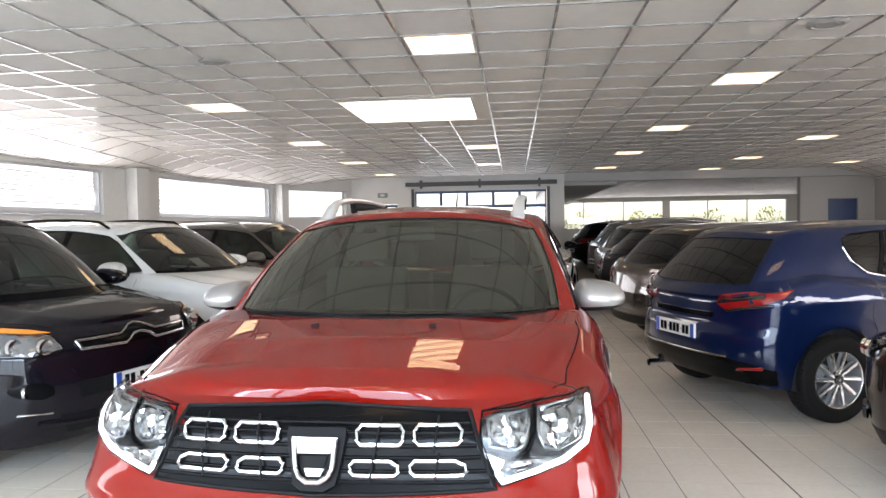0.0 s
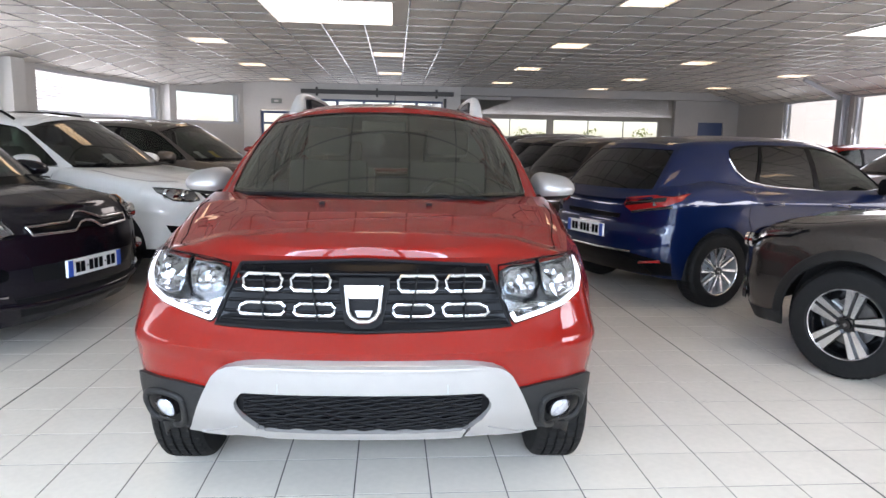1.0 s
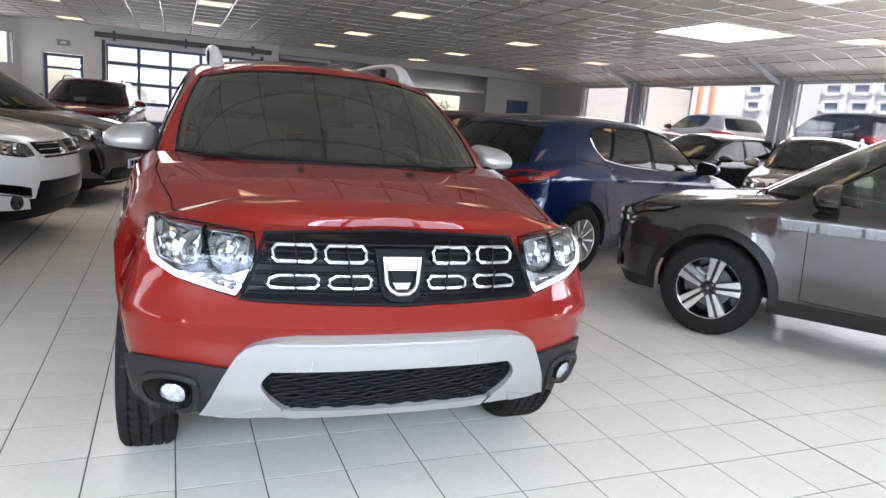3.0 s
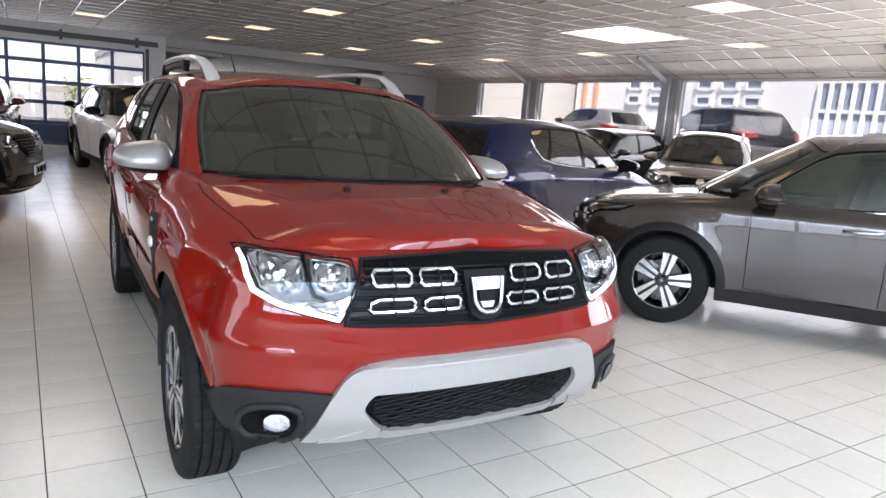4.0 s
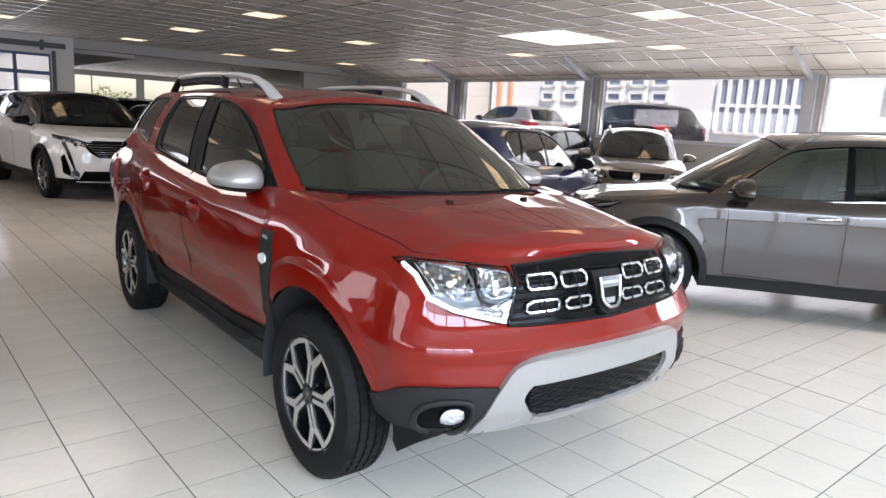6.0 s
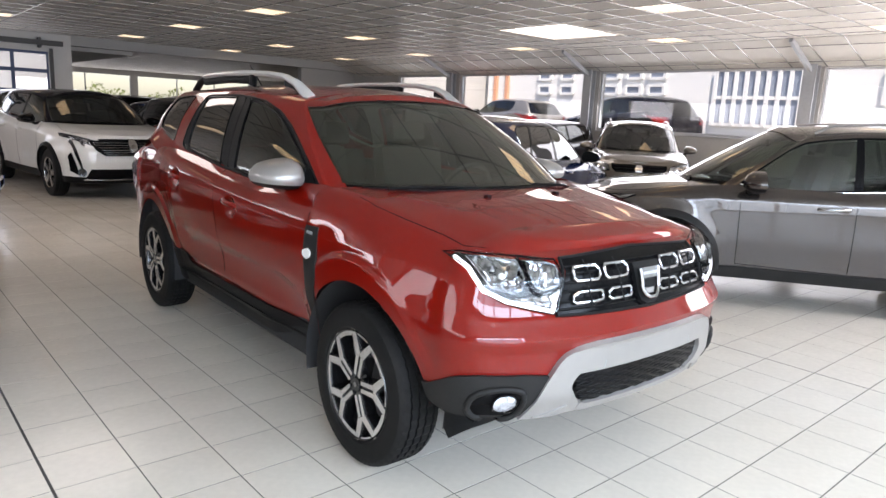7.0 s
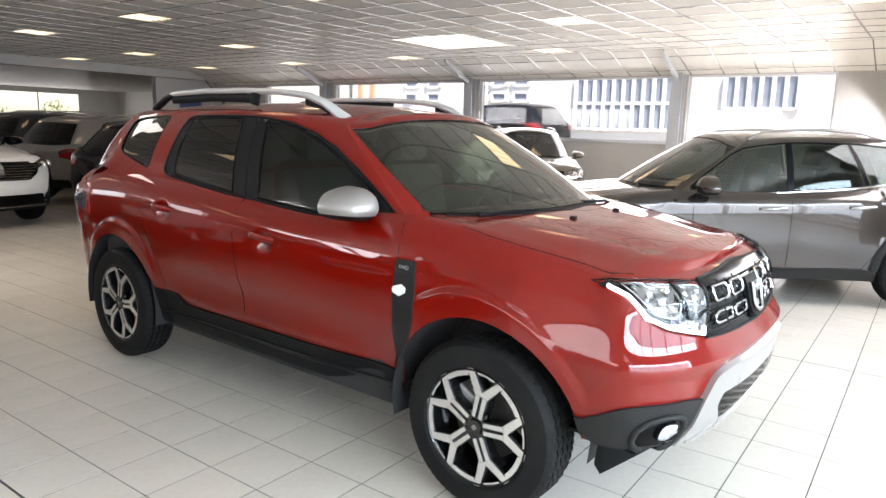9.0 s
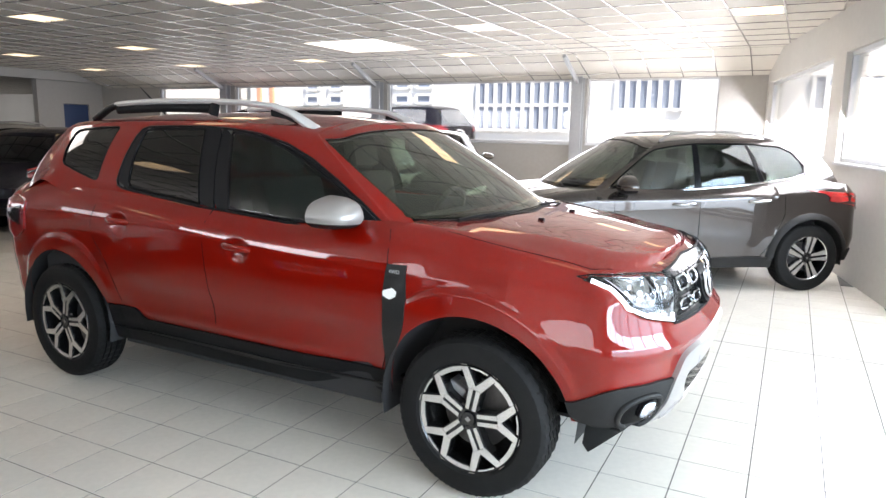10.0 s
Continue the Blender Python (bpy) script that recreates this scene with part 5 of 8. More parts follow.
def add_wheel(root, sgn, at, S):
    r, w = S["tyre"], S.get("tyre_w", 0.105)
    m = Matrix.Translation(at) @ (pose(0, 0, 0, 0, 0, 0) if sgn > 0 else pose(0, 0, 0, 0, 0, 180))
    wheel = new("wheel")
    wheel.parent = root
    wheel.matrix_basis = m
    bm = bmesh.new()
    rr = S["rim_r"]
    seg = 144
    prof = [(-w * 0.86, rr * 0.98), (-w, rr + 0.012), (-w * 1.02, (rr + r) / 2), (-w * 0.96, r - 0.022), (-w * 0.82, r - 0.006)]
    for gx in (-0.55, -0.18, 0.18, 0.55):
        prof += [(w * (gx - 0.05), r), (w * (gx - 0.05), r - 0.011), (w * (gx + 0.05), r - 0.011), (w * (gx + 0.05), r)]
    prof += [(w * 0.82, r - 0.006), (w * 0.96, r - 0.022), (w * 1.02, (rr + r) / 2), (w, rr + 0.012), (w * 0.86, rr * 0.98)]
    rings = lathe_x(bm, prof, seg)
    for ring, shift in ((rings[3], 1), (rings[4], 1), (rings[-4], -1), (rings[-5], -1)):
        for a in range(0, seg, 2):
            v = ring[a].co
            k = 1 - 0.004 / max(math.hypot(v.y, v.z), 0.1)
            ring[a].co = Vector((v.x, v.y * k, v.z * k))
    for ring in rings[5:21]:
        for a in range(0, seg, 3):
            v = ring[a].co
            k = 1 - 0.006 / math.hypot(v.y, v.z)
            ring[a].co = Vector((v.x, v.y * k, v.z * k))
    part("tyre", bm, M_RUBBER, wheel, smooth=30)
    bm = bmesh.new()
    lathe_x(bm, [(w * 0.9, rr * 1.0), (w * 0.93, rr * 0.985), (w * 0.86, rr * 0.975), (w * 0.4, rr * 0.93), (-w * 0.7, rr * 0.9), (-w * 0.8, rr * 0.5)], 48)
    part("rim", bm, S.get("barrel", M_DARKALLOY), wheel, smooth=40)
    bm = bmesh.new()
    lathe_x(bm, [(w * 0.92, rr * 1.004), (w * 0.97, rr * 0.99), (w * 0.93, rr * 0.968), (w * 0.88, rr * 0.965)], 48)
    part("rim_lip", bm, M_DARKALLOY if S.get("wheel", ("", 0))[0] == "star" else M_MACHINED, wheel, smooth=50)
    bm = bmesh.new()
    lathe_x(bm, [(0.0, 0.02), (0.0, rr * 0.66), (-0.03, rr * 0.66), (-0.03, 0.02)], 40)
    part("brake_disc", bm, M_DISC, wheel, smooth=40)
    bm = bmesh.new()
    add_box(bm, -0.05, -0.05, rr * 0.34, 0.03, 0.06, rr * 0.72, pose(0, 0, 0, 62, 0, 0), bevel=0.01)
    part("brake_caliper", bm, M_STEEL, wheel)
    style, n = S.get("wheel", ("plain", 5))
    bm, bk = bmesh.new(), bmesh.new()
    x1, x0 = w * 0.86, w * 0.55
    for k in range(n):
        turn = pose(0, 0, 0, 360 * k / n - 12, 0, 0)
        if style == "star":
            shapes = []
            for s in (-1, 1):
                shapes.append([(s * 0.0075, 0.042), (s * 0.023, 0.042), (s * 0.026, rr * 0.585), (s * 0.0065, rr * 0.585)])
                shapes.append([(s * 0.0, rr * 0.58), (s * 0.0, rr * 0.645), (s * 0.061, rr * 0.985), (s * 0.087, rr * 0.95), (s * 0.027, rr * 0.56)])
                shapes.append([(s * r_ * rr * math.sin(radians(t)), r_ * rr * math.cos(radians(t))) for r_, t in ((0.985, 19), (0.985, 28), (0.985, 36.2), (0.885, 36.2), (0.885, 28), (0.885, 22))])
            shapes.append([(r_ * rr * math.sin(radians(t)), r_ * rr * math.cos(radians(t))) for r_, t in ((0.985, -10), (0.985, 0), (0.985, 10), (0.94, 10), (0.94, 0), (0.94, -10))])
            inner = [(-0.026, 0.03), (0.026, 0.03), (0.030, rr * 0.56), (0.092, rr * 0.95), (0.056, rr * 0.985), (0.0, rr * 0.68), (-0.056, rr * 0.985), (-0.092, rr * 0.95), (-0.030, rr * 0.56)]
        elif style == "twist":
            shapes = [[(-0.022, 0.04), (0.022, 0.04), (0.055, rr * 0.97), (0.014, rr * 0.98)], [(-0.03, 0.04), (0.0, 0.04), (-0.025, rr * 0.97), (-0.055, rr * 0.97)]]
            inner = [(-0.03, 0.03), (0.03, 0.03), (0.045, rr * 0.95), (0.02, rr * 0.95)]
        elif style == "fan":
            shapes = [[(-0.011, 0.04), (0.006, 0.04), (0.040, rr * 0.97), (0.018, rr * 0.98)]]
            inner = [(-0.014, 0.03), (0.010, 0.03), (0.040, rr * 0.95), (0.016, rr * 0.95)]
        elif style == "pair":
            shapes = [[(-0.030, 0.05), (-0.010, 0.05), (-0.010, rr * 0.97), (-0.058, rr * 0.965)], [(0.010, 0.05), (0.030, 0.05), (0.050, rr * 0.97), (0.012, rr * 0.98)]]
            inner = [(-0.034, 0.03), (0.034, 0.03), (0.055, rr * 0.95), (-0.060, rr * 0.95)]
        else:
            shapes = [[(-0.028, 0.04), (0.028, 0.04), (0.045, rr * 0.975), (-0.045, rr * 0.975)]]
            inner = [(-0.034, 0.03), (0.034, 0.03), (0.052, rr * 0.95), (-0.052, rr * 0.95)]
        for sh in shapes:
            b0 = len(bm.verts)
            poly = [(-0.0 + a, c) for a, c in sh]
            extrude_x(bm, poly, x1 - 0.002 if style == "star" else x0 + 0.012, x1 + (0.006 if style == "star" else 0.0))
            bm.verts.ensure_lookup_table()
            bmesh.ops.transform(bm, matrix=turn, verts=bm.verts[b0:])
        b0 = len(bk.verts)
        extrude_x(bk, inner, x0 - 0.02, x1 - 0.004 if style == "star" else x0 + 0.006)
        bk.verts.ensure_lookup_table()
        bmesh.ops.transform(bk, matrix=turn, verts=bk.verts[b0:])
    for b in (bm, bk):
        bmesh.ops.recalc_face_normals(b, faces=b.faces)
    if style == "star":
        for piece in islands(bm):
            part("spoke", piece, S.get("spoke_mat", M_MACHINED), wheel, "bright machined spoke")
    elif name_near(root):
        for piece in islands(bm):
            part("spoke", piece, S.get("spoke_mat", M_MACHINED), wheel, "bright machined spoke")
    else:
        part("wheel_face", bm, S.get("spoke_mat", M_MACHINED), wheel, "bright machined spoke face")
    part("spoke_backing", bk, S.get("barrel", M_DARKALLOY), wheel)
    bm = bmesh.new()
    lathe_x(bm, [(x1 + 0.004, 0.001), (x1 + 0.004, 0.028), (x1 - 0.01, 0.032)], 20)
    part("hub_cap", bm, M_DARKALLOY, wheel, smooth=40)
    bm = bmesh.new()
    lathe_x(bm, [(x1 + 0.0075, 0.001), (x1 + 0.0075, 0.013), (x1 + 0.002, 0.015)], 4)
    part("hub_emblem", bm, M_BRIGHT, wheel, "plain bright hub mark")
    bm = bmesh.new()
    for k in range(5):
        b0 = len(bm.verts)
        lathe_x(bm, [(x1 - 0.02, 0.009), (x1 - 0.008, 0.009), (x1 - 0.008, 0.001)], 8)
        bm.verts.ensure_lookup_table()
        t = 2 * math.pi * (k + 0.5) / 5
        bmesh.ops.translate(bm, vec=(0, 0.056 * math.sin(t), 0.056 * math.cos(t)), verts=bm.verts[b0:])
    part("wheel_bolt_ring", bm, M_DISC, wheel)


def add_mirror(root, sgn, S, lacquer):
    c = Vector(S["mirror"])
    dx, dy, dz = S.get("mirror_size", (0.125, 0.085, 0.075))
    mir = new("door_mirror")
    mir.parent = root
    mir.matrix_basis = Matrix.Translation((sgn * c.x, c.y, c.z))
    bm, bk = bmesh.new(), bmesh.new()
    colsm, soft = [], S.get("mirror_soft", 0.7) / 0.7
    for a in range(0, 17):
        t = math.pi * a / 16                                # from outer tip round the front to the inner end
        col = []
        for b in range(0, 13):
            p = math.pi * (b / 12 - 0.5)
            u = math.copysign(abs(math.cos(t)) ** (0.7 * soft), math.cos(t)) * max(math.cos(p), 0.0) ** (0.55 * soft)
            y = -abs(math.sin(t)) ** 0.8 * dy * max(math.cos(p), 0) ** 0.6 * 1.5
            z = dz * math.sin(p) * (1.0 - 0.24 * u) * (1.25 if p > 0 else 0.9)
            col.append(Vector((sgn * u * dx, y + dy * 0.6, z)))
        colsm.append(col)
    split = 4
    grid_mesh(bm, colsm, lambda i, j: j < split)
    grid_mesh(bk, colsm, lambda i, j: j >= split)
    back = [c0[k] for c0 in (colsm[0],) for k in range(13)] + [colsm[-1][k] for k in range(12, -1, -1)]
    bk.faces.new([bk.verts.new(p) for p in back])
    tube(bk, [(-sgn * dx * 0.6, 0.0, -dz * 0.75), (-sgn * (dx * 0.95), 0.0, -dz * 1.0), (-sgn * (dx + 0.06), 0.0, -dz * 0.8)], 0.045, 0.022, seg=10)
    for b in (bm, bk):
        bmesh.ops.remove_doubles(b, verts=b.verts, dist=0.0004)
        bmesh.ops.recalc_face_normals(b, faces=b.faces)
    part("mirror_cap", bm, S.get("cap", lacquer), mir, "", smooth=60)
    part("mirror_base", bk, M_BLACKPL, mir, "black mirror base and glass housing", smooth=40)


SHOULDER = [(-0.5, 0.880), (0.0, 0.900), (0.37, 0.912), (0.88, 0.928), (1.26, 0.950), (1.43, 0.960), (2.1, 0.988), (2.6, 0.998), (3.1, 0.985)]
HANDLES = ((1.222, 0.912), (2.085, 0.972))


def hero_shape(y, z):
    """Relief of the flank: shoulder fold, flared arches with their own edge, hollow lower doors, handle bowls."""
    d = z - pl(y, SHOULDER)
    fold = ramp(y, 0.22, 0.42) * (1 - 0.5 * ramp(y, 2.4, 3.0))
    if d < 0:
        sharp = 0.010 - 0.022 * ramp(-d, 0.02, 0.36)
    elif d < 0.036:
        sharp = 0.010 - 0.222 * d
    else:
        sharp = 0.002 - 0.33 * (d - 0.036)
    soft = -0.13 * max(z - 0.90, 0) - 0.5 * max(z - 0.96, 0) ** 1.5
    w = fold * sharp + (1 - fold) * soft
    for ya, back in ((0.0, 1), (2.673, -1)):
        dd = math.hypot(y - ya, z - 0.36)
        edge = 0.452 + 0.038 * ramp(back * (y - ya), -0.35, 0.3) + 0.02 * ramp(z, 0.6, 0.85)
        w += 0.012 * (1 - ramp(dd, edge - 0.012, edge + 0.026))
    w -= 0.026 * (1 - ramp(z, 0.46, 0.70)) * ramp(y, 0.25, 0.36) * (1 - ramp(y, 0.55, 0.95))
    door = ramp(y, 0.45, 0.8) * (1 - ramp(y, 1.95, 2.2))
    w -= 0.014 * door * math.exp(-((z - 0.60) / 0.075) ** 2)
    w += 0.006 * door * math.exp(-((z - 0.485) / 0.03) ** 2)
    for hy, hz in HANDLES:
        r = math.hypot((y - hy) / 0.078, (z - hz) / 0.058)
        if r < 1:
            w -= 0.021 * (1 - r * r) ** 1.2
    return w


def hero_levels(kind, y, zb, zt):
    """Heights of the rows: sill, door, close rows through the shoulder, upper flank."""
    yy = {"f": -0.43, "r": 3.10}.get(kind, y)
    zc = pl(yy, SHOULDER)
    sill = kind == "s" and 0.36 < y < 2.31
    clad = max(zb + 0.03, 0.448 + 0.055 * ramp(y, 1.96, 2.06)) if sill else zb + 0.02
    lo, hi = zc - 0.036, min(zc + 0.034, zt - 0.03)
    out = [zb + (clad - zb) * k / 3 for k in range(3)]
    out += [clad + (lo - clad) * k / 22 for k in range(22)]
    out += [lo + (hi - lo) * k / 11 for k in range(11)]
    return out + [hi + (zt - hi) * k / 10 for k in range(11)]


HERO = dict(
    ymap=[(-5, -5), (9, 9)], zmap=[(0, 0), (3, 3)], xs=1.0, step=0.04, wb=2.673, arch=0.408, hub=0.36, hw=0.88, flare=0.0, dense=((1.14, 1.31, 0.012), (2.0, 2.17, 0.012), (-0.41, 0.42, 0.014), (2.25, 3.08, 0.014)),
    shape=hero_shape, levels=hero_levels,
    wid=[(0.25, 0.765), (0.34, 0.795), (0.46, 0.824), (0.58, 0.852), (0.68, 0.868), (0.80, 0.872), (1.3, 0.872)],
    upper_front=0.085,
    plan=[(-0.45, 0.945), (-0.15, 0.985), (0.3, 1.0), (2.2, 1.0), (3.0, 0.965), (3.2, 0.94)],
    nf=2.4, nr=2.6, ysf=-0.43, ysr=3.10,
    nose=[(0.3, -0.635), (0.38, -0.71), (0.46, -0.757), (0.58, -0.772), (0.64, -0.776), (0.672, -0.796), (0.69, -0.797), (0.708, -0.780), (0.745, -0.750), (0.80, -0.724), (0.90, -0.708), (0.945, -0.690), (0.965, -0.655), (1.0, -0.62)],
    tail=[(0.3, 3.36), (0.42, 3.46), (0.6, 3.47), (0.8, 3.44), (1.0, 3.42), (1.1, 3.40)],
    zbot=[(-0.5, 0.40), (-0.40, 0.40), (0.4, 0.30), (2.2, 0.30), (3.2, 0.36)], front_low=(0.385, 0.40), rear_low=(0.40, 0.36),
    ztop=[(-0.45, 0.962), (-0.2, 1.012), (0.1, 1.07), (0.4, 1.105), (0.6, 1.095), (0.95, 1.065), (1.4, 1.085), (2.17, 1.15), (2.62, 1.20), (2.85, 1.21), (3.1, 1.13)],
    front_top=(0.962, 0.0), rear_top=(1.09, 0.0), cowl=0.36, deck=3.0, mid=[(-0.70, 0.965), (-0.5, 1.03), (-0.2, 1.075), (0.1, 1.10), (0.4, 1.105), (3.0, 1.05), (3.5, 1.09)],
    ridge=0.010, clad_rows=3, tyre=0.339, tyre_w=0.098, rim_r=0.228, track=0.758, wheel=("star", 5), mirror=(0.878, 0.632, 1.118), mirror_size=(0.115, 0.125, 0.062), cap=M_SILVER, screen=M_WINDSCREEN, rear_glass=M_PRIVACY,
)


def plate(root, skin, x, z, back, name="number_plate", chars=7, yaw_of=None, w=0.26, h=0.055):
    """Registration plate with a blue end and plain bars where the characters stand."""
    p0, p1 = skin.front(x - w, z, 0.012, back), skin.front(x + w, z, 0.012, back)
    up = Vector((0, 0, 1))
    c = (p0 + p1) / 2
    y = min(p0.y, p1.y, skin.front(x, z, 0.012, back).y) if not back else max(p0.y, p1.y, skin.front(x, z, 0.012, back).y)
    holder = new(name)
    holder.parent = root
    holder.matrix_basis = Matrix.Translation((x, y, z)) @ (pose(0, 0, 0, 0, 0, 180) if back else Matrix.Identity(4))
    part("plate_board", box(-w, -0.008, -h, w, 0.012, h, 0.004), M_PLATE, holder, "white registration plate")
    part("plate_band", box(-w + 0.002, -0.011, -h + 0.002, -w + 0.045, -0.0085, h - 0.002), M_PLATEBLUE, holder, "blue plate band")
    part("plate_band", box(w - 0.045, -0.011, -h + 0.002, w - 0.002, -0.0085, h - 0.002), M_PLATEBLUE, holder, "blue plate band")
    xx = -w + 0.07
    for k in range(9):
        if k in (2, 6):
            part("plate_dash", box(xx + 0.006, -0.0115, -0.004, xx + 0.022, -0.0085, 0.004), M_INK, holder)
            xx += 0.03
        else:
            part("plate_character", box(xx, -0.0115, -h * 0.62, xx + 0.036, -0.0085, h * 0.62), M_INK, holder, "dark bar for a character")
            xx += 0.048
    return holder


def lettering(text, size, depth):
    """Centred raised letters in the xy plane, as a bmesh."""
    cu = bpy.data.curves.new("letters", "FONT")
    cu.body, cu.size, cu.extrude, cu.align_x, cu.align_y, cu.resolution_u = text, size, depth / 2, "CENTER", "CENTER", 3
    ob = bpy.data.objects.new("letters", cu)
    bm = bmesh.new()
    me = ob.to_mesh()
    bm.from_mesh(me)
    ob.to_mesh_clear()
    bpy.data.objects.remove(ob)
    return bm


def hero_car():
    car, skin = build_car("red_suv", "bright red compact SUV with silver skid plate and lit daytime lights", HERO, P_RED)
    F, B = skin.front, lambda x, z, off=0.0: skin.front(x, z, off, True)
    # grille
    gp = [(-0.405, 0.942), (0.0, 0.954), (0.405, 0.942), (0.475, 0.757), (0.0, 0.742), (-0.475, 0.757)]
    part("grille", patch(F, gp, 0.004, 0.02, 36, 10, True), M_GLOSSBLK, car, "black grille", smooth=30)
    gr = part("grille_frame", line_tube(F, gp + gp[:1], 0.006, 0.005), M_BLACKPL, car, "", smooth=40)
    for z in (0.775, 0.80, 0.835, 0.865, 0.895, 0.915):
        half_w = 0.40 + (0.93 - z) * 0.38
        part("grille_bar", line_tube(F, [(-half_w, z), (half_w, z)], 0.004, 0.006, rz=0.006), M_GLOSSBLK, car, smooth=40)
    units = [(-0.385, -0.262, 0.869, 0.910, 0.0), (-0.232, -0.108, 0.868, 0.909, 0.0), (-0.400, -0.252, 0.791, 0.830, -0.022), (-0.222, -0.092, 0.790, 0.829, -0.012)]
    for x0, x1, z0, z1, skew in units:
        for sgn in (1, -1):
            c = 0.011
            pts = [(x0 + c - skew, z1), (x1 - c, z1), (x1, z1 - c), (x1, z0 + c), (x1 - c, z0), (x0 + c, z0), (x0, z0 + c), (x0 - skew * 0.4, z1 - c), (x0 + c - skew, z1)]
            pts = [(sgn * a, b) for a, b in pts]
            part("grille_trim", line_tube(F, pts, 0.0056, 0.014, 0.02, rz=0.006), M_TRIM, car, "chrome grille surround piece", smooth=40)
            part("grille_post", line_tube(F, [(sgn * (x0 + x1) / 2, z1 + 0.016), (sgn * ((x0 + x1) / 2 + 0.010), z0 - 0.016)], 0.003, 0.019), M_BLACKPL, car)
    # shield badge, plain shape
    FB = lambda x, z, o=0.0: F(x * 0.94, 0.765 + (z - 0.765) * 0.86, o)
    part("badge_plate", patch(FB, [(-0.085, 0.925), (0.085, 0.925), (0.085, 0.90), (0.062, 0.765), (0.03, 0.742), (-0.03, 0.742), (-0.062, 0.765), (-0.085, 0.90)], 0.022, 0.03, 8, 8), M_BLACKPL, car, "", smooth=30)
    part("badge", patch(FB, [(-0.066, 0.902), (0.066, 0.902), (0.058, 0.862), (-0.058, 0.862)], 0.034, 0.012, 3, 6), M_BRIGHT, car, "plain chrome shield emblem", smooth=30)
    part("badge_rim", line_tube(FB, [(-0.060, 0.900), (-0.052, 0.815), (-0.040, 0.783), (-0.018, 0.770), (0.018, 0.770), (0.040, 0.783), (0.052, 0.815), (0.060, 0.900)], 0.0085, 0.034, 0.015), M_BRIGHT, car, "", smooth=50)
    part("badge_writing", patch(FB, [(-0.046, 0.887), (0.046, 0.887), (0.045, 0.876), (-0.045, 0.876)], 0.0355, 0.002, 2, 6), M_STEEL, car, "grey bar for small writing")
    part("badge_slot", patch(FB, [(-0.036, 0.855), (0.036, 0.855), (0.028, 0.822), (-0.028, 0.822)], 0.030, 0.01, 2, 3), M_BLACKPL, car, "dark badge slot", smooth=30)
    part("badge_core", patch(FB, [(-0.030, 0.818), (0.030, 0.818), (0.020, 0.786), (-0.020, 0.786)], 0.032, 0.01, 2, 3), M_SILVER, car, "", smooth=30)
    # headlights
    for sgn in (-1, 1):
        hl = new("headlight")
        hl.parent = car
        hp = [(0.43, 0.937), (0.55, 0.943), (0.70, 0.953), (0.82, 0.956), (0.858, 0.948), (0.845, 0.885), (0.815, 0.838), (0.74, 0.805), (0.62, 0.782), (0.505, 0.762), (0.485, 0.775), (0.425, 0.885)]
        hpp = [(sgn * (0.437 + (a - 0.43) * 0.69), b) for a, b in hp]
        part("reflector_tray", patch(F, hpp, 0.004, 0.02, 12, 22), M_REFLECT, hl, "dark faceted reflector tray", smooth=20)
        q = lambda poly: [(sgn * a, b) for a, b in poly]
        inner = [(0.452, 0.918), (0.470, 0.926), (0.552, 0.934), (0.562, 0.905), (0.548, 0.862), (0.520, 0.848), (0.458, 0.862)]
        outer = [(0.585, 0.938), (0.642, 0.944), (0.685, 0.947), (0.709, 0.945), (0.707, 0.905), (0.690, 0.862), (0.632, 0.842), (0.597, 0.852), (0.583, 0.890)]
        for chamber, edge in ((inner, M_BRIGHT), (outer, M_BRIGHT)):
            part("reflector_bowl", facets(F, q(chamber), 0.010, 0.0085, 8, 9, len(chamber)), M_FACET, hl, "sparkling cut reflector")
            part("bowl_edge", line_tube(F, q(chamber + chamber[:1]), 0.004, 0.013, 0.015), edge, hl, smooth=40)
        for cx, cz, r in ((0.505, 0.895, 0.011), (0.652, 0.895, 0.012)):
            p = F(sgn * cx, cz, 0.008)
            bm = bmesh.new()
            bmesh.ops.create_uvsphere(bm, u_segments=12, v_segments=8, radius=r)
            bmesh.ops.translate(bm, vec=p, verts=bm.verts)
            part("bulb", bm, M_BULB, hl, smooth=60)
        part("divider", line_tube(F, q([(0.575, 0.945), (0.573, 0.885), (0.556, 0.842), (0.525, 0.828)]), 0.008, 0.011), M_GLOSSBLK, hl, smooth=40)
        part("lower_reflector", facets(F, q([(0.458, 0.846), (0.530, 0.832), (0.660, 0.826), (0.652, 0.812), (0.600, 0.802), (0.515, 0.788), (0.480, 0.800)]), 0.008, 0.006, 5, 9, 4), M_FACET, hl, "cut lower reflector")
        part("inner_panel", patch(F, q([(0.440, 0.860), (0.452, 0.842), (0.500, 0.836), (0.486, 0.800), (0.478, 0.792), (0.450, 0.830)]), 0.013, 0.006, 4, 4), M_TRIM, hl, "bright clear inner corner", smooth=30)
        drl = [(0.848, 0.938), (0.846, 0.89), (0.828, 0.850), (0.74, 0.815), (0.62, 0.790), (0.51, 0.772), (0.488, 0.795)]
        part("daytime_strip", line_tube(F, [(sgn * (0.437 + (a - 0.43) * 0.69), b) for a, b in drl], 0.0082, 0.010, 0.02), M_DRL, hl, "glowing white daytime light strip", smooth=60)
        lens = part("lens", patch(F, hpp, 0.026, 0.003, 12, 22), M_LENS, hl, "clear lens", smooth=40)
        lens.visible_shadow = False
        part("lens_edge", line_tube(F, hpp + hpp[:1], 0.003, 0.012, 0.02), M_GLOSSBLK, hl, smooth=40)
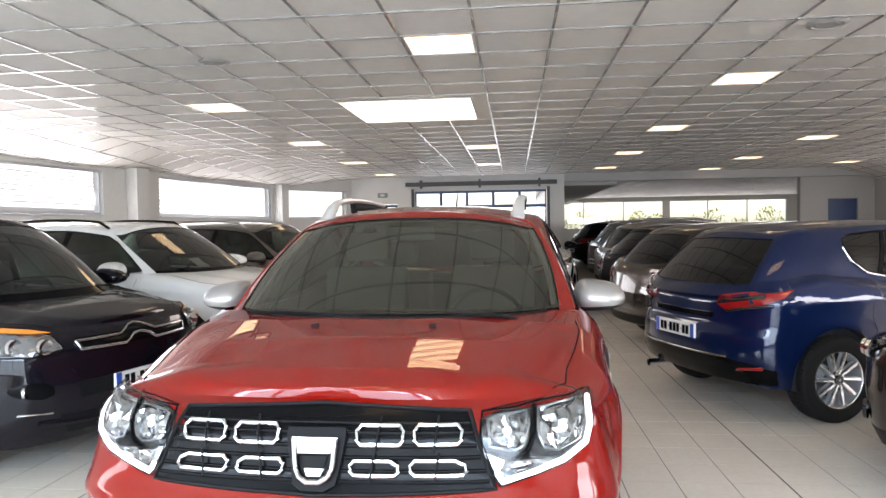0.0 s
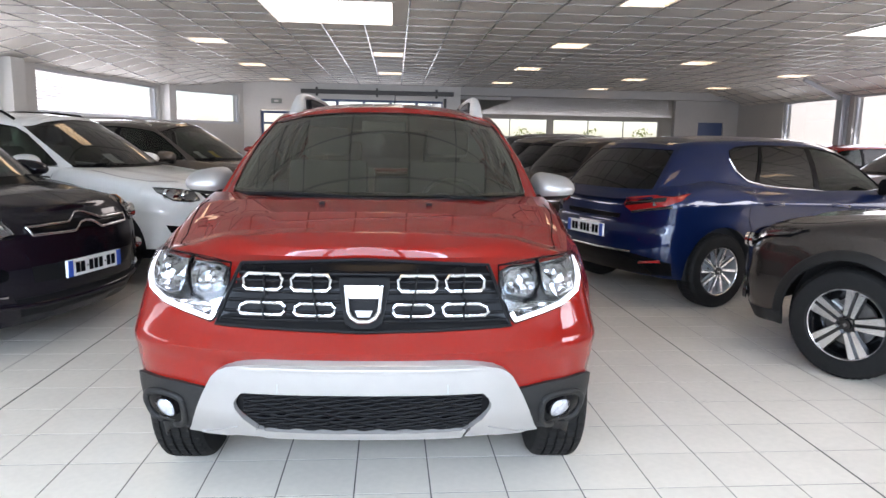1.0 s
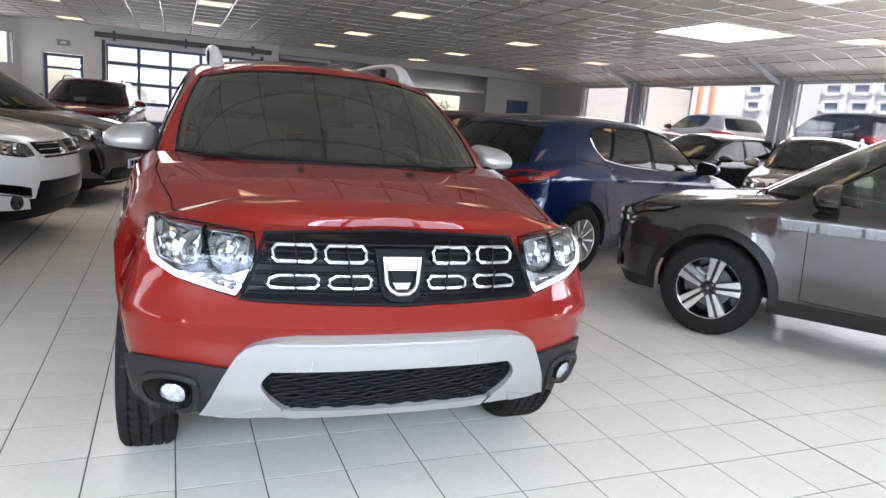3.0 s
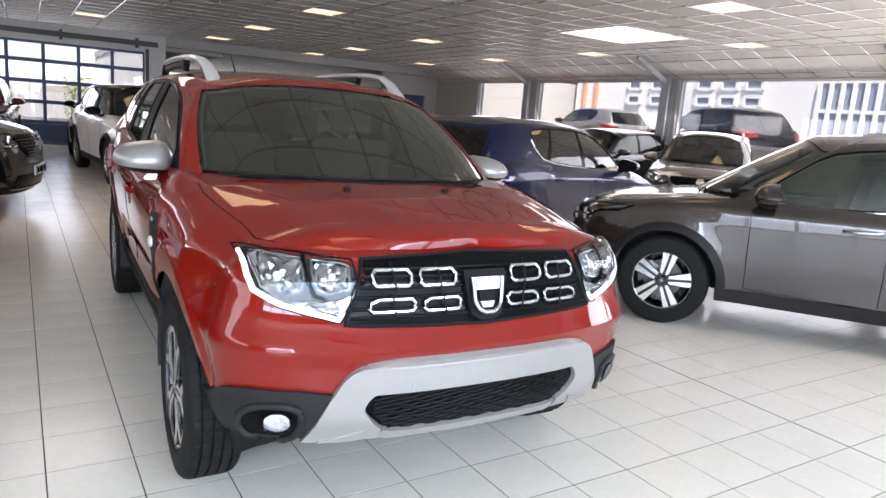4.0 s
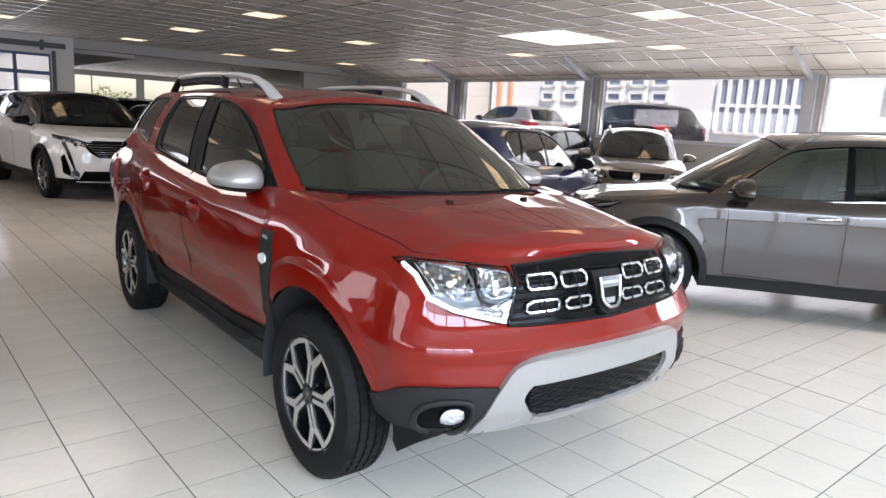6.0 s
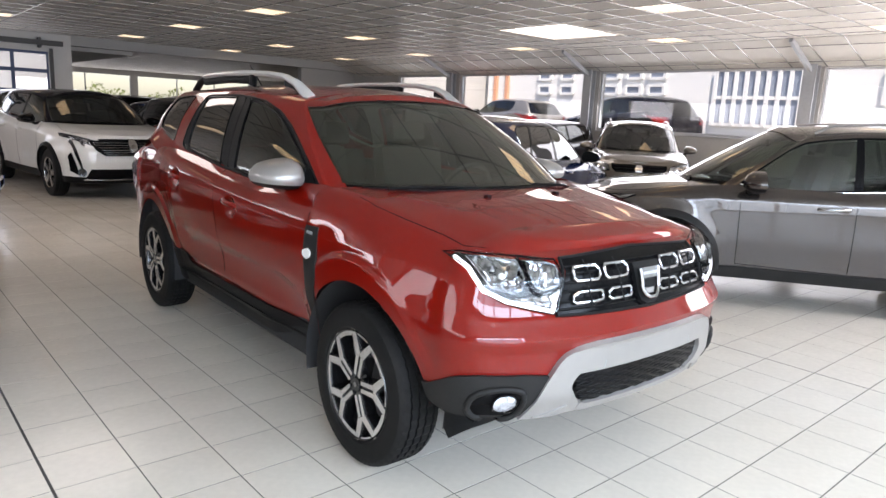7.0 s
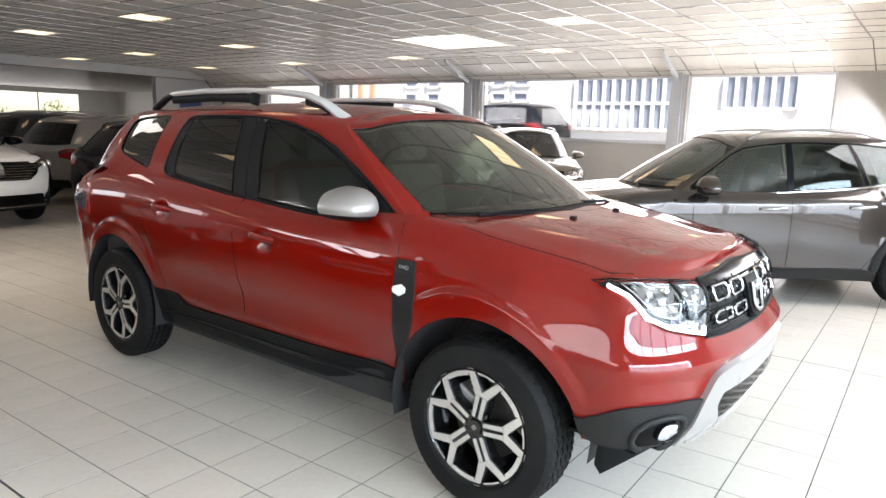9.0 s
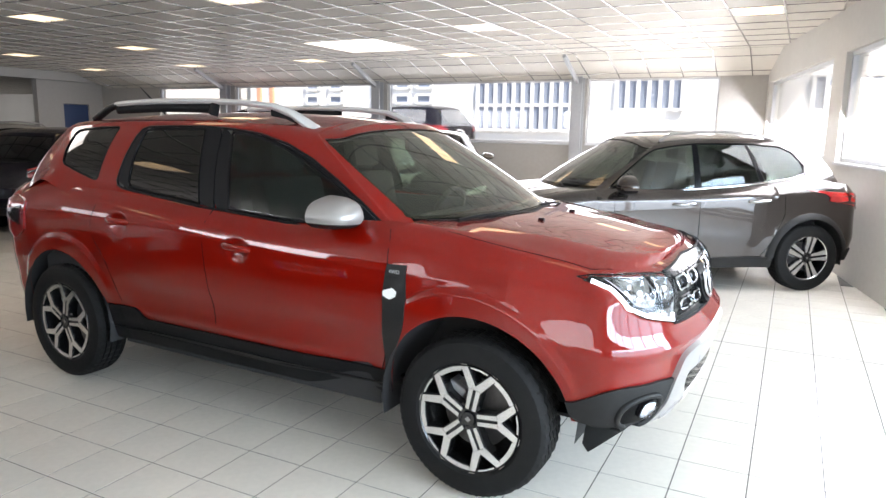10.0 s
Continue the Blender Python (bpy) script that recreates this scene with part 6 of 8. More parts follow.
    # silver skid plate with the lower grille
    edge = lambda z: pl(z, [(0.37, 0.588), (0.45, 0.552), (0.552, 0.506), (0.598, 0.480), (0.625, 0.455), (0.643, 0.42), (0.654, 0.38), (0.663, 0.31)])
    arch = [(edge(z), z) for z in (0.663, 0.662, 0.659, 0.654, 0.647, 0.638, 0.627, 0.613, 0.598, 0.575, 0.549)]
    part("skid_plate", patch(F, [(-a, b) for a, b in reversed(arch)] + arch, 0.022, 0.04, 14, 36), M_SILVER, car, "satin silver skid plate", smooth=40)
    for sgn in (-1, 1):
        leg = [(edge(z), z) for z in (0.5545, 0.53, 0.50, 0.47, 0.44, 0.41)] + [(0.588, 0.374), (0.582, 0.366), (0.33, 0.366), (0.332, 0.405), (0.345, 0.425), (0.378, 0.455), (0.398, 0.475), (0.410, 0.495), (0.411, 0.51), (0.405, 0.525), (0.395, 0.538), (0.376, 0.5545)]
        part("skid_leg", patch(F, [(sgn * a, b) for a, b in leg], 0.0218, 0.04, 16, 8), M_SILVER, car, "satin silver skid plate leg", smooth=40)
        part("skid_pad", patch(F, [(sgn * a, b) for a, b in ((0.42, 0.382), (0.535, 0.384), (0.530, 0.402), (0.43, 0.400))], 0.0275, 0.008, 2, 6), M_SILVER, car, "raised pad on the skid plate leg", smooth=30)
        part("skid_groove", line_tube(F, [(sgn * 0.27, 0.552), (sgn * 0.268, 0.585)], 0.002, 0.022), M_STEEL, car)
    part("skid_lip", patch(F, [(-0.36, 0.372), (0.36, 0.372), (0.34, 0.412), (-0.34, 0.412)], 0.024, 0.04, 3, 20), M_SILVER, car, "satin silver lower lip", smooth=40)
    part("lower_grille_back", patch(F, [(-0.33, 0.41), (0.33, 0.41), (0.42, 0.50), (0.38, 0.56), (-0.38, 0.56), (-0.42, 0.50)], 0.003, 0.03, 6, 24), M_GLOSSBLK, car, "black lower grille", smooth=40)
    rng = random.Random(5)
    for j in range(14):
        z = 0.422 + 0.0097 * j
        hw_ = 0.322 + min(0.06, 0.06 * (z - 0.42) / 0.06) if z < 0.53 else 0.36
        n = 52
        pts = [(-hw_ + 2 * hw_ * k / n, z + 0.0038 * math.sin(k * 0.9 + 2.1 * j) + rng.uniform(-0.0016, 0.0016)) for k in range(n + 1)]
        part("mesh_rib", line_tube(F, pts, 0.0017, 0.010, 0.05, rz=0.005), M_GLOSSBLK, car, smooth=50)
    # black corner panels with fog lamps
    for sgn in (-1, 1):
        cp = [(8, 0.560), (15, 0.560), (30, 0.562), (47, 0.562), (56, 0.556), (63, 0.540), (68, 0.522), (74, 0.502), (81, 0.482), (88, 0.466), (88, 0.408), (82, 0.404), (70, 0.394), (56, 0.380), (42, 0.362), (15, 0.368), (8, 0.372)]
        part("corner_panel", patch(lambda u, v, o: skin.corner(sgn, u, v, o), cp, 0.013, 0.02, 16, 22), M_GREYPL, car, "black plastic bumper corner", smooth=40)
        rim_ = rounded([(0.585, 0.482), (0.605, 0.51), (0.68, 0.515), (0.735, 0.495), (0.75, 0.45), (0.725, 0.400), (0.66, 0.388), (0.595, 0.40)])
        part("fog_surround", line_tube(F, [(sgn * a, b) for a, b in rim_ + rim_[:1]], 0.012, 0.014, 0.02), M_GREYPL, car, smooth=50)
        part("fog_recess", patch(F, [(sgn * a, b) for a, b in rim_], 0.0145, 0.004, 6, 8), M_GLOSSBLK, car, smooth=40)
        fl = new("fog_lamp")
        fl.parent = car
        face = rounded([(sgn * (0.65 + a), 0.462 + b) for a, b in ((-0.036, -0.03), (0.036, -0.03), (0.034, 0.034), (-0.034, 0.034))])
        part("reflector", facets(F, face, 0.022, 0.004, 5, 5, 7), M_FOG, fl, "bright cut reflector")
        part("rim", line_tube(F, face + face[:1], 0.004, 0.024, 0.012), M_GLOSSBLK, fl, smooth=50)
        cover = part("lens", patch(F, face, 0.030, 0.003, 5, 5), M_LENS, fl, "clear lens", smooth=40)
        cover.visible_shadow = False
        # front air deflector under the corner
        bm, cols = bmesh.new(), []
        for phi, top, low in ((34, 0.385, 0.368), (42, 0.388, 0.350), (50, 0.392, 0.330), (57, 0.398, 0.308), (63, 0.402, 0.285), (67, 0.406, 0.268), (71, 0.408, 0.300)):
            p = skin.corner(sgn, phi, 0.45, -0.03)
            cols.append([Vector((p.x, p.y, top)), Vector((p.x * 0.985, p.y + 0.012, (top + low) / 2)), Vector((p.x * 0.975, p.y + 0.02, low))])
        grid_mesh(bm, cols)
        bmesh.ops.recalc_face_normals(bm, faces=bm.faces)
        bmesh.ops.solidify(bm, geom=bm.faces[:], thickness=0.006)
        part("air_deflector", bm, M_BLACKPL, car, "black plastic air deflector", smooth=40)
        part("corner_floor", box(min(sgn * 0.48, sgn * 0.72), -0.58, 0.372, max(sgn * 0.48, sgn * 0.72), -0.42, 0.382), M_BLACKPL, car)
    # rear lamps
    for sgn in (-1, 1):
        part("tail_lamp", patch(lambda u, v, o: skin.side(sgn, u, v, o), [(2.98, 1.05), (3.10, 1.06), (3.24, 1.02), (3.26, 0.86), (3.12, 0.80), (3.0, 0.85)], 0.014, 0.02, 8, 8), M_TAIL, car, "red tail lamp", smooth=40)
        part("tail_lamp_lens", patch(lambda u, v, o: skin.side(sgn, u, v, o), [(3.02, 1.0), (3.2, 0.99), (3.2, 0.90), (3.04, 0.89)], 0.019, 0.006, 4, 4), M_REFLECT, car, smooth=40)
    for sgn in (-1, 1):
        sd = lambda u, v, o=0.0: skin.side(sgn, u, v, o)
        # fender trim with its side repeater
        tr = [(0.286, 0.944), (0.372, 0.944), (0.393, 0.81), (0.416, 0.53), (0.456, 0.36), (0.45, 0.32), (0.408, 0.322), (0.406, 0.40), (0.386, 0.50), (0.356, 0.56), (0.328, 0.61), (0.303, 0.66), (0.287, 0.72), (0.284, 0.81)]
        part("fender_trim", patch(sd, tr, 0.006, 0.014, 18, 4), M_GREYPL, car, "black plastic fender trim", smooth=40)
        part("side_repeater", patch(sd, rounded([(0.322, 0.846), (0.384, 0.842), (0.390, 0.800), (0.330, 0.796)]), 0.014, 0.01, 4, 5), M_PLATE, car, "clear side repeater", smooth=40)
        word = lettering("4WD", 0.023, 0.002)
        at = sd(0.336, 0.912, 0.0075)
        turn = Matrix(((0, 0, -1, 0), (-1, 0, 0, 0), (0, 1, 0, 0), (0, 0, 0, 1))) if sgn < 0 else Matrix(((0, 0, 1, 0), (1, 0, 0, 0), (0, 1, 0, 0), (0, 0, 0, 1)))
        bmesh.ops.transform(word, matrix=Matrix.Translation(at) @ turn, verts=word.verts)
        part("fender_lettering", word, M_ALU, car, "small silver letters reading 4WD")
        for y, z in HANDLES:
            bm = bmesh.new()
            face = sd(y + 0.1, z, 0.0).x
            line_h = [(y - 0.088, -0.004, -0.003), (y - 0.07, 0.001, 0.010), (y - 0.03, 0.004, 0.017), (y + 0.02, 0.006, 0.018), (y + 0.065, 0.006, 0.012), (y + 0.09, 0.006, -0.002)]
            tube(bm, [(face + sgn * o, u, z + 0.012 + dz) for u, dz, o in line_h], 0.009, 0.016, seg=10, taper=[0.7, 1, 1, 1, 1, 0.8])
            part("door_handle", bm, P_RED, car, "", smooth=50)
        # shut lines
        for pts in ([(0.402, 1.075), (0.385, 1.04), (0.375, 0.94)], [(0.418, 0.53), (0.45, 0.455)], [(1.451, 1.085), (1.452, 0.97), (1.448, 0.80), (1.44, 0.455)], [(2.16, 0.53), (2.20, 0.66), (2.25, 0.78), (2.31, 0.87), (2.325, 0.95), (2.27, 1.10)]):
            part("shut_line", seam(sd, pts), M_INK, car)
        tp = lambda u, v, o=0.0: skin.top(u, v, o)
        part("bonnet_line", seam(tp, [(sgn * 0.74, 0.17), (sgn * 0.745, 0.04), (sgn * 0.718, -0.14), (sgn * 0.68, -0.32), (sgn * 0.672, -0.42), (sgn * 0.60, -0.545), (sgn * 0.44, -0.625)]), M_INK, car)
        # roof rails
        rail = new("roof_rail")
        rail.parent = car
        path = [(0.505, 1.03, 1.475), (0.508, 1.09, 1.505), (0.512, 1.18, 1.555), (0.518, 1.30, 1.592), (0.525, 1.50, 1.612), (0.53, 1.80, 1.622), (0.53, 2.15, 1.622), (0.525, 2.40, 1.615), (0.52, 2.52, 1.607)]
        bm = bmesh.new()
        tube(bm, [(sgn * x, y, z) for x, y, z in path], 0.026, 0.017, seg=10, taper=[1.45, 1.4, 1.2, 1.0, 0.95, 0.95, 0.95, 0.95, 0.9])
        part("rail_bar", bm, M_RAIL, rail, "satin silver roof rail", smooth=50)
        bm = bmesh.new()
        grid_mesh(bm, [[Vector((sgn * (0.52 + o), y, z0)), Vector((sgn * (0.522 + o), y, z1))] for o in (0.0,) for y, z0, z1 in ((1.14, 1.50, 1.525), (1.22, 1.53, 1.562), (1.32, 1.545, 1.588))])
        tube(bm, [(sgn * 0.53, 1.72, 1.55), (sgn * 0.53, 1.70, 1.615)], 0.02, 0.035, seg=8, up=(0, 1, 0))
        tube(bm, [(sgn * 0.52, 2.50, 1.605), (sgn * 0.515, 2.60, 1.585), (sgn * 0.505, 2.70, 1.545), (sgn * 0.50, 2.76, 1.52)], 0.024, 0.02, seg=10)
        tube(bm, [(sgn * 0.525, 1.70, 1.585), (sgn * 0.525, 2.1, 1.592), (sgn * 0.52, 2.52, 1.58)], 0.014, 0.028, seg=8)
        part("rail_foot", bm, M_BLACKPL, rail, "black roof rail feet", smooth=50)
        # washer nozzles and wipers
        n0 = tp(sgn * 0.22, -0.045, 0.0)
        part("washer_nozzle", box(n0.x - 0.012, n0.y - 0.012, n0.z - 0.004, n0.x + 0.012, n0.y + 0.016, n0.z + 0.011, 0.004), M_BLACKPL, car)
    for x0 in (-0.42, 0.16):
        bm = bmesh.new()
        tube(bm, [(x0 + 0.42, 0.13, 1.07), (x0 + 0.30, 0.125, 1.104), (x0, 0.16, 1.112), (x0 - 0.16, 0.20, 1.105)], 0.010, 0.008, seg=6)
        part("wiper", bm, M_BLACKPL, car, smooth=40)
    bm = bmesh.new()
    tube(bm, [(0.0, 2.72, 1.535), (0.0, 2.74, 1.56), (0.0, 2.98, 1.74)], 0.006, seg=6, taper=[2.0, 1.2, 0.5])
    part("aerial", bm, M_BLACKPL, car, smooth=50)
    part("cowl_panel", patch(lambda u, v, o: skin.top(u, v, o), [(-0.62, 0.27), (-0.40, 0.135), (0.0, 0.075), (0.40, 0.135), (0.62, 0.27), (0.64, 0.33), (0.0, 0.2), (-0.64, 0.33)], 0.004, 0.01, 14, 3, True), M_BLACKPL, car, "black cowl panel", smooth=40)
    return car


def generic(kind, **over):
    """Measures of an ordinary car by its kind."""
    base = {k: v for k, v in HERO.items() if k not in ("cap", "step", "screen", "dense", "shape", "levels", "rear_glass")}
    base.update(arch=0.405, crease=[(-0.4, 0.87), (0.4, 0.915), (1.4, 0.965), (2.2, 0.99), (3.0, 0.98)])
    if kind == "hatch":
        base.update(ymap=[(0.0, -0.10), (0.08, 0.02), (0.42, 0.42), (1.5, 1.42), (2.44, 2.30), (3.05, 2.88), (3.39, 3.30)], rmap=[(0.84, 0.86), (1.5, 1.48), (2.44, 2.22), (3.05, 2.86)],
                    zmap=[(0, 0), (1.09, 0.97), (1.24, 1.08), (1.525, 1.42), (1.6, 1.475)], xs=0.975, wb=2.60, arch=0.36, hub=0.33, flare=0.015,
                    wid=[(0.18, 0.79), (0.3, 0.84), (0.5, 0.865), (0.7, 0.872), (0.82, 0.878), (0.90, 0.86), (1.1, 0.80)],
                    plan=[(-0.5, 0.96), (0.2, 1.0), (2.1, 1.0), (2.9, 0.97), (3.2, 0.93)], nf=2.15, nr=2.3, ysf=-0.40, ysr=2.98,
                    nose=[(0.15, -0.74), (0.3, -0.86), (0.5, -0.88), (0.62, -0.85), (0.75, -0.76), (0.9, -0.6)], tail=[(0.2, 3.32), (0.45, 3.46), (0.65, 3.45), (0.85, 3.40), (1.0, 3.36)],
                    zbot=[(-0.5, 0.20), (0.4, 0.20), (2.2, 0.20), (3.2, 0.26)], front_low=(0.19, 0.20), rear_low=(0.28, 0.26),
                    ztop=[(-0.45, 0.80), (-0.1, 0.885), (0.4, 0.965), (1.4, 0.975), (2.2, 1.01), (2.7, 1.07), (3.0, 1.03)], front_top=(0.735, 0), rear_top=(0.98, 0), cowl=0.36, deck=2.86,
                    mid=[(-0.8, 0.735), (-0.4, 0.87), (0.0, 0.95), (0.4, 0.985), (3.0, 0.96), (3.5, 0.97)], ridge=0.008, clad_rows=0, tyre=0.317, rim_r=0.205, track=0.765, tyre_w=0.1,
                    mirror=(0.94, 0.56, 1.0), wheel=("plain", 5))
    elif kind == "suv":
        base.update(ymap=[(0.0, -0.05), (0.08, 0.05), (3.05, 3.0), (3.39, 3.38)], zmap=[(0, 0), (1.09, 1.05), (1.24, 1.15), (1.525, 1.53), (1.6, 1.585)], wb=2.66, arch=0.385, hub=0.345, flare=0.02,
                    wid=[(0.22, 0.82), (0.34, 0.86), (0.55, 0.885), (0.8, 0.895), (0.93, 0.89), (1.0, 0.86), (1.2, 0.81)], xs=1.0,
                    nose=[(0.2, -0.74), (0.35, -0.85), (0.55, -0.88), (0.75, -0.86), (0.92, -0.78), (1.0, -0.66)], tail=[(0.3, 3.40), (0.5, 3.52), (0.8, 3.50), (1.05, 3.45)],
                    nf=2.3, nr=2.5, ysf=-0.42, ysr=3.08, zbot=[(-0.5, 0.25), (0.4, 0.24), (2.2, 0.24), (3.2, 0.3)], front_low=(0.24, 0.25), rear_low=(0.33, 0.3),
                    ztop=[(-0.45, 0.93), (0.1, 1.02), (0.42, 1.055), (1.4, 1.05), (2.2, 1.10), (2.8, 1.15), (3.1, 1.1)], front_top=(0.90, 0), rear_top=(1.06, 0), cowl=0.37, deck=3.0,
                    mid=[(-0.8, 0.90), (-0.4, 0.99), (0.1, 1.05), (0.4, 1.07), (3.0, 1.04), (3.5, 1.06)], clad_rows=2, clad_all=True, tyre=0.345, rim_r=0.22, track=0.785, wheel=("plain", 5), mirror=(0.96, 0.58, 1.09), arch_trim=True)
    elif kind == "crossover":
        base.update(generic("suv"))
        base.update(wb=2.54, ymap=[(0.0, -0.05), (0.08, 0.10), (0.42, 0.50), (1.5, 1.42), (2.44, 2.20), (3.05, 2.80), (3.39, 3.14)], rmap=[(0.84, 0.92), (1.5, 1.45), (2.44, 2.12), (3.05, 2.78)],
                    zmap=[(0, 0), (1.09, 0.985), (1.24, 1.10), (1.525, 1.475), (1.6, 1.53)], xs=0.955, wid=[(0.2, 0.80), (0.34, 0.835), (0.55, 0.86), (0.8, 0.868), (0.90, 0.865), (0.97, 0.84), (1.2, 0.79)],
                    ysr=2.92, tail=[(0.3, 3.10), (0.5, 3.23), (0.8, 3.21), (1.0, 3.16)], plan=[(-0.5, 0.97), (0.2, 1.0), (2.1, 1.0), (2.8, 0.97), (3.1, 0.94)],
                    nose=[(0.2, -0.70), (0.35, -0.81), (0.55, -0.84), (0.72, -0.82), (0.86, -0.73), (1.0, -0.6)],
                    ztop=[(-0.45, 0.86), (0.1, 0.955), (0.42, 0.99), (1.4, 0.985), (2.2, 1.03), (2.7, 1.08), (2.95, 1.04)], front_top=(0.82, 0), rear_top=(1.0, 0), deck=2.82,
                    mid=[(-0.8, 0.82), (-0.4, 0.93), (0.1, 0.985), (0.45, 1.0), (2.8, 0.98), (3.3, 1.0)], cowl=0.40, tyre=0.332, rim_r=0.213, arch=0.375, hub=0.335, track=0.765, mirror=(0.925, 0.62, 1.02))
    elif kind == "mpv":
        base.update(generic("hatch"))
        base.update(ymap=[(0.0, -0.25), (0.08, -0.14), (0.42, 0.28), (1.5, 1.35), (2.44, 2.30), (3.05, 2.90), (3.39, 3.16)], rmap=[(0.84, 0.62), (1.5, 1.40), (2.44, 2.25), (3.05, 2.86)],
                    zmap=[(0, 0), (1.09, 1.03), (1.24, 1.1), (1.525, 1.56), (1.6, 1.62)], wb=2.54, xs=0.975, nose=[(0.15, -0.66), (0.3, -0.78), (0.55, -0.81), (0.75, -0.78), (0.9, -0.70), (1.0, -0.5)],
                    tail=[(0.2, 3.1), (0.45, 3.22), (0.8, 3.2), (1.0, 3.16)], ysr=2.85, plan=[(-0.5, 0.965), (0.2, 1.0), (2.1, 1.0), (2.8, 0.97), (3.1, 0.94)],
                    ztop=[(-0.45, 0.90), (-0.1, 0.97), (0.3, 1.03), (1.4, 1.03), (2.3, 1.06), (2.85, 1.05)], front_top=(0.86, 0), rear_top=(1.0, 0), cowl=0.22, deck=2.8,
                    mid=[(-0.8, 0.86), (-0.4, 0.97), (0.0, 1.03), (0.3, 1.05), (3, 1.0), (3.4, 1.0)], tyre=0.315, rim_r=0.205, mirror=(0.94, 0.42, 1.06))
    if kind in ("suv", "crossover"):
        base.update(dlo=BAND_SUV, panes=((5.9, 8.15), (9.2, 12.35), (12.6, 15.2)), pillars=((8.2, 8.66), (8.7, 9.15), (12.38, 12.57)), bright=[(5.75, 0.02), (8, 0.01), (12, 0.02), (14.2, 0.05), (14.95, 0.11), (15.3, 0.33)])
    else:
        base.update(dlo=BAND_HATCH, panes=((5.9, 8.15), (9.2, 12.35), (12.6, 14.7)), pillars=((8.2, 8.66), (8.7, 9.15), (12.38, 12.57)), bright=[(5.75, 0.02), (8, 0.01), (12, 0.03), (13.0, 0.08), (13.95, 0.28), (14.65, 0.54)])
    base.update(over)
    return base


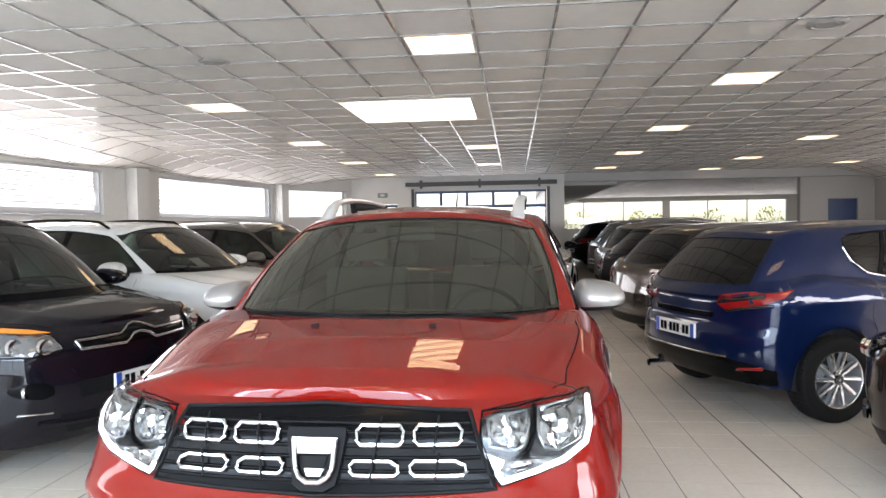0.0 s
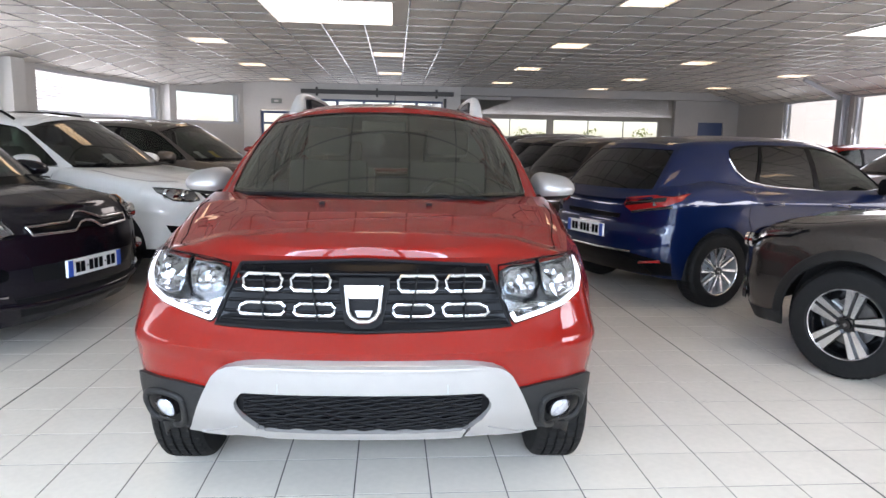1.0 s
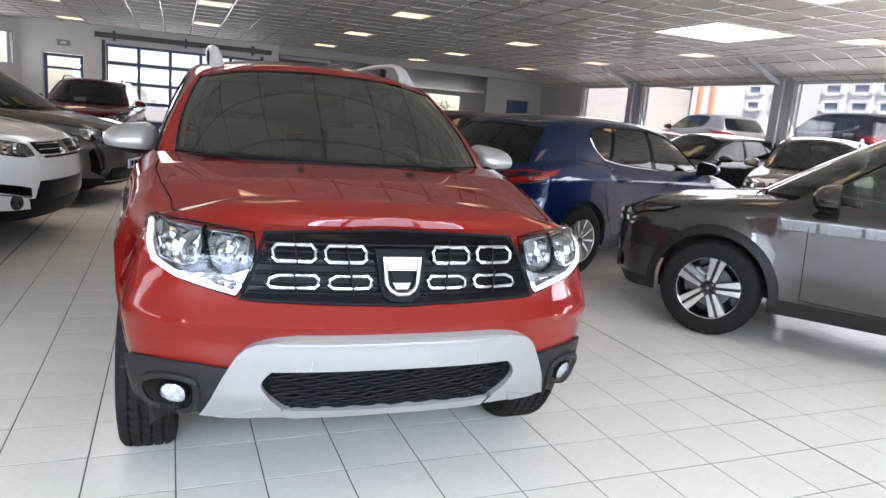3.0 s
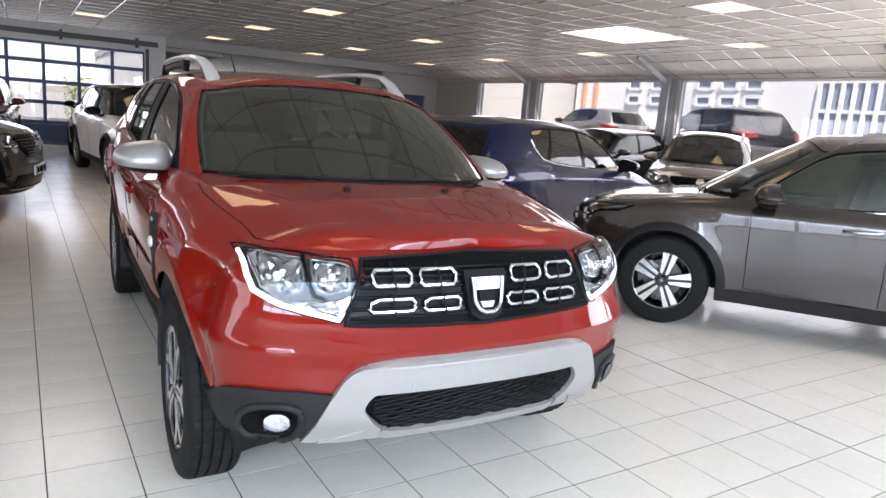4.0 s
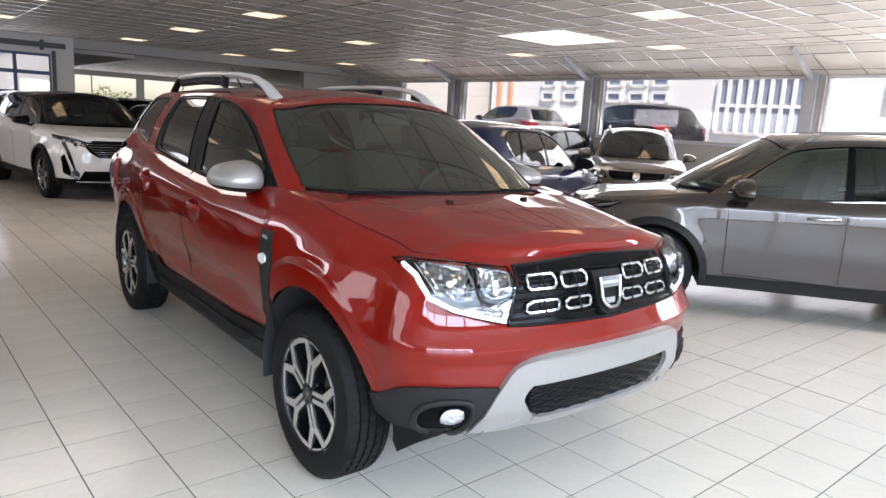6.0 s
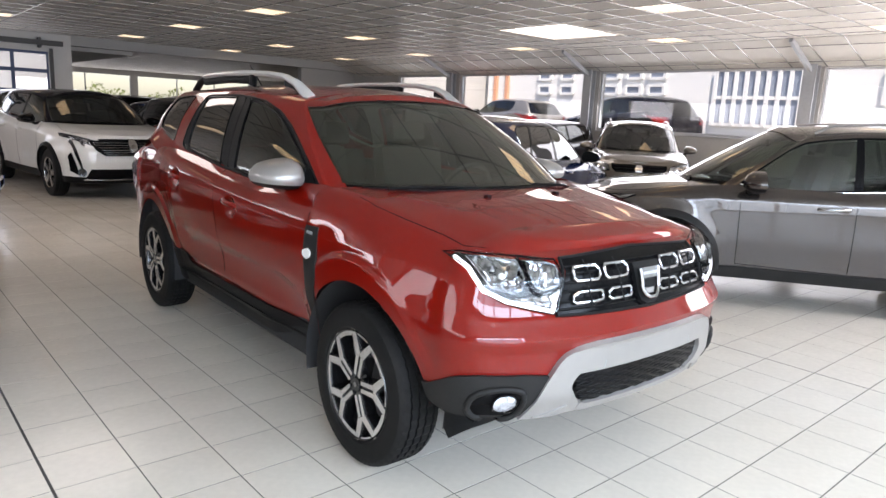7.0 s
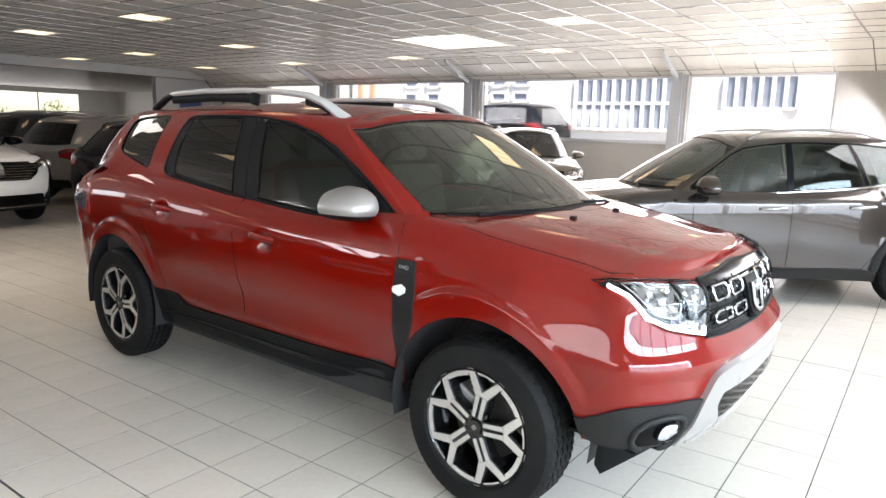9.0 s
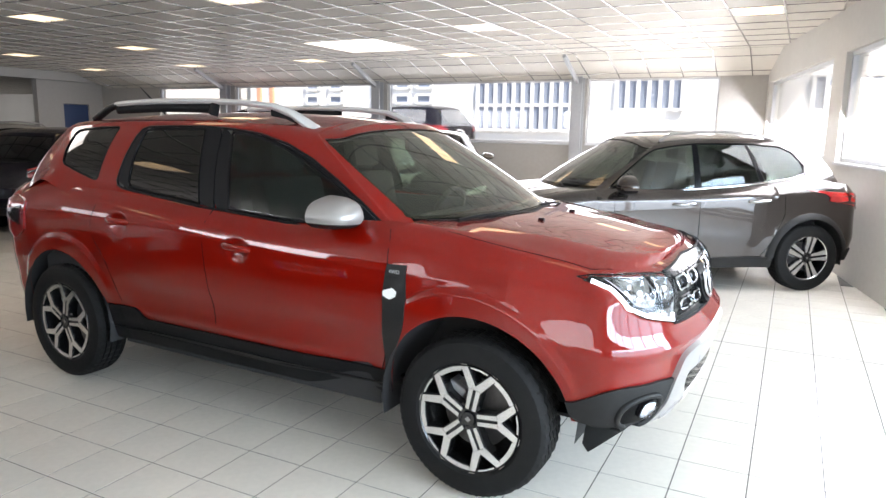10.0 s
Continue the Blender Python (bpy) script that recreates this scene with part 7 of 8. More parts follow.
def finish_car(car, skin, S, lacquer, rails=None, plates=(True, True), grille="wide", lamp_shape=None, tail=None):
    """Lamps, grille, plates, handles, shut lines and rails of an ordinary car."""
    F, B = lambda x, z, o=0.0: skin.front(x, z, o), lambda x, z, o=0.0: skin.front(x, z, o, True)
    wb = S["wb"]
    zt = S["front_top"][0]
    zr = S["rear_top"][0]
    ht = S.get("head", (zt - 0.17, zt - 0.02))
    for sgn in (-1, 1):
        hp = lamp_shape or [(0.46, ht[0] + 0.03), (0.50, ht[1] - 0.02), (0.68, ht[1] + 0.02), (0.82, ht[1] + 0.05), (0.84, ht[1] + 0.01), (0.78, ht[0] + 0.03), (0.62, ht[0])]
        hp = [(sgn * a, b) for a, b in hp]
        hl = new("headlight")
        hl.parent = car
        part("reflector_tray", facets(F, hp, 0.010, 0.004, 6, 10, 3), M_FACET, hl, "silvery cut reflector")
        cx, cz = sgn * 0.62, (ht[0] + ht[1]) / 2 + 0.01
        for dx in (0.0, 0.12):
            p = F(cx + sgn * dx, cz + dx * 0.12, 0.008)
            bm = bmesh.new()
            lathe_x(bm, [(0.0, 0.012), (-0.008, 0.03), (-0.02, 0.046), (0.0, 0.05)], 16)
            bmesh.ops.transform(bm, matrix=Matrix.Translation(p) @ pose(0, 0, 0, 0, 0, 90), verts=bm.verts)
            part("reflector_bowl", bm, M_CHROME, hl, smooth=50)
        ln = part("lens", patch(F, hp, 0.022, 0.004, 6, 12), M_LENS, hl, "clear lens", smooth=40)
        ln.visible_shadow = False
        part("lens_edge", line_tube(F, hp + hp[:1], 0.005, 0.008), M_GLOSSBLK, hl, smooth=40)
        tp_ = tail or [(0.52, zr - 0.20), (0.50, zr - 0.07), (0.72, zr - 0.02), (0.84, zr - 0.01), (0.845, zr - 0.14), (0.70, zr - 0.22)]
        part("tail_lamp", patch(B, [(sgn * a, b) for a, b in tp_], 0.012, 0.02, 6, 10), M_TAIL, car, "red tail lamp", smooth=40)
        tm = [(a * 0.96 + 0.02, b - 0.03) for a, b in tp_[1:4]] + [(a * 0.96 + 0.02, b - 0.06) for a, b in reversed(tp_[1:4])]
        part("tail_lamp_lens", patch(B, [(sgn * a, b) for a, b in tm], 0.017, 0.006, 3, 6), M_REFLECT, car, smooth=40)
        sd = lambda u, v, o=0.0: skin.side(sgn, u, v, o)
        yB, yf, yC = pl(1.45, S["ymap"]), pl(0.46, S["ymap"]), pl(2.2, S["ymap"])
        zb = pl(1.09, S["zmap"])
        for y, z in ((yB - 0.16, zb - 0.13), (yC - 0.02, zb - 0.10)):
            bm = bmesh.new()
            tube(bm, [sd(y - 0.11, z - 0.004, 0.004), sd(y - 0.09, z - 0.002, 0.03), sd(y, z, 0.035), sd(y + 0.08, z + 0.003, 0.03), sd(y + 0.11, z + 0.003, 0.005)], 0.010, 0.015, seg=8)
            part("door_handle", bm, S.get("handle", lacquer), car, "", smooth=50)
        for pts in ([(yf, zb - 0.05), (yf + 0.02, 0.36), (yB - 0.02, 0.34)], [(yB, zb - 0.02), (yB + 0.01, 0.36)], [(yB, 0.34), (wb - S["arch"] - 0.12, 0.35), (wb - S["arch"] - 0.02, 0.5), (wb - 0.28, 0.76), (wb - 0.30, zb)]):
            part("shut_line", seam(sd, pts, 0.0028), M_INK, car)
        part("bonnet_line", seam(lambda u, v, o=0.0: skin.top(u, v, o), [(sgn * 0.70, 0.15), (sgn * 0.73, -0.2), (sgn * 0.66, -0.45), (sgn * 0.52, -0.6)], 0.0028), M_INK, car)
        if rails:
            zt_ = pl(1.55, S["zmap"])
            bm = bmesh.new()
            y0, y1 = pl(1.05, S["rmap"] if "rmap" in S else S["ymap"]), pl(2.65, S["rmap"] if "rmap" in S else S["ymap"])
            x = 0.55 * S["xs"]
            tube(bm, [(sgn * x, y0, zt_ - 0.06), (sgn * x, y0 + 0.12, zt_ + 0.005), (sgn * x, y0 + 0.4, zt_ + 0.025), (sgn * x, (y0 + y1) / 2, zt_ + 0.035), (sgn * x, y1 - 0.3, zt_ + 0.02), (sgn * x, y1, zt_ - 0.05)], 0.018, 0.014, seg=8)
            part("roof_rail", bm, rails, car, "", smooth=50)
    # grille and intake
    gz = (ht[0] + 0.01, ht[1] - 0.01)
    if grille == "line":
        gz = (0.736, 0.805)
    elif grille == "none":
        gz = (ht[0] + 0.05, ht[1])
    gp = [(-0.44, gz[1]), (0.44, gz[1]), (0.44, (gz[0] + gz[1]) / 2), (0.36, gz[0]), (-0.36, gz[0]), (-0.44, (gz[0] + gz[1]) / 2)]
    part("grille", patch(F, gp, 0.006, 0.02, 5, 16), M_GLOSSBLK, car, "black grille", smooth=30)
    for k in range(3 if grille != "line" else 0):
        z = gz[0] + (gz[1] - gz[0]) * (k + 0.6) / 3.2
        part("grille_bar", line_tube(F, [(-0.40, z), (0.40, z)], 0.004, 0.010, 0.06), M_CHROME if grille == "chrome" else M_BLACKPL, car, smooth=50)
    if grille != "line":
        part("emblem", patch(F, [(-0.05, (gz[0] + gz[1]) / 2 - 0.05), (0.05, (gz[0] + gz[1]) / 2 - 0.05), (0.06, (gz[0] + gz[1]) / 2), (0.04, (gz[0] + gz[1]) / 2 + 0.05), (-0.04, (gz[0] + gz[1]) / 2 + 0.05), (-0.06, (gz[0] + gz[1]) / 2)], 0.018, 0.012, 4, 4), M_CHROME, car, "plain chrome emblem", smooth=40)
    zi = S["front_low"][0] + 0.06
    part("intake", patch(F, [(-0.50, zi), (0.50, zi), (0.56, zi + 0.12), (-0.56, zi + 0.12)], 0.006, 0.02, 3, 16), M_BLACKPL, car, "black lower intake", smooth=40)
    for sgn in (-1, 1) if grille != "line" else ():
        p = F(sgn * 0.66, zi + 0.10, 0.0)
        bm = bmesh.new()
        lathe_x(bm, [(0.0, 0.06), (-0.02, 0.055), (-0.02, 0.03), (-0.008, 0.001)], 16)
        bmesh.ops.transform(bm, matrix=Matrix.Translation(p) @ pose(0, 0, 0, 0, 0, 90 + sgn * 20), verts=bm.verts)
        part("fog_lamp", bm, M_REFLECT, car, smooth=50)
    if S.get("arch_trim"):
        for ya in (0.0, wb):
            for sgn in (-1, 1):
                arc = [radians(t) for t in range(-4, 185, 8)]
                bm = bmesh.new()
                R, zw = S["arch"], S["hub"]
                grid_mesh(bm, [[skin.side(sgn, ya + r * math.cos(t), zw + r * math.sin(t), o) for r, o in ((R + 0.002, 0.002), (R + 0.004, 0.014), (R + 0.05, 0.015), (R + 0.062, 0.003))] for t in arc])
                bmesh.ops.recalc_face_normals(bm, faces=bm.faces)
                part("arch_trim", bm, S.get("clad_mat", M_BLACKPL), car, "black plastic wheel arch trim", smooth=40)
    part("rear_bumper_insert", patch(B, [(-0.62, S["rear_low"][0] + 0.02), (0.62, S["rear_low"][0] + 0.02), (0.66, S["rear_low"][0] + 0.12), (-0.66, S["rear_low"][0] + 0.12)], 0.012, 0.02, 3, 14), M_BLACKPL, car, "black rear bumper insert", smooth=40)
    if plates[0]:
        plate(car, skin, 0, S.get("plate_z", zi + 0.18), False)
    if plates[1]:
        plate(car, skin, 0, S.get("rear_plate_z", 0.62), True)
    for x0 in (-0.38, 0.18):
        y, z = pl(0.12, S["ymap"]), pl(1.10, S["zmap"])
        bm = bmesh.new()
        tube(bm, [(x0 + 0.34, y + 0.01, z - 0.005), (x0 + 0.2, y + 0.03, z + 0.018), (x0 - 0.15, y + 0.12, z + 0.03)], 0.009, 0.007, seg=6)
        part("wiper", bm, M_BLACKPL, car, smooth=40)


hero = hero_car()
hero.matrix_world = Matrix.Translation((-0.89, 0, 0)) @ pose(0, 0, 0, 0, 0, -1.4) @ Matrix.Translation((0.86, 0, 0))


def hatch_tail(car, skin):
    """Dark lower bumper, bright strip, exhaust and reflectors of the blue car."""
    B = lambda x, z, o=0.0: skin.front(x, z, o, True)
    part("rear_lower_bumper", patch(B, [(-0.80, 0.30), (0.80, 0.30), (0.81, 0.42), (0.50, 0.47), (-0.50, 0.47), (-0.81, 0.42)], 0.016, 0.02, 5, 20), M_GLOSSBLK, car, "dark lower bumper", smooth=40)
    part("bumper_strip", line_tube(B, [(-0.55, 0.475), (0.55, 0.475)], 0.008, 0.016, 0.06), M_BRIGHT, car, "bright bumper strip", smooth=50)
    part("tailgate_strip", patch(B, [(-0.36, 0.735), (0.36, 0.735), (0.38, 0.775), (-0.38, 0.775)], 0.012, 0.012, 2, 12), M_GLOSSBLK, car, "gloss black tailgate strip", smooth=40)
    for sgn in (-1, 1):
        part("rear_reflector", patch(B, [(sgn * 0.60, 0.385), (sgn * 0.76, 0.40), (sgn * 0.76, 0.43), (sgn * 0.62, 0.415)], 0.022, 0.01, 2, 5), M_TAIL, car, "red reflector", smooth=40)
        part("lamp_band", line_tube(B, [(sgn * 0.50, 0.80), (sgn * 0.64, 0.83), (sgn * 0.80, 0.86)], 0.012, 0.014, 0.04), M_REFLECT, car, smooth=50)
    bm = bmesh.new()
    tube(bm, [(0.45, 3.05, 0.25), (0.45, 3.33, 0.245)], 0.03, 0.03, seg=14, caps=False)
    part("exhaust_tip", bm, M_CHROME, car, "chrome exhaust tip", smooth=50)


def suv_front(car, skin):
    """Side vents, wide lower intake and chrome lines of the white car."""
    F = lambda x, z, o=0.0: skin.front(x, z, o)
    part("lower_intake", patch(F, [(-0.50, 0.40), (0.50, 0.40), (0.46, 0.56), (-0.46, 0.56)], 0.012, 0.02, 4, 18), M_GLOSSBLK, car, "black lower intake", smooth=40)
    for sgn in (-1, 1):
        part("side_vent", patch(F, [(sgn * 0.54, 0.44), (sgn * 0.56, 0.52), (sgn * 0.79, 0.56), (sgn * 0.76, 0.48)], 0.012, 0.016, 5, 8), M_GLOSSBLK, car, "black side vent", smooth=40)
        part("vent_blade", line_tube(F, [(sgn * 0.55, 0.435), (sgn * 0.76, 0.47)], 0.006, 0.012, 0.04), M_BRIGHT, car, smooth=50)
    for z in (0.76, 0.86):
        part("grille_line", line_tube(F, [(-0.45, z), (0.45, z)], 0.007, 0.014, 0.05), M_CHROME, car, "chrome grille line", smooth=50)


def mpv_front(car, skin):
    """Amber lamp edge, fog lamps, light bars, plate recess and lip of the black car."""
    F = lambda x, z, o=0.0: skin.front(x, z, o)
    rim = [(-0.455, 0.785), (-0.15, 0.785), (-0.045, 0.830), (0.0, 0.836), (0.045, 0.830), (0.15, 0.785), (0.455, 0.785), (0.435, 0.740), (0.13, 0.735), (0.05, 0.776), (0.0, 0.782), (-0.05, 0.776), (-0.13, 0.735), (-0.435, 0.740)]
    part("grille_strip", line_tube(F, rim + rim[:1], 0.006, 0.014, 0.02, rz=0.008), M_TRIM, car, "chrome outline rising in the middle", smooth=50)
    for sgn in (-1, 1):
        q = lambda poly: [(sgn * a, b) for a, b in poly]
        part("indicator_lens", patch(F, q([(0.555, 0.840), (0.60, 0.858), (0.70, 0.880), (0.80, 0.884), (0.80, 0.866), (0.68, 0.850), (0.60, 0.836)]), 0.027, 0.006, 3, 8, True), M_AMBER, car, "amber indicator lens", smooth=40)
        part("fog_recess", patch(F, rounded(q([(0.60, 0.580), (0.80, 0.580), (0.77, 0.500), (0.59, 0.468)])), 0.006, 0.010, 6, 8), M_GLOSSBLK, car, "", smooth=40)
        p = F(sgn * 0.725, 0.535, 0.008)
        bm = bmesh.new()
        lathe_x(bm, [(0.0, 0.001), (0.004, 0.016), (0.012, 0.030), (0.014, 0.036), (0.0, 0.038)], 20)
        bmesh.ops.transform(bm, matrix=Matrix.Translation(p) @ pose(0, 0, 0, 0, 0, -90 - sgn * 25), verts=bm.verts)
        part("fog_lamp", bm, M_TRIM, car, "small round chrome fog lamp", smooth=50)
        part("light_bar", patch(F, q([(0.60, 0.388), (0.75, 0.396), (0.75, 0.410), (0.60, 0.402)]), 0.016, 0.012, 2, 8), M_TRIM, car, "slim unlit daytime light bar", smooth=30)
    part("plate_recess", patch(F, [(-0.47, 0.555), (0.47, 0.555), (0.45, 0.452), (-0.45, 0.452)], 0.003, 0.010, 4, 16), M_BLACKPL, car, "", smooth=30)
    part("bumper_step", patch(F, [(-0.48, 0.60), (0.48, 0.60), (0.50, 0.635), (-0.50, 0.635)], 0.012, 0.014, 3, 14), P_BLACK, car, "", smooth=40)
    part("bumper_lip", line_tube(F, [(-0.66, 0.335), (-0.4, 0.315), (0.0, 0.31), (0.4, 0.315), (0.66, 0.335)], 0.012, 0.010, 0.04, rz=0.018), P_BLACK, car, "", smooth=50)


def fang_front(car, skin):
    """Dark grille band, slanting lamp blades and lower intake of the white cars."""
    F = lambda x, z, o=0.0: skin.front(x, z, o)
    part("grille_band", patch(F, [(-0.56, 0.845), (0.56, 0.845), (0.50, 0.72), (0.38, 0.635), (-0.38, 0.635), (-0.50, 0.72)], 0.014, 0.02, 8, 26), M_GLOSSBLK, car, "large black grille", smooth=40)
    for k in range(6):
        z = 0.655 + 0.032 * k
        part("grille_bar", line_tube(F, [(-0.37 - 0.03 * k, z), (0.37 + 0.03 * k, z)], 0.0035, 0.016, 0.05), M_BRIGHT, car, smooth=50)
    part("emblem", patch(F, [(-0.05, 0.69), (0.05, 0.69), (0.06, 0.75), (0.0, 0.79), (-0.06, 0.75)], 0.026, 0.01, 4, 4), M_BRIGHT, car, "plain chrome emblem", smooth=40)
    part("lower_intake", patch(F, [(-0.62, 0.325), (0.62, 0.325), (0.56, 0.45), (-0.56, 0.45)], 0.014, 0.02, 4, 20), M_GLOSSBLK, car, "black lower intake", smooth=40)
    part("intake_strip", line_tube(F, [(-0.64, 0.305), (0.64, 0.305)], 0.010, 0.016, 0.05), M_BRIGHT, car, smooth=50)
    for sgn in (-1, 1):
        part("lamp_blade", patch(F, [(sgn * 0.735, 0.84), (sgn * 0.765, 0.84), (sgn * 0.72, 0.62), (sgn * 0.665, 0.44), (sgn * 0.645, 0.44)], 0.020, 0.01, 10, 2), M_REFLECT, car, "slanting silver lamp blade", smooth=40)
        part("corner_vent", patch(F, [(sgn * 0.765, 0.68), (sgn * 0.80, 0.66), (sgn * 0.78, 0.42), (sgn * 0.70, 0.37), (sgn * 0.705, 0.44)], 0.013, 0.01, 6, 4), M_GLOSSBLK, car, "", smooth=40)


def park(name, label, kind, lacquer, x, y, heading, over=None, extra=None, **fin):
    """Stands a car with its front axle at x, y and its nose pointing along heading degrees from +x."""
    S = generic(kind, **(over or {}))
    car, skin = build_car(name, label, S, lacquer, "cars parked in the showroom")
    finish_car(car, skin, S, lacquer, **fin)
    if extra:
        extra(car, skin)
    car.matrix_world = Matrix.Translation((x, y, 0)) @ pose(0, 0, 0, 0, 0, heading + 90)
    return car


park("grey_crossover", "brownish grey crossover with chrome waist line and roof rails", "crossover", P_GREY, 3.38, 1.32, 126, dict(wheel=("pair", 5), front_glass=M_CLEARSIDE, rear_glass=M_SIDEGLASS, handle=M_BRIGHT, clad_mat=M_GREYPL, mirror_soft=1.0, mirror_size=(0.13, 0.10, 0.08)), lamp_shape=[(0.54, 0.70), (0.575, 0.79), (0.70, 0.835), (0.80, 0.855), (0.805, 0.81), (0.74, 0.73), (0.62, 0.69)], rails=M_SILVER, plates=(False, True))
park("blue_hatchback", "deep metallic blue hatchback showing its tail and red lamps", "hatch", P_BLUE, 4.92, 4.25, 20, dict(wheel=("fan", 10), barrel=M_STEEL, rear_glass=M_PRIVACY, clad_mat=P_BLUE, waist=M_BRIGHT, tail=[(0.2, 3.16), (0.32, 3.30), (0.45, 3.36), (0.62, 3.35), (0.70, 3.30), (0.85, 3.29), (1.0, 3.24)]), extra=hatch_tail, tail=[(0.40, 0.845), (0.42, 0.905), (0.60, 0.935), (0.76, 0.962), (0.82, 0.966), (0.825, 0.91), (0.77, 0.868), (0.66, 0.815), (0.50, 0.80)])
park("black_minivan", "shiny black small people carrier with a slim chrome grille outline", "mpv", P_BLACK, -2.75, 1.95, -14, dict(rear_glass=M_SIDEGLASS, plate_z=0.505, clad_mat=P_BLACK), mpv_front, grille="line", lamp_shape=[(0.525, 0.758), (0.56, 0.84), (0.62, 0.865), (0.72, 0.885), (0.81, 0.885), (0.815, 0.80), (0.80, 0.738), (0.685, 0.728), (0.55, 0.737)], plates=(True, False))
park("white_suv", "clean white SUV with black lower cladding", "suv", P_WHITE, -2.45, 4.25, -12, dict(rear_glass=M_SIDEGLASS), suv_front, lamp_shape=[(0.49, 0.765), (0.51, 0.845), (0.66, 0.875), (0.755, 0.885), (0.77, 0.85), (0.72, 0.775), (0.60, 0.755)], plates=(False, False), rails=M_GLOSSBLK, grille="chrome")
sheet_car = park("grey_suv", "brownish grey SUV with a yellow sheet behind the windscreen", "suv", P_STONE, -2.05, 6.75, -12, None, fang_front, rails=M_SILVER)
park("dark_red_suv", "dark red SUV with silver roof rails", "suv", P_DEEPRED, -2.4, 12.6, -92, None, rails=M_SILVER, plates=(False, False))
park("white_crossover", "white SUV with slanting fang-like day lamps and black roof", "suv", P_WHITE, 0.61, 9.17, -84, dict(roof_paint=P_BLACK, cap=M_GLOSSBLK), fang_front, plates=(False, False), lamp_shape=[(0.42, 0.785), (0.50, 0.845), (0.70, 0.905), (0.79, 0.925), (0.80, 0.885), (0.70, 0.845), (0.52, 0.775)])
park("white_crossover_behind", "white SUV with dark windscreen standing behind its twin", "suv", P_WHITE, 0.35, 14.0, -100, dict(roof_paint=P_BLACK, cap=M_GLOSSBLK), fang_front, plates=(False, False), lamp_shape=[(0.42, 0.785), (0.50, 0.845), (0.70, 0.905), (0.79, 0.925), (0.80, 0.885), (0.70, 0.845), (0.52, 0.775)])
for nm, lb, kd, pt, x, y, hd in (
        ("grey_hatchback", "mid grey hatchback, tail to the aisle", "hatch", P_GREY, 5.05, 6.75, 17),
        ("black_hatchback", "black hatchback, tail to the aisle", "hatch", P_BLACK, 5.25, 9.2, 15),
        ("silver_crossover", "silver crossover with red tail lamps", "crossover", P_SILVER, 5.3, 11.6, 14),
        ("anthracite_suv", "anthracite SUV, tail to the aisle", "suv", P_DARK, 5.7, 14.1, 12),
        ("navy_hatchback", "dark blue hatchback, tail to the aisle", "hatch", P_BLUE, 5.9, 16.5, 10)):
    park(nm, lb, kd, pt, x, y, hd, None, rails=M_SILVER if kd != "hatch" else None, plates=(False, kd != "hatch"))
park("tan_crossover", "brownish tan crossover facing the aisle by the windows", "crossover", P_TAN, 8.0, 4.7, 216, None, rails=M_SILVER, plates=(False, False))
park("dark_saloon", "dark blue hatchback with a paper behind the glass", "hatch", P_DARK, 8.0, 8.0, 190, None, plates=(False, False))
park("red_hatchback", "bright red small hatchback by the windows", "hatch", P_RED, 8.2, 11.2, 185, None, plates=(False, False))
park("black_suv_far", "black SUV parked in the next hall", "suv", P_BLACK, 5.9, 21.0, 8, None, rails=M_SILVER)
park("grey_car_far", "grey hatchback parked in the next hall", "hatch", P_GREY, 6.2, 23.6, 8)
park("dark_car_far", "dark SUV parked in the next hall", "suv", P_DARK, 6.4, 26.2, 8)
park("black_car_mid", "black hatchback in the second row", "hatch", P_BLACK, 9.4, 20.5, 175)
park("silver_car_far", "silver crossover deep in the next hall", "crossover", P_SILVER, 6.6, 29.0, 8)
# outside in the yard
park("silver_hatchback_outside", "silver hatchback parked out in the sun", "hatch", P_SILVER, 14.5, 15.2, 80, None, plates=(False, False))
park("black_suv_outside", "black SUV parked out in the sun", "suv", P_BLACK, 14.5, 10.5, 75, None, plates=(False, False))
for nm in ("silver_hatchback_outside", "black_suv_outside"):
    bpy.data.objects[nm].matrix_world = Matrix.Translation((0, 0, YARD - 0.06)) @ bpy.data.objects[nm].matrix_world


def dash_sheet(car, kind, x, material, label, w=0.105, h=0.13, lean=35, name="paper_sheet", over=None):
    """Sheet lying behind a windscreen, leaning on the glass."""
    S = generic(kind)
    y, z = pl(0.3, S["ymap"]) + 0.10, pl(1.09, S["zmap"]) - 0.042
    bm = bmesh.new()
    cols = [[Vector((u * w, k * h / 4, 0.004 * math.sin(k * 0.8) * (1 + u))) for u in (-1, -0.5, 0, 0.5, 1)] for k in range(9)]
    grid_mesh(bm, cols)
    bmesh.ops.solidify(bm, geom=bm.faces[:], thickness=0.001)
    ob = part(name, bm, material, None, smooth=40)
    tagged(ob, label, "sheet")
    ob.matrix_world = car.matrix_world @ Matrix.Translation((x, y, z)) @ pose(0, 0, 0, lean, 0, 8)
    return ob


for nm, kd, x, mt, lb in (("grey_suv", "suv", 0.22, M_YELLOW, "yellow price sheet lying on the dashboard of the grey SUV"), ("grey_suv", "suv", -0.2, M_PAPER, "white price sheet lying on the dashboard of the grey SUV"),
                          ("dark_saloon", "hatch", 0.1, M_YELLOW, "yellow sheet lying behind the windscreen of a dark hatchback"), ("black_minivan", "mpv", -0.25, M_PAPER, "white price sheet lying behind the minivan windscreen"),
                          ("white_suv", "suv", 0.2, M_PAPER, "white price sheet lying behind the white SUV windscreen"), ("dark_red_suv", "suv", -0.15, M_PAPER, "white price sheet lying behind the dark red SUV windscreen")):
    dash_sheet(bpy.data.objects[nm], kd, x, mt, lb)

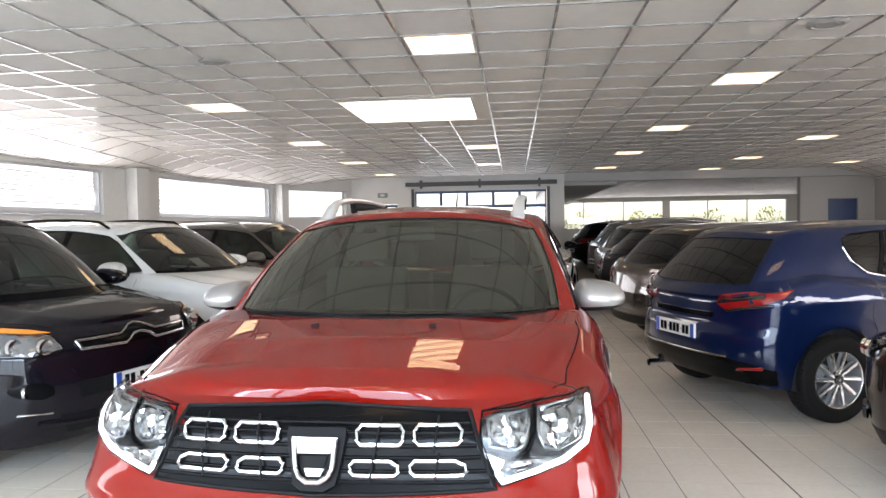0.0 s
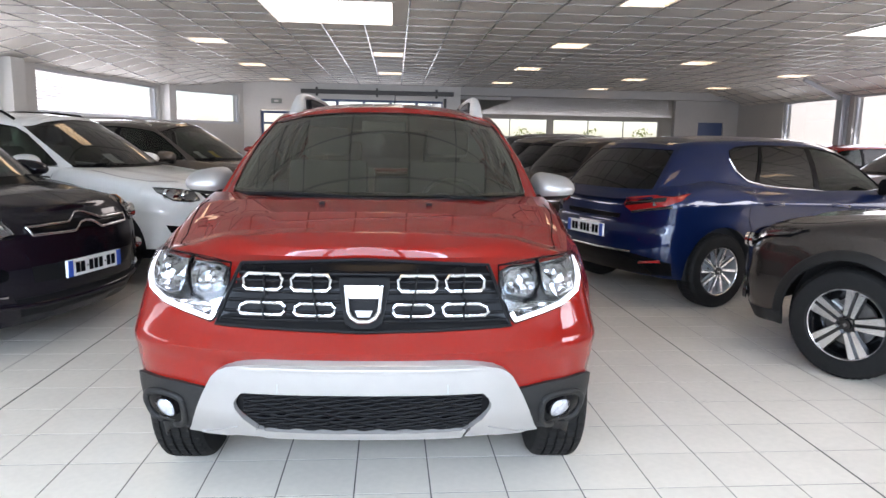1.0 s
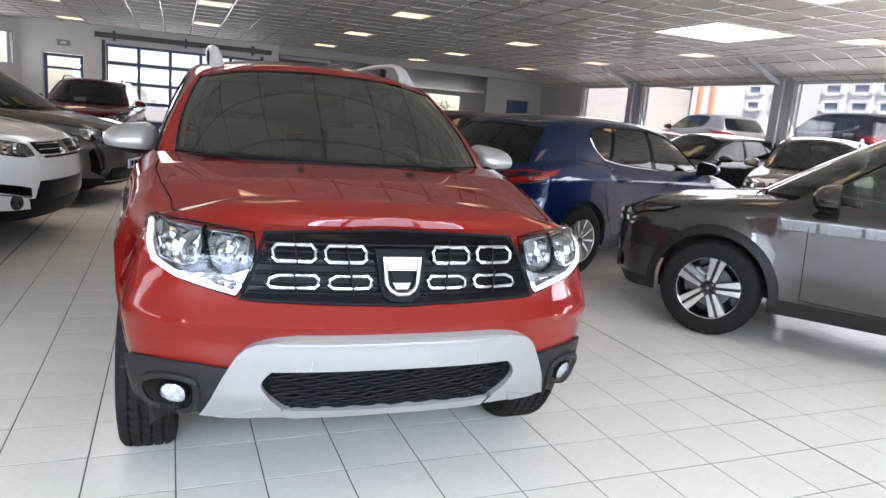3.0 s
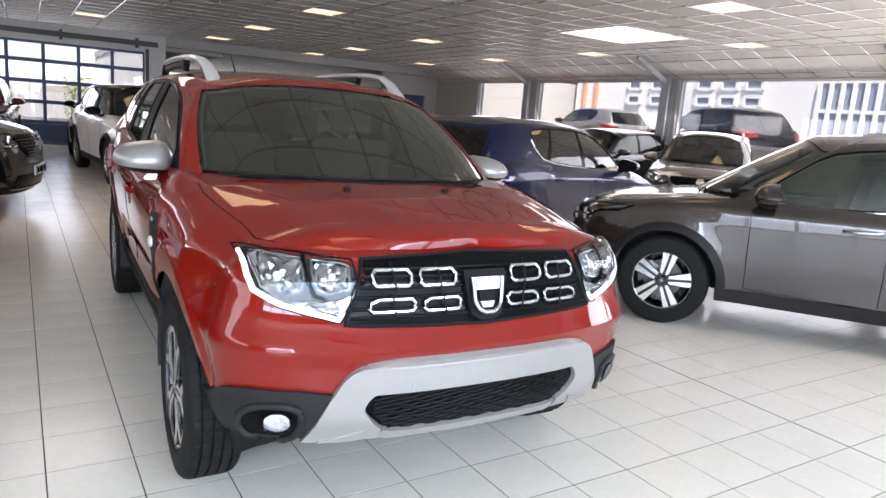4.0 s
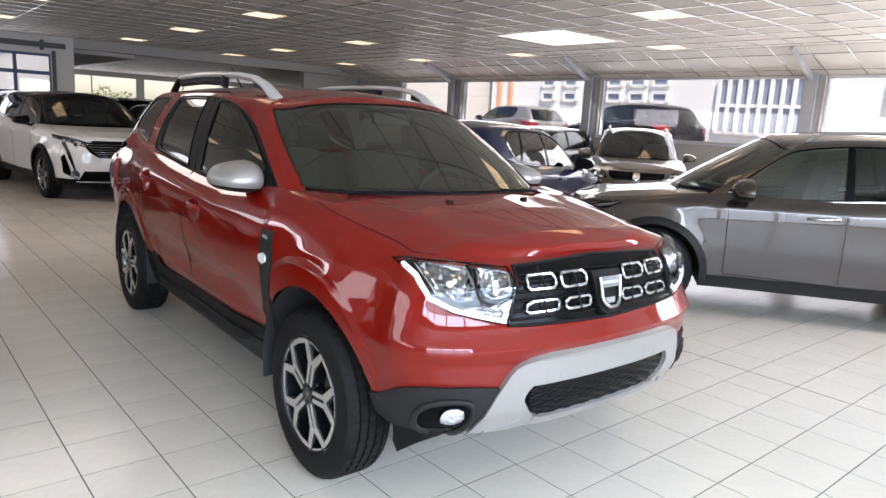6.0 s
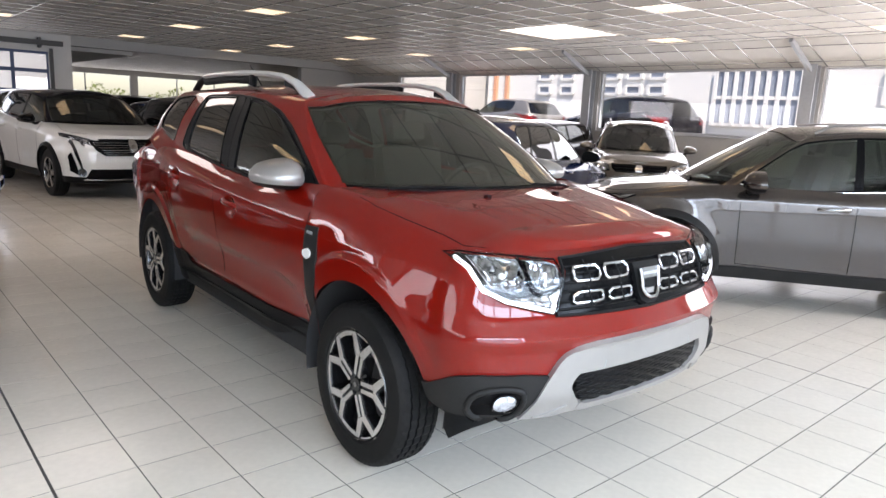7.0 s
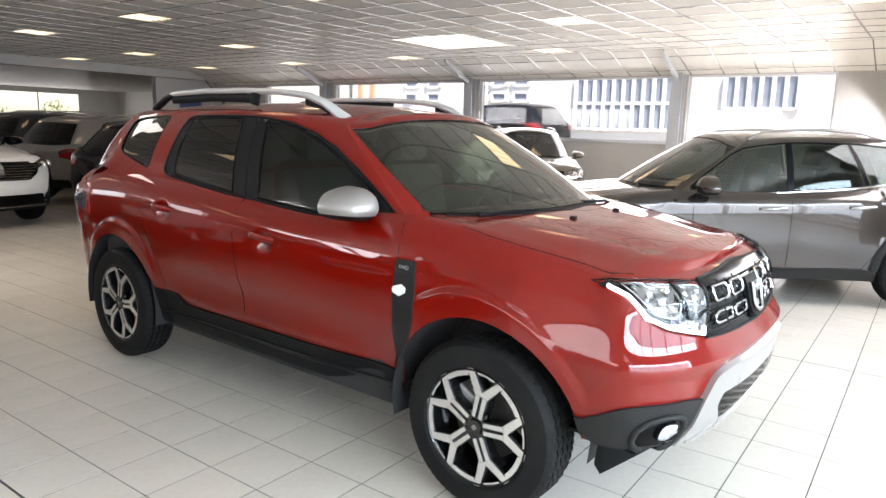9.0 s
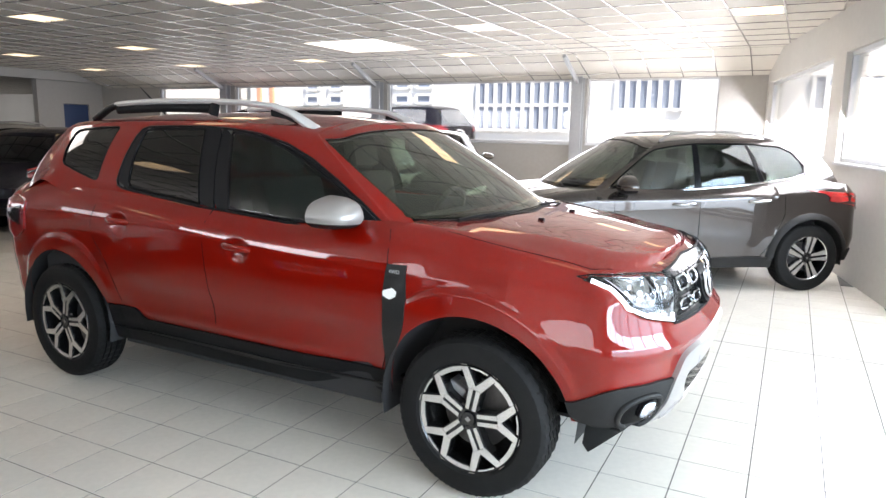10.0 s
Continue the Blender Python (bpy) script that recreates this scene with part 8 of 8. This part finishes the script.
# ---- floor tiles, last ----
FLOOR_M = Matrix.Translation((-1.305, 1.052, 0)) @ Matrix.Rotation(TURN_FLOOR, 4, "Z")


def inside(x, y):
    if x > RIGHT - 0.02 and y < BACK:
        return False
    if y < BACK + 0.2 and x < left_at(y).x + 0.05:
        return False
    if y > BACK + 0.1 and (x < 2.0 or x > 17.2):
        return False
    if x > 3.35 and y < -1.98 + (x - 3.35) * (1.53 / 7.25):
        return False
    return -4.75 < y < 35.9


half = PITCH / 2
GAP = 0.0026
me_tile = bpy.data.meshes.new("tile")
bm = bmesh.new()
h = half - GAP
lo = [bm.verts.new((sx * h, sy * h, -0.004)) for sx, sy in ((-1, -1), (1, -1), (1, 1), (-1, 1))]
md = [bm.verts.new((sx * h, sy * h, -0.0006)) for sx, sy in ((-1, -1), (1, -1), (1, 1), (-1, 1))]
hi = [bm.verts.new((sx * h, sy * h, 0.0)) for sx, sy in ((-1, -1), (1, -1), (1, 1), (-1, 1))]
for a, b in ((lo, md), (md, hi)):
    for k in range(4):
        bm.faces.new((a[k], a[(k + 1) % 4], b[(k + 1) % 4], b[k]))
bm.faces.new(hi)
bm.to_mesh(me_tile)
bm.free()
me_tile.materials.append(M_TILE)
verts, faces = [], []
singles = 0
WIDE = (-2, 11)                # columns after which the wide expansion joint runs
for i in range(-40, 66):
    for j in range(-24, 122):
        cx, cy = (i + 0.5) * PITCH, (j + 0.5) * PITCH
        p = FLOOR_M @ Vector((cx, cy, 0))
        if not inside(p.x, p.y):
            continue
        near = (-3.2 < p.x < 2.3 and -1.65 < p.y < 0.05) or (-2.4 < p.x < -0.7 and 0.05 <= p.y < 3.4)
        wide = (i - WIDE[0]) % 13 == 0 or (i + 1 - WIDE[0]) % 13 == 0
        if near and not wide and singles < 298:
            t = new("tile", me_tile)
            t.parent = floor
            t.matrix_basis = Matrix.Translation((p.x, p.y, 0.0006 * noise.noise((p.x * 5, p.y * 5, 1)))) @ Matrix.Rotation(TURN_FLOOR, 4, "Z")
            singles += 1
            continue
        hx0 = half - (0.0055 if (i - WIDE[0]) % 13 == 0 else GAP)
        hx1 = half - (0.0055 if (i + 1 - WIDE[0]) % 13 == 0 else GAP)
        b = len(verts)
        dz = 0.0006 * noise.noise((p.x * 5, p.y * 5, 1))
        for z in (-0.004, 0.0):
            for sx, sy in ((-hx0, -h), (hx1, -h), (hx1, h), (-hx0, h)):
                q = FLOOR_M @ Vector((cx + sx, cy + sy, z + (dz if z == 0 else 0)))
                verts.append(q)
        faces += [(b + 4, b + 5, b + 6, b + 7)] + [(b + k, b + (k + 1) % 4, b + 4 + (k + 1) % 4, b + 4 + k) for k in range(4)]
me = bpy.data.meshes.new("tiles_rest")
me.from_pydata(verts, [], faces)
me.materials.append(M_TILE)
rest = new("floor_tiles", me)
rest.parent = floor
tagged(rest, kind="stuff")
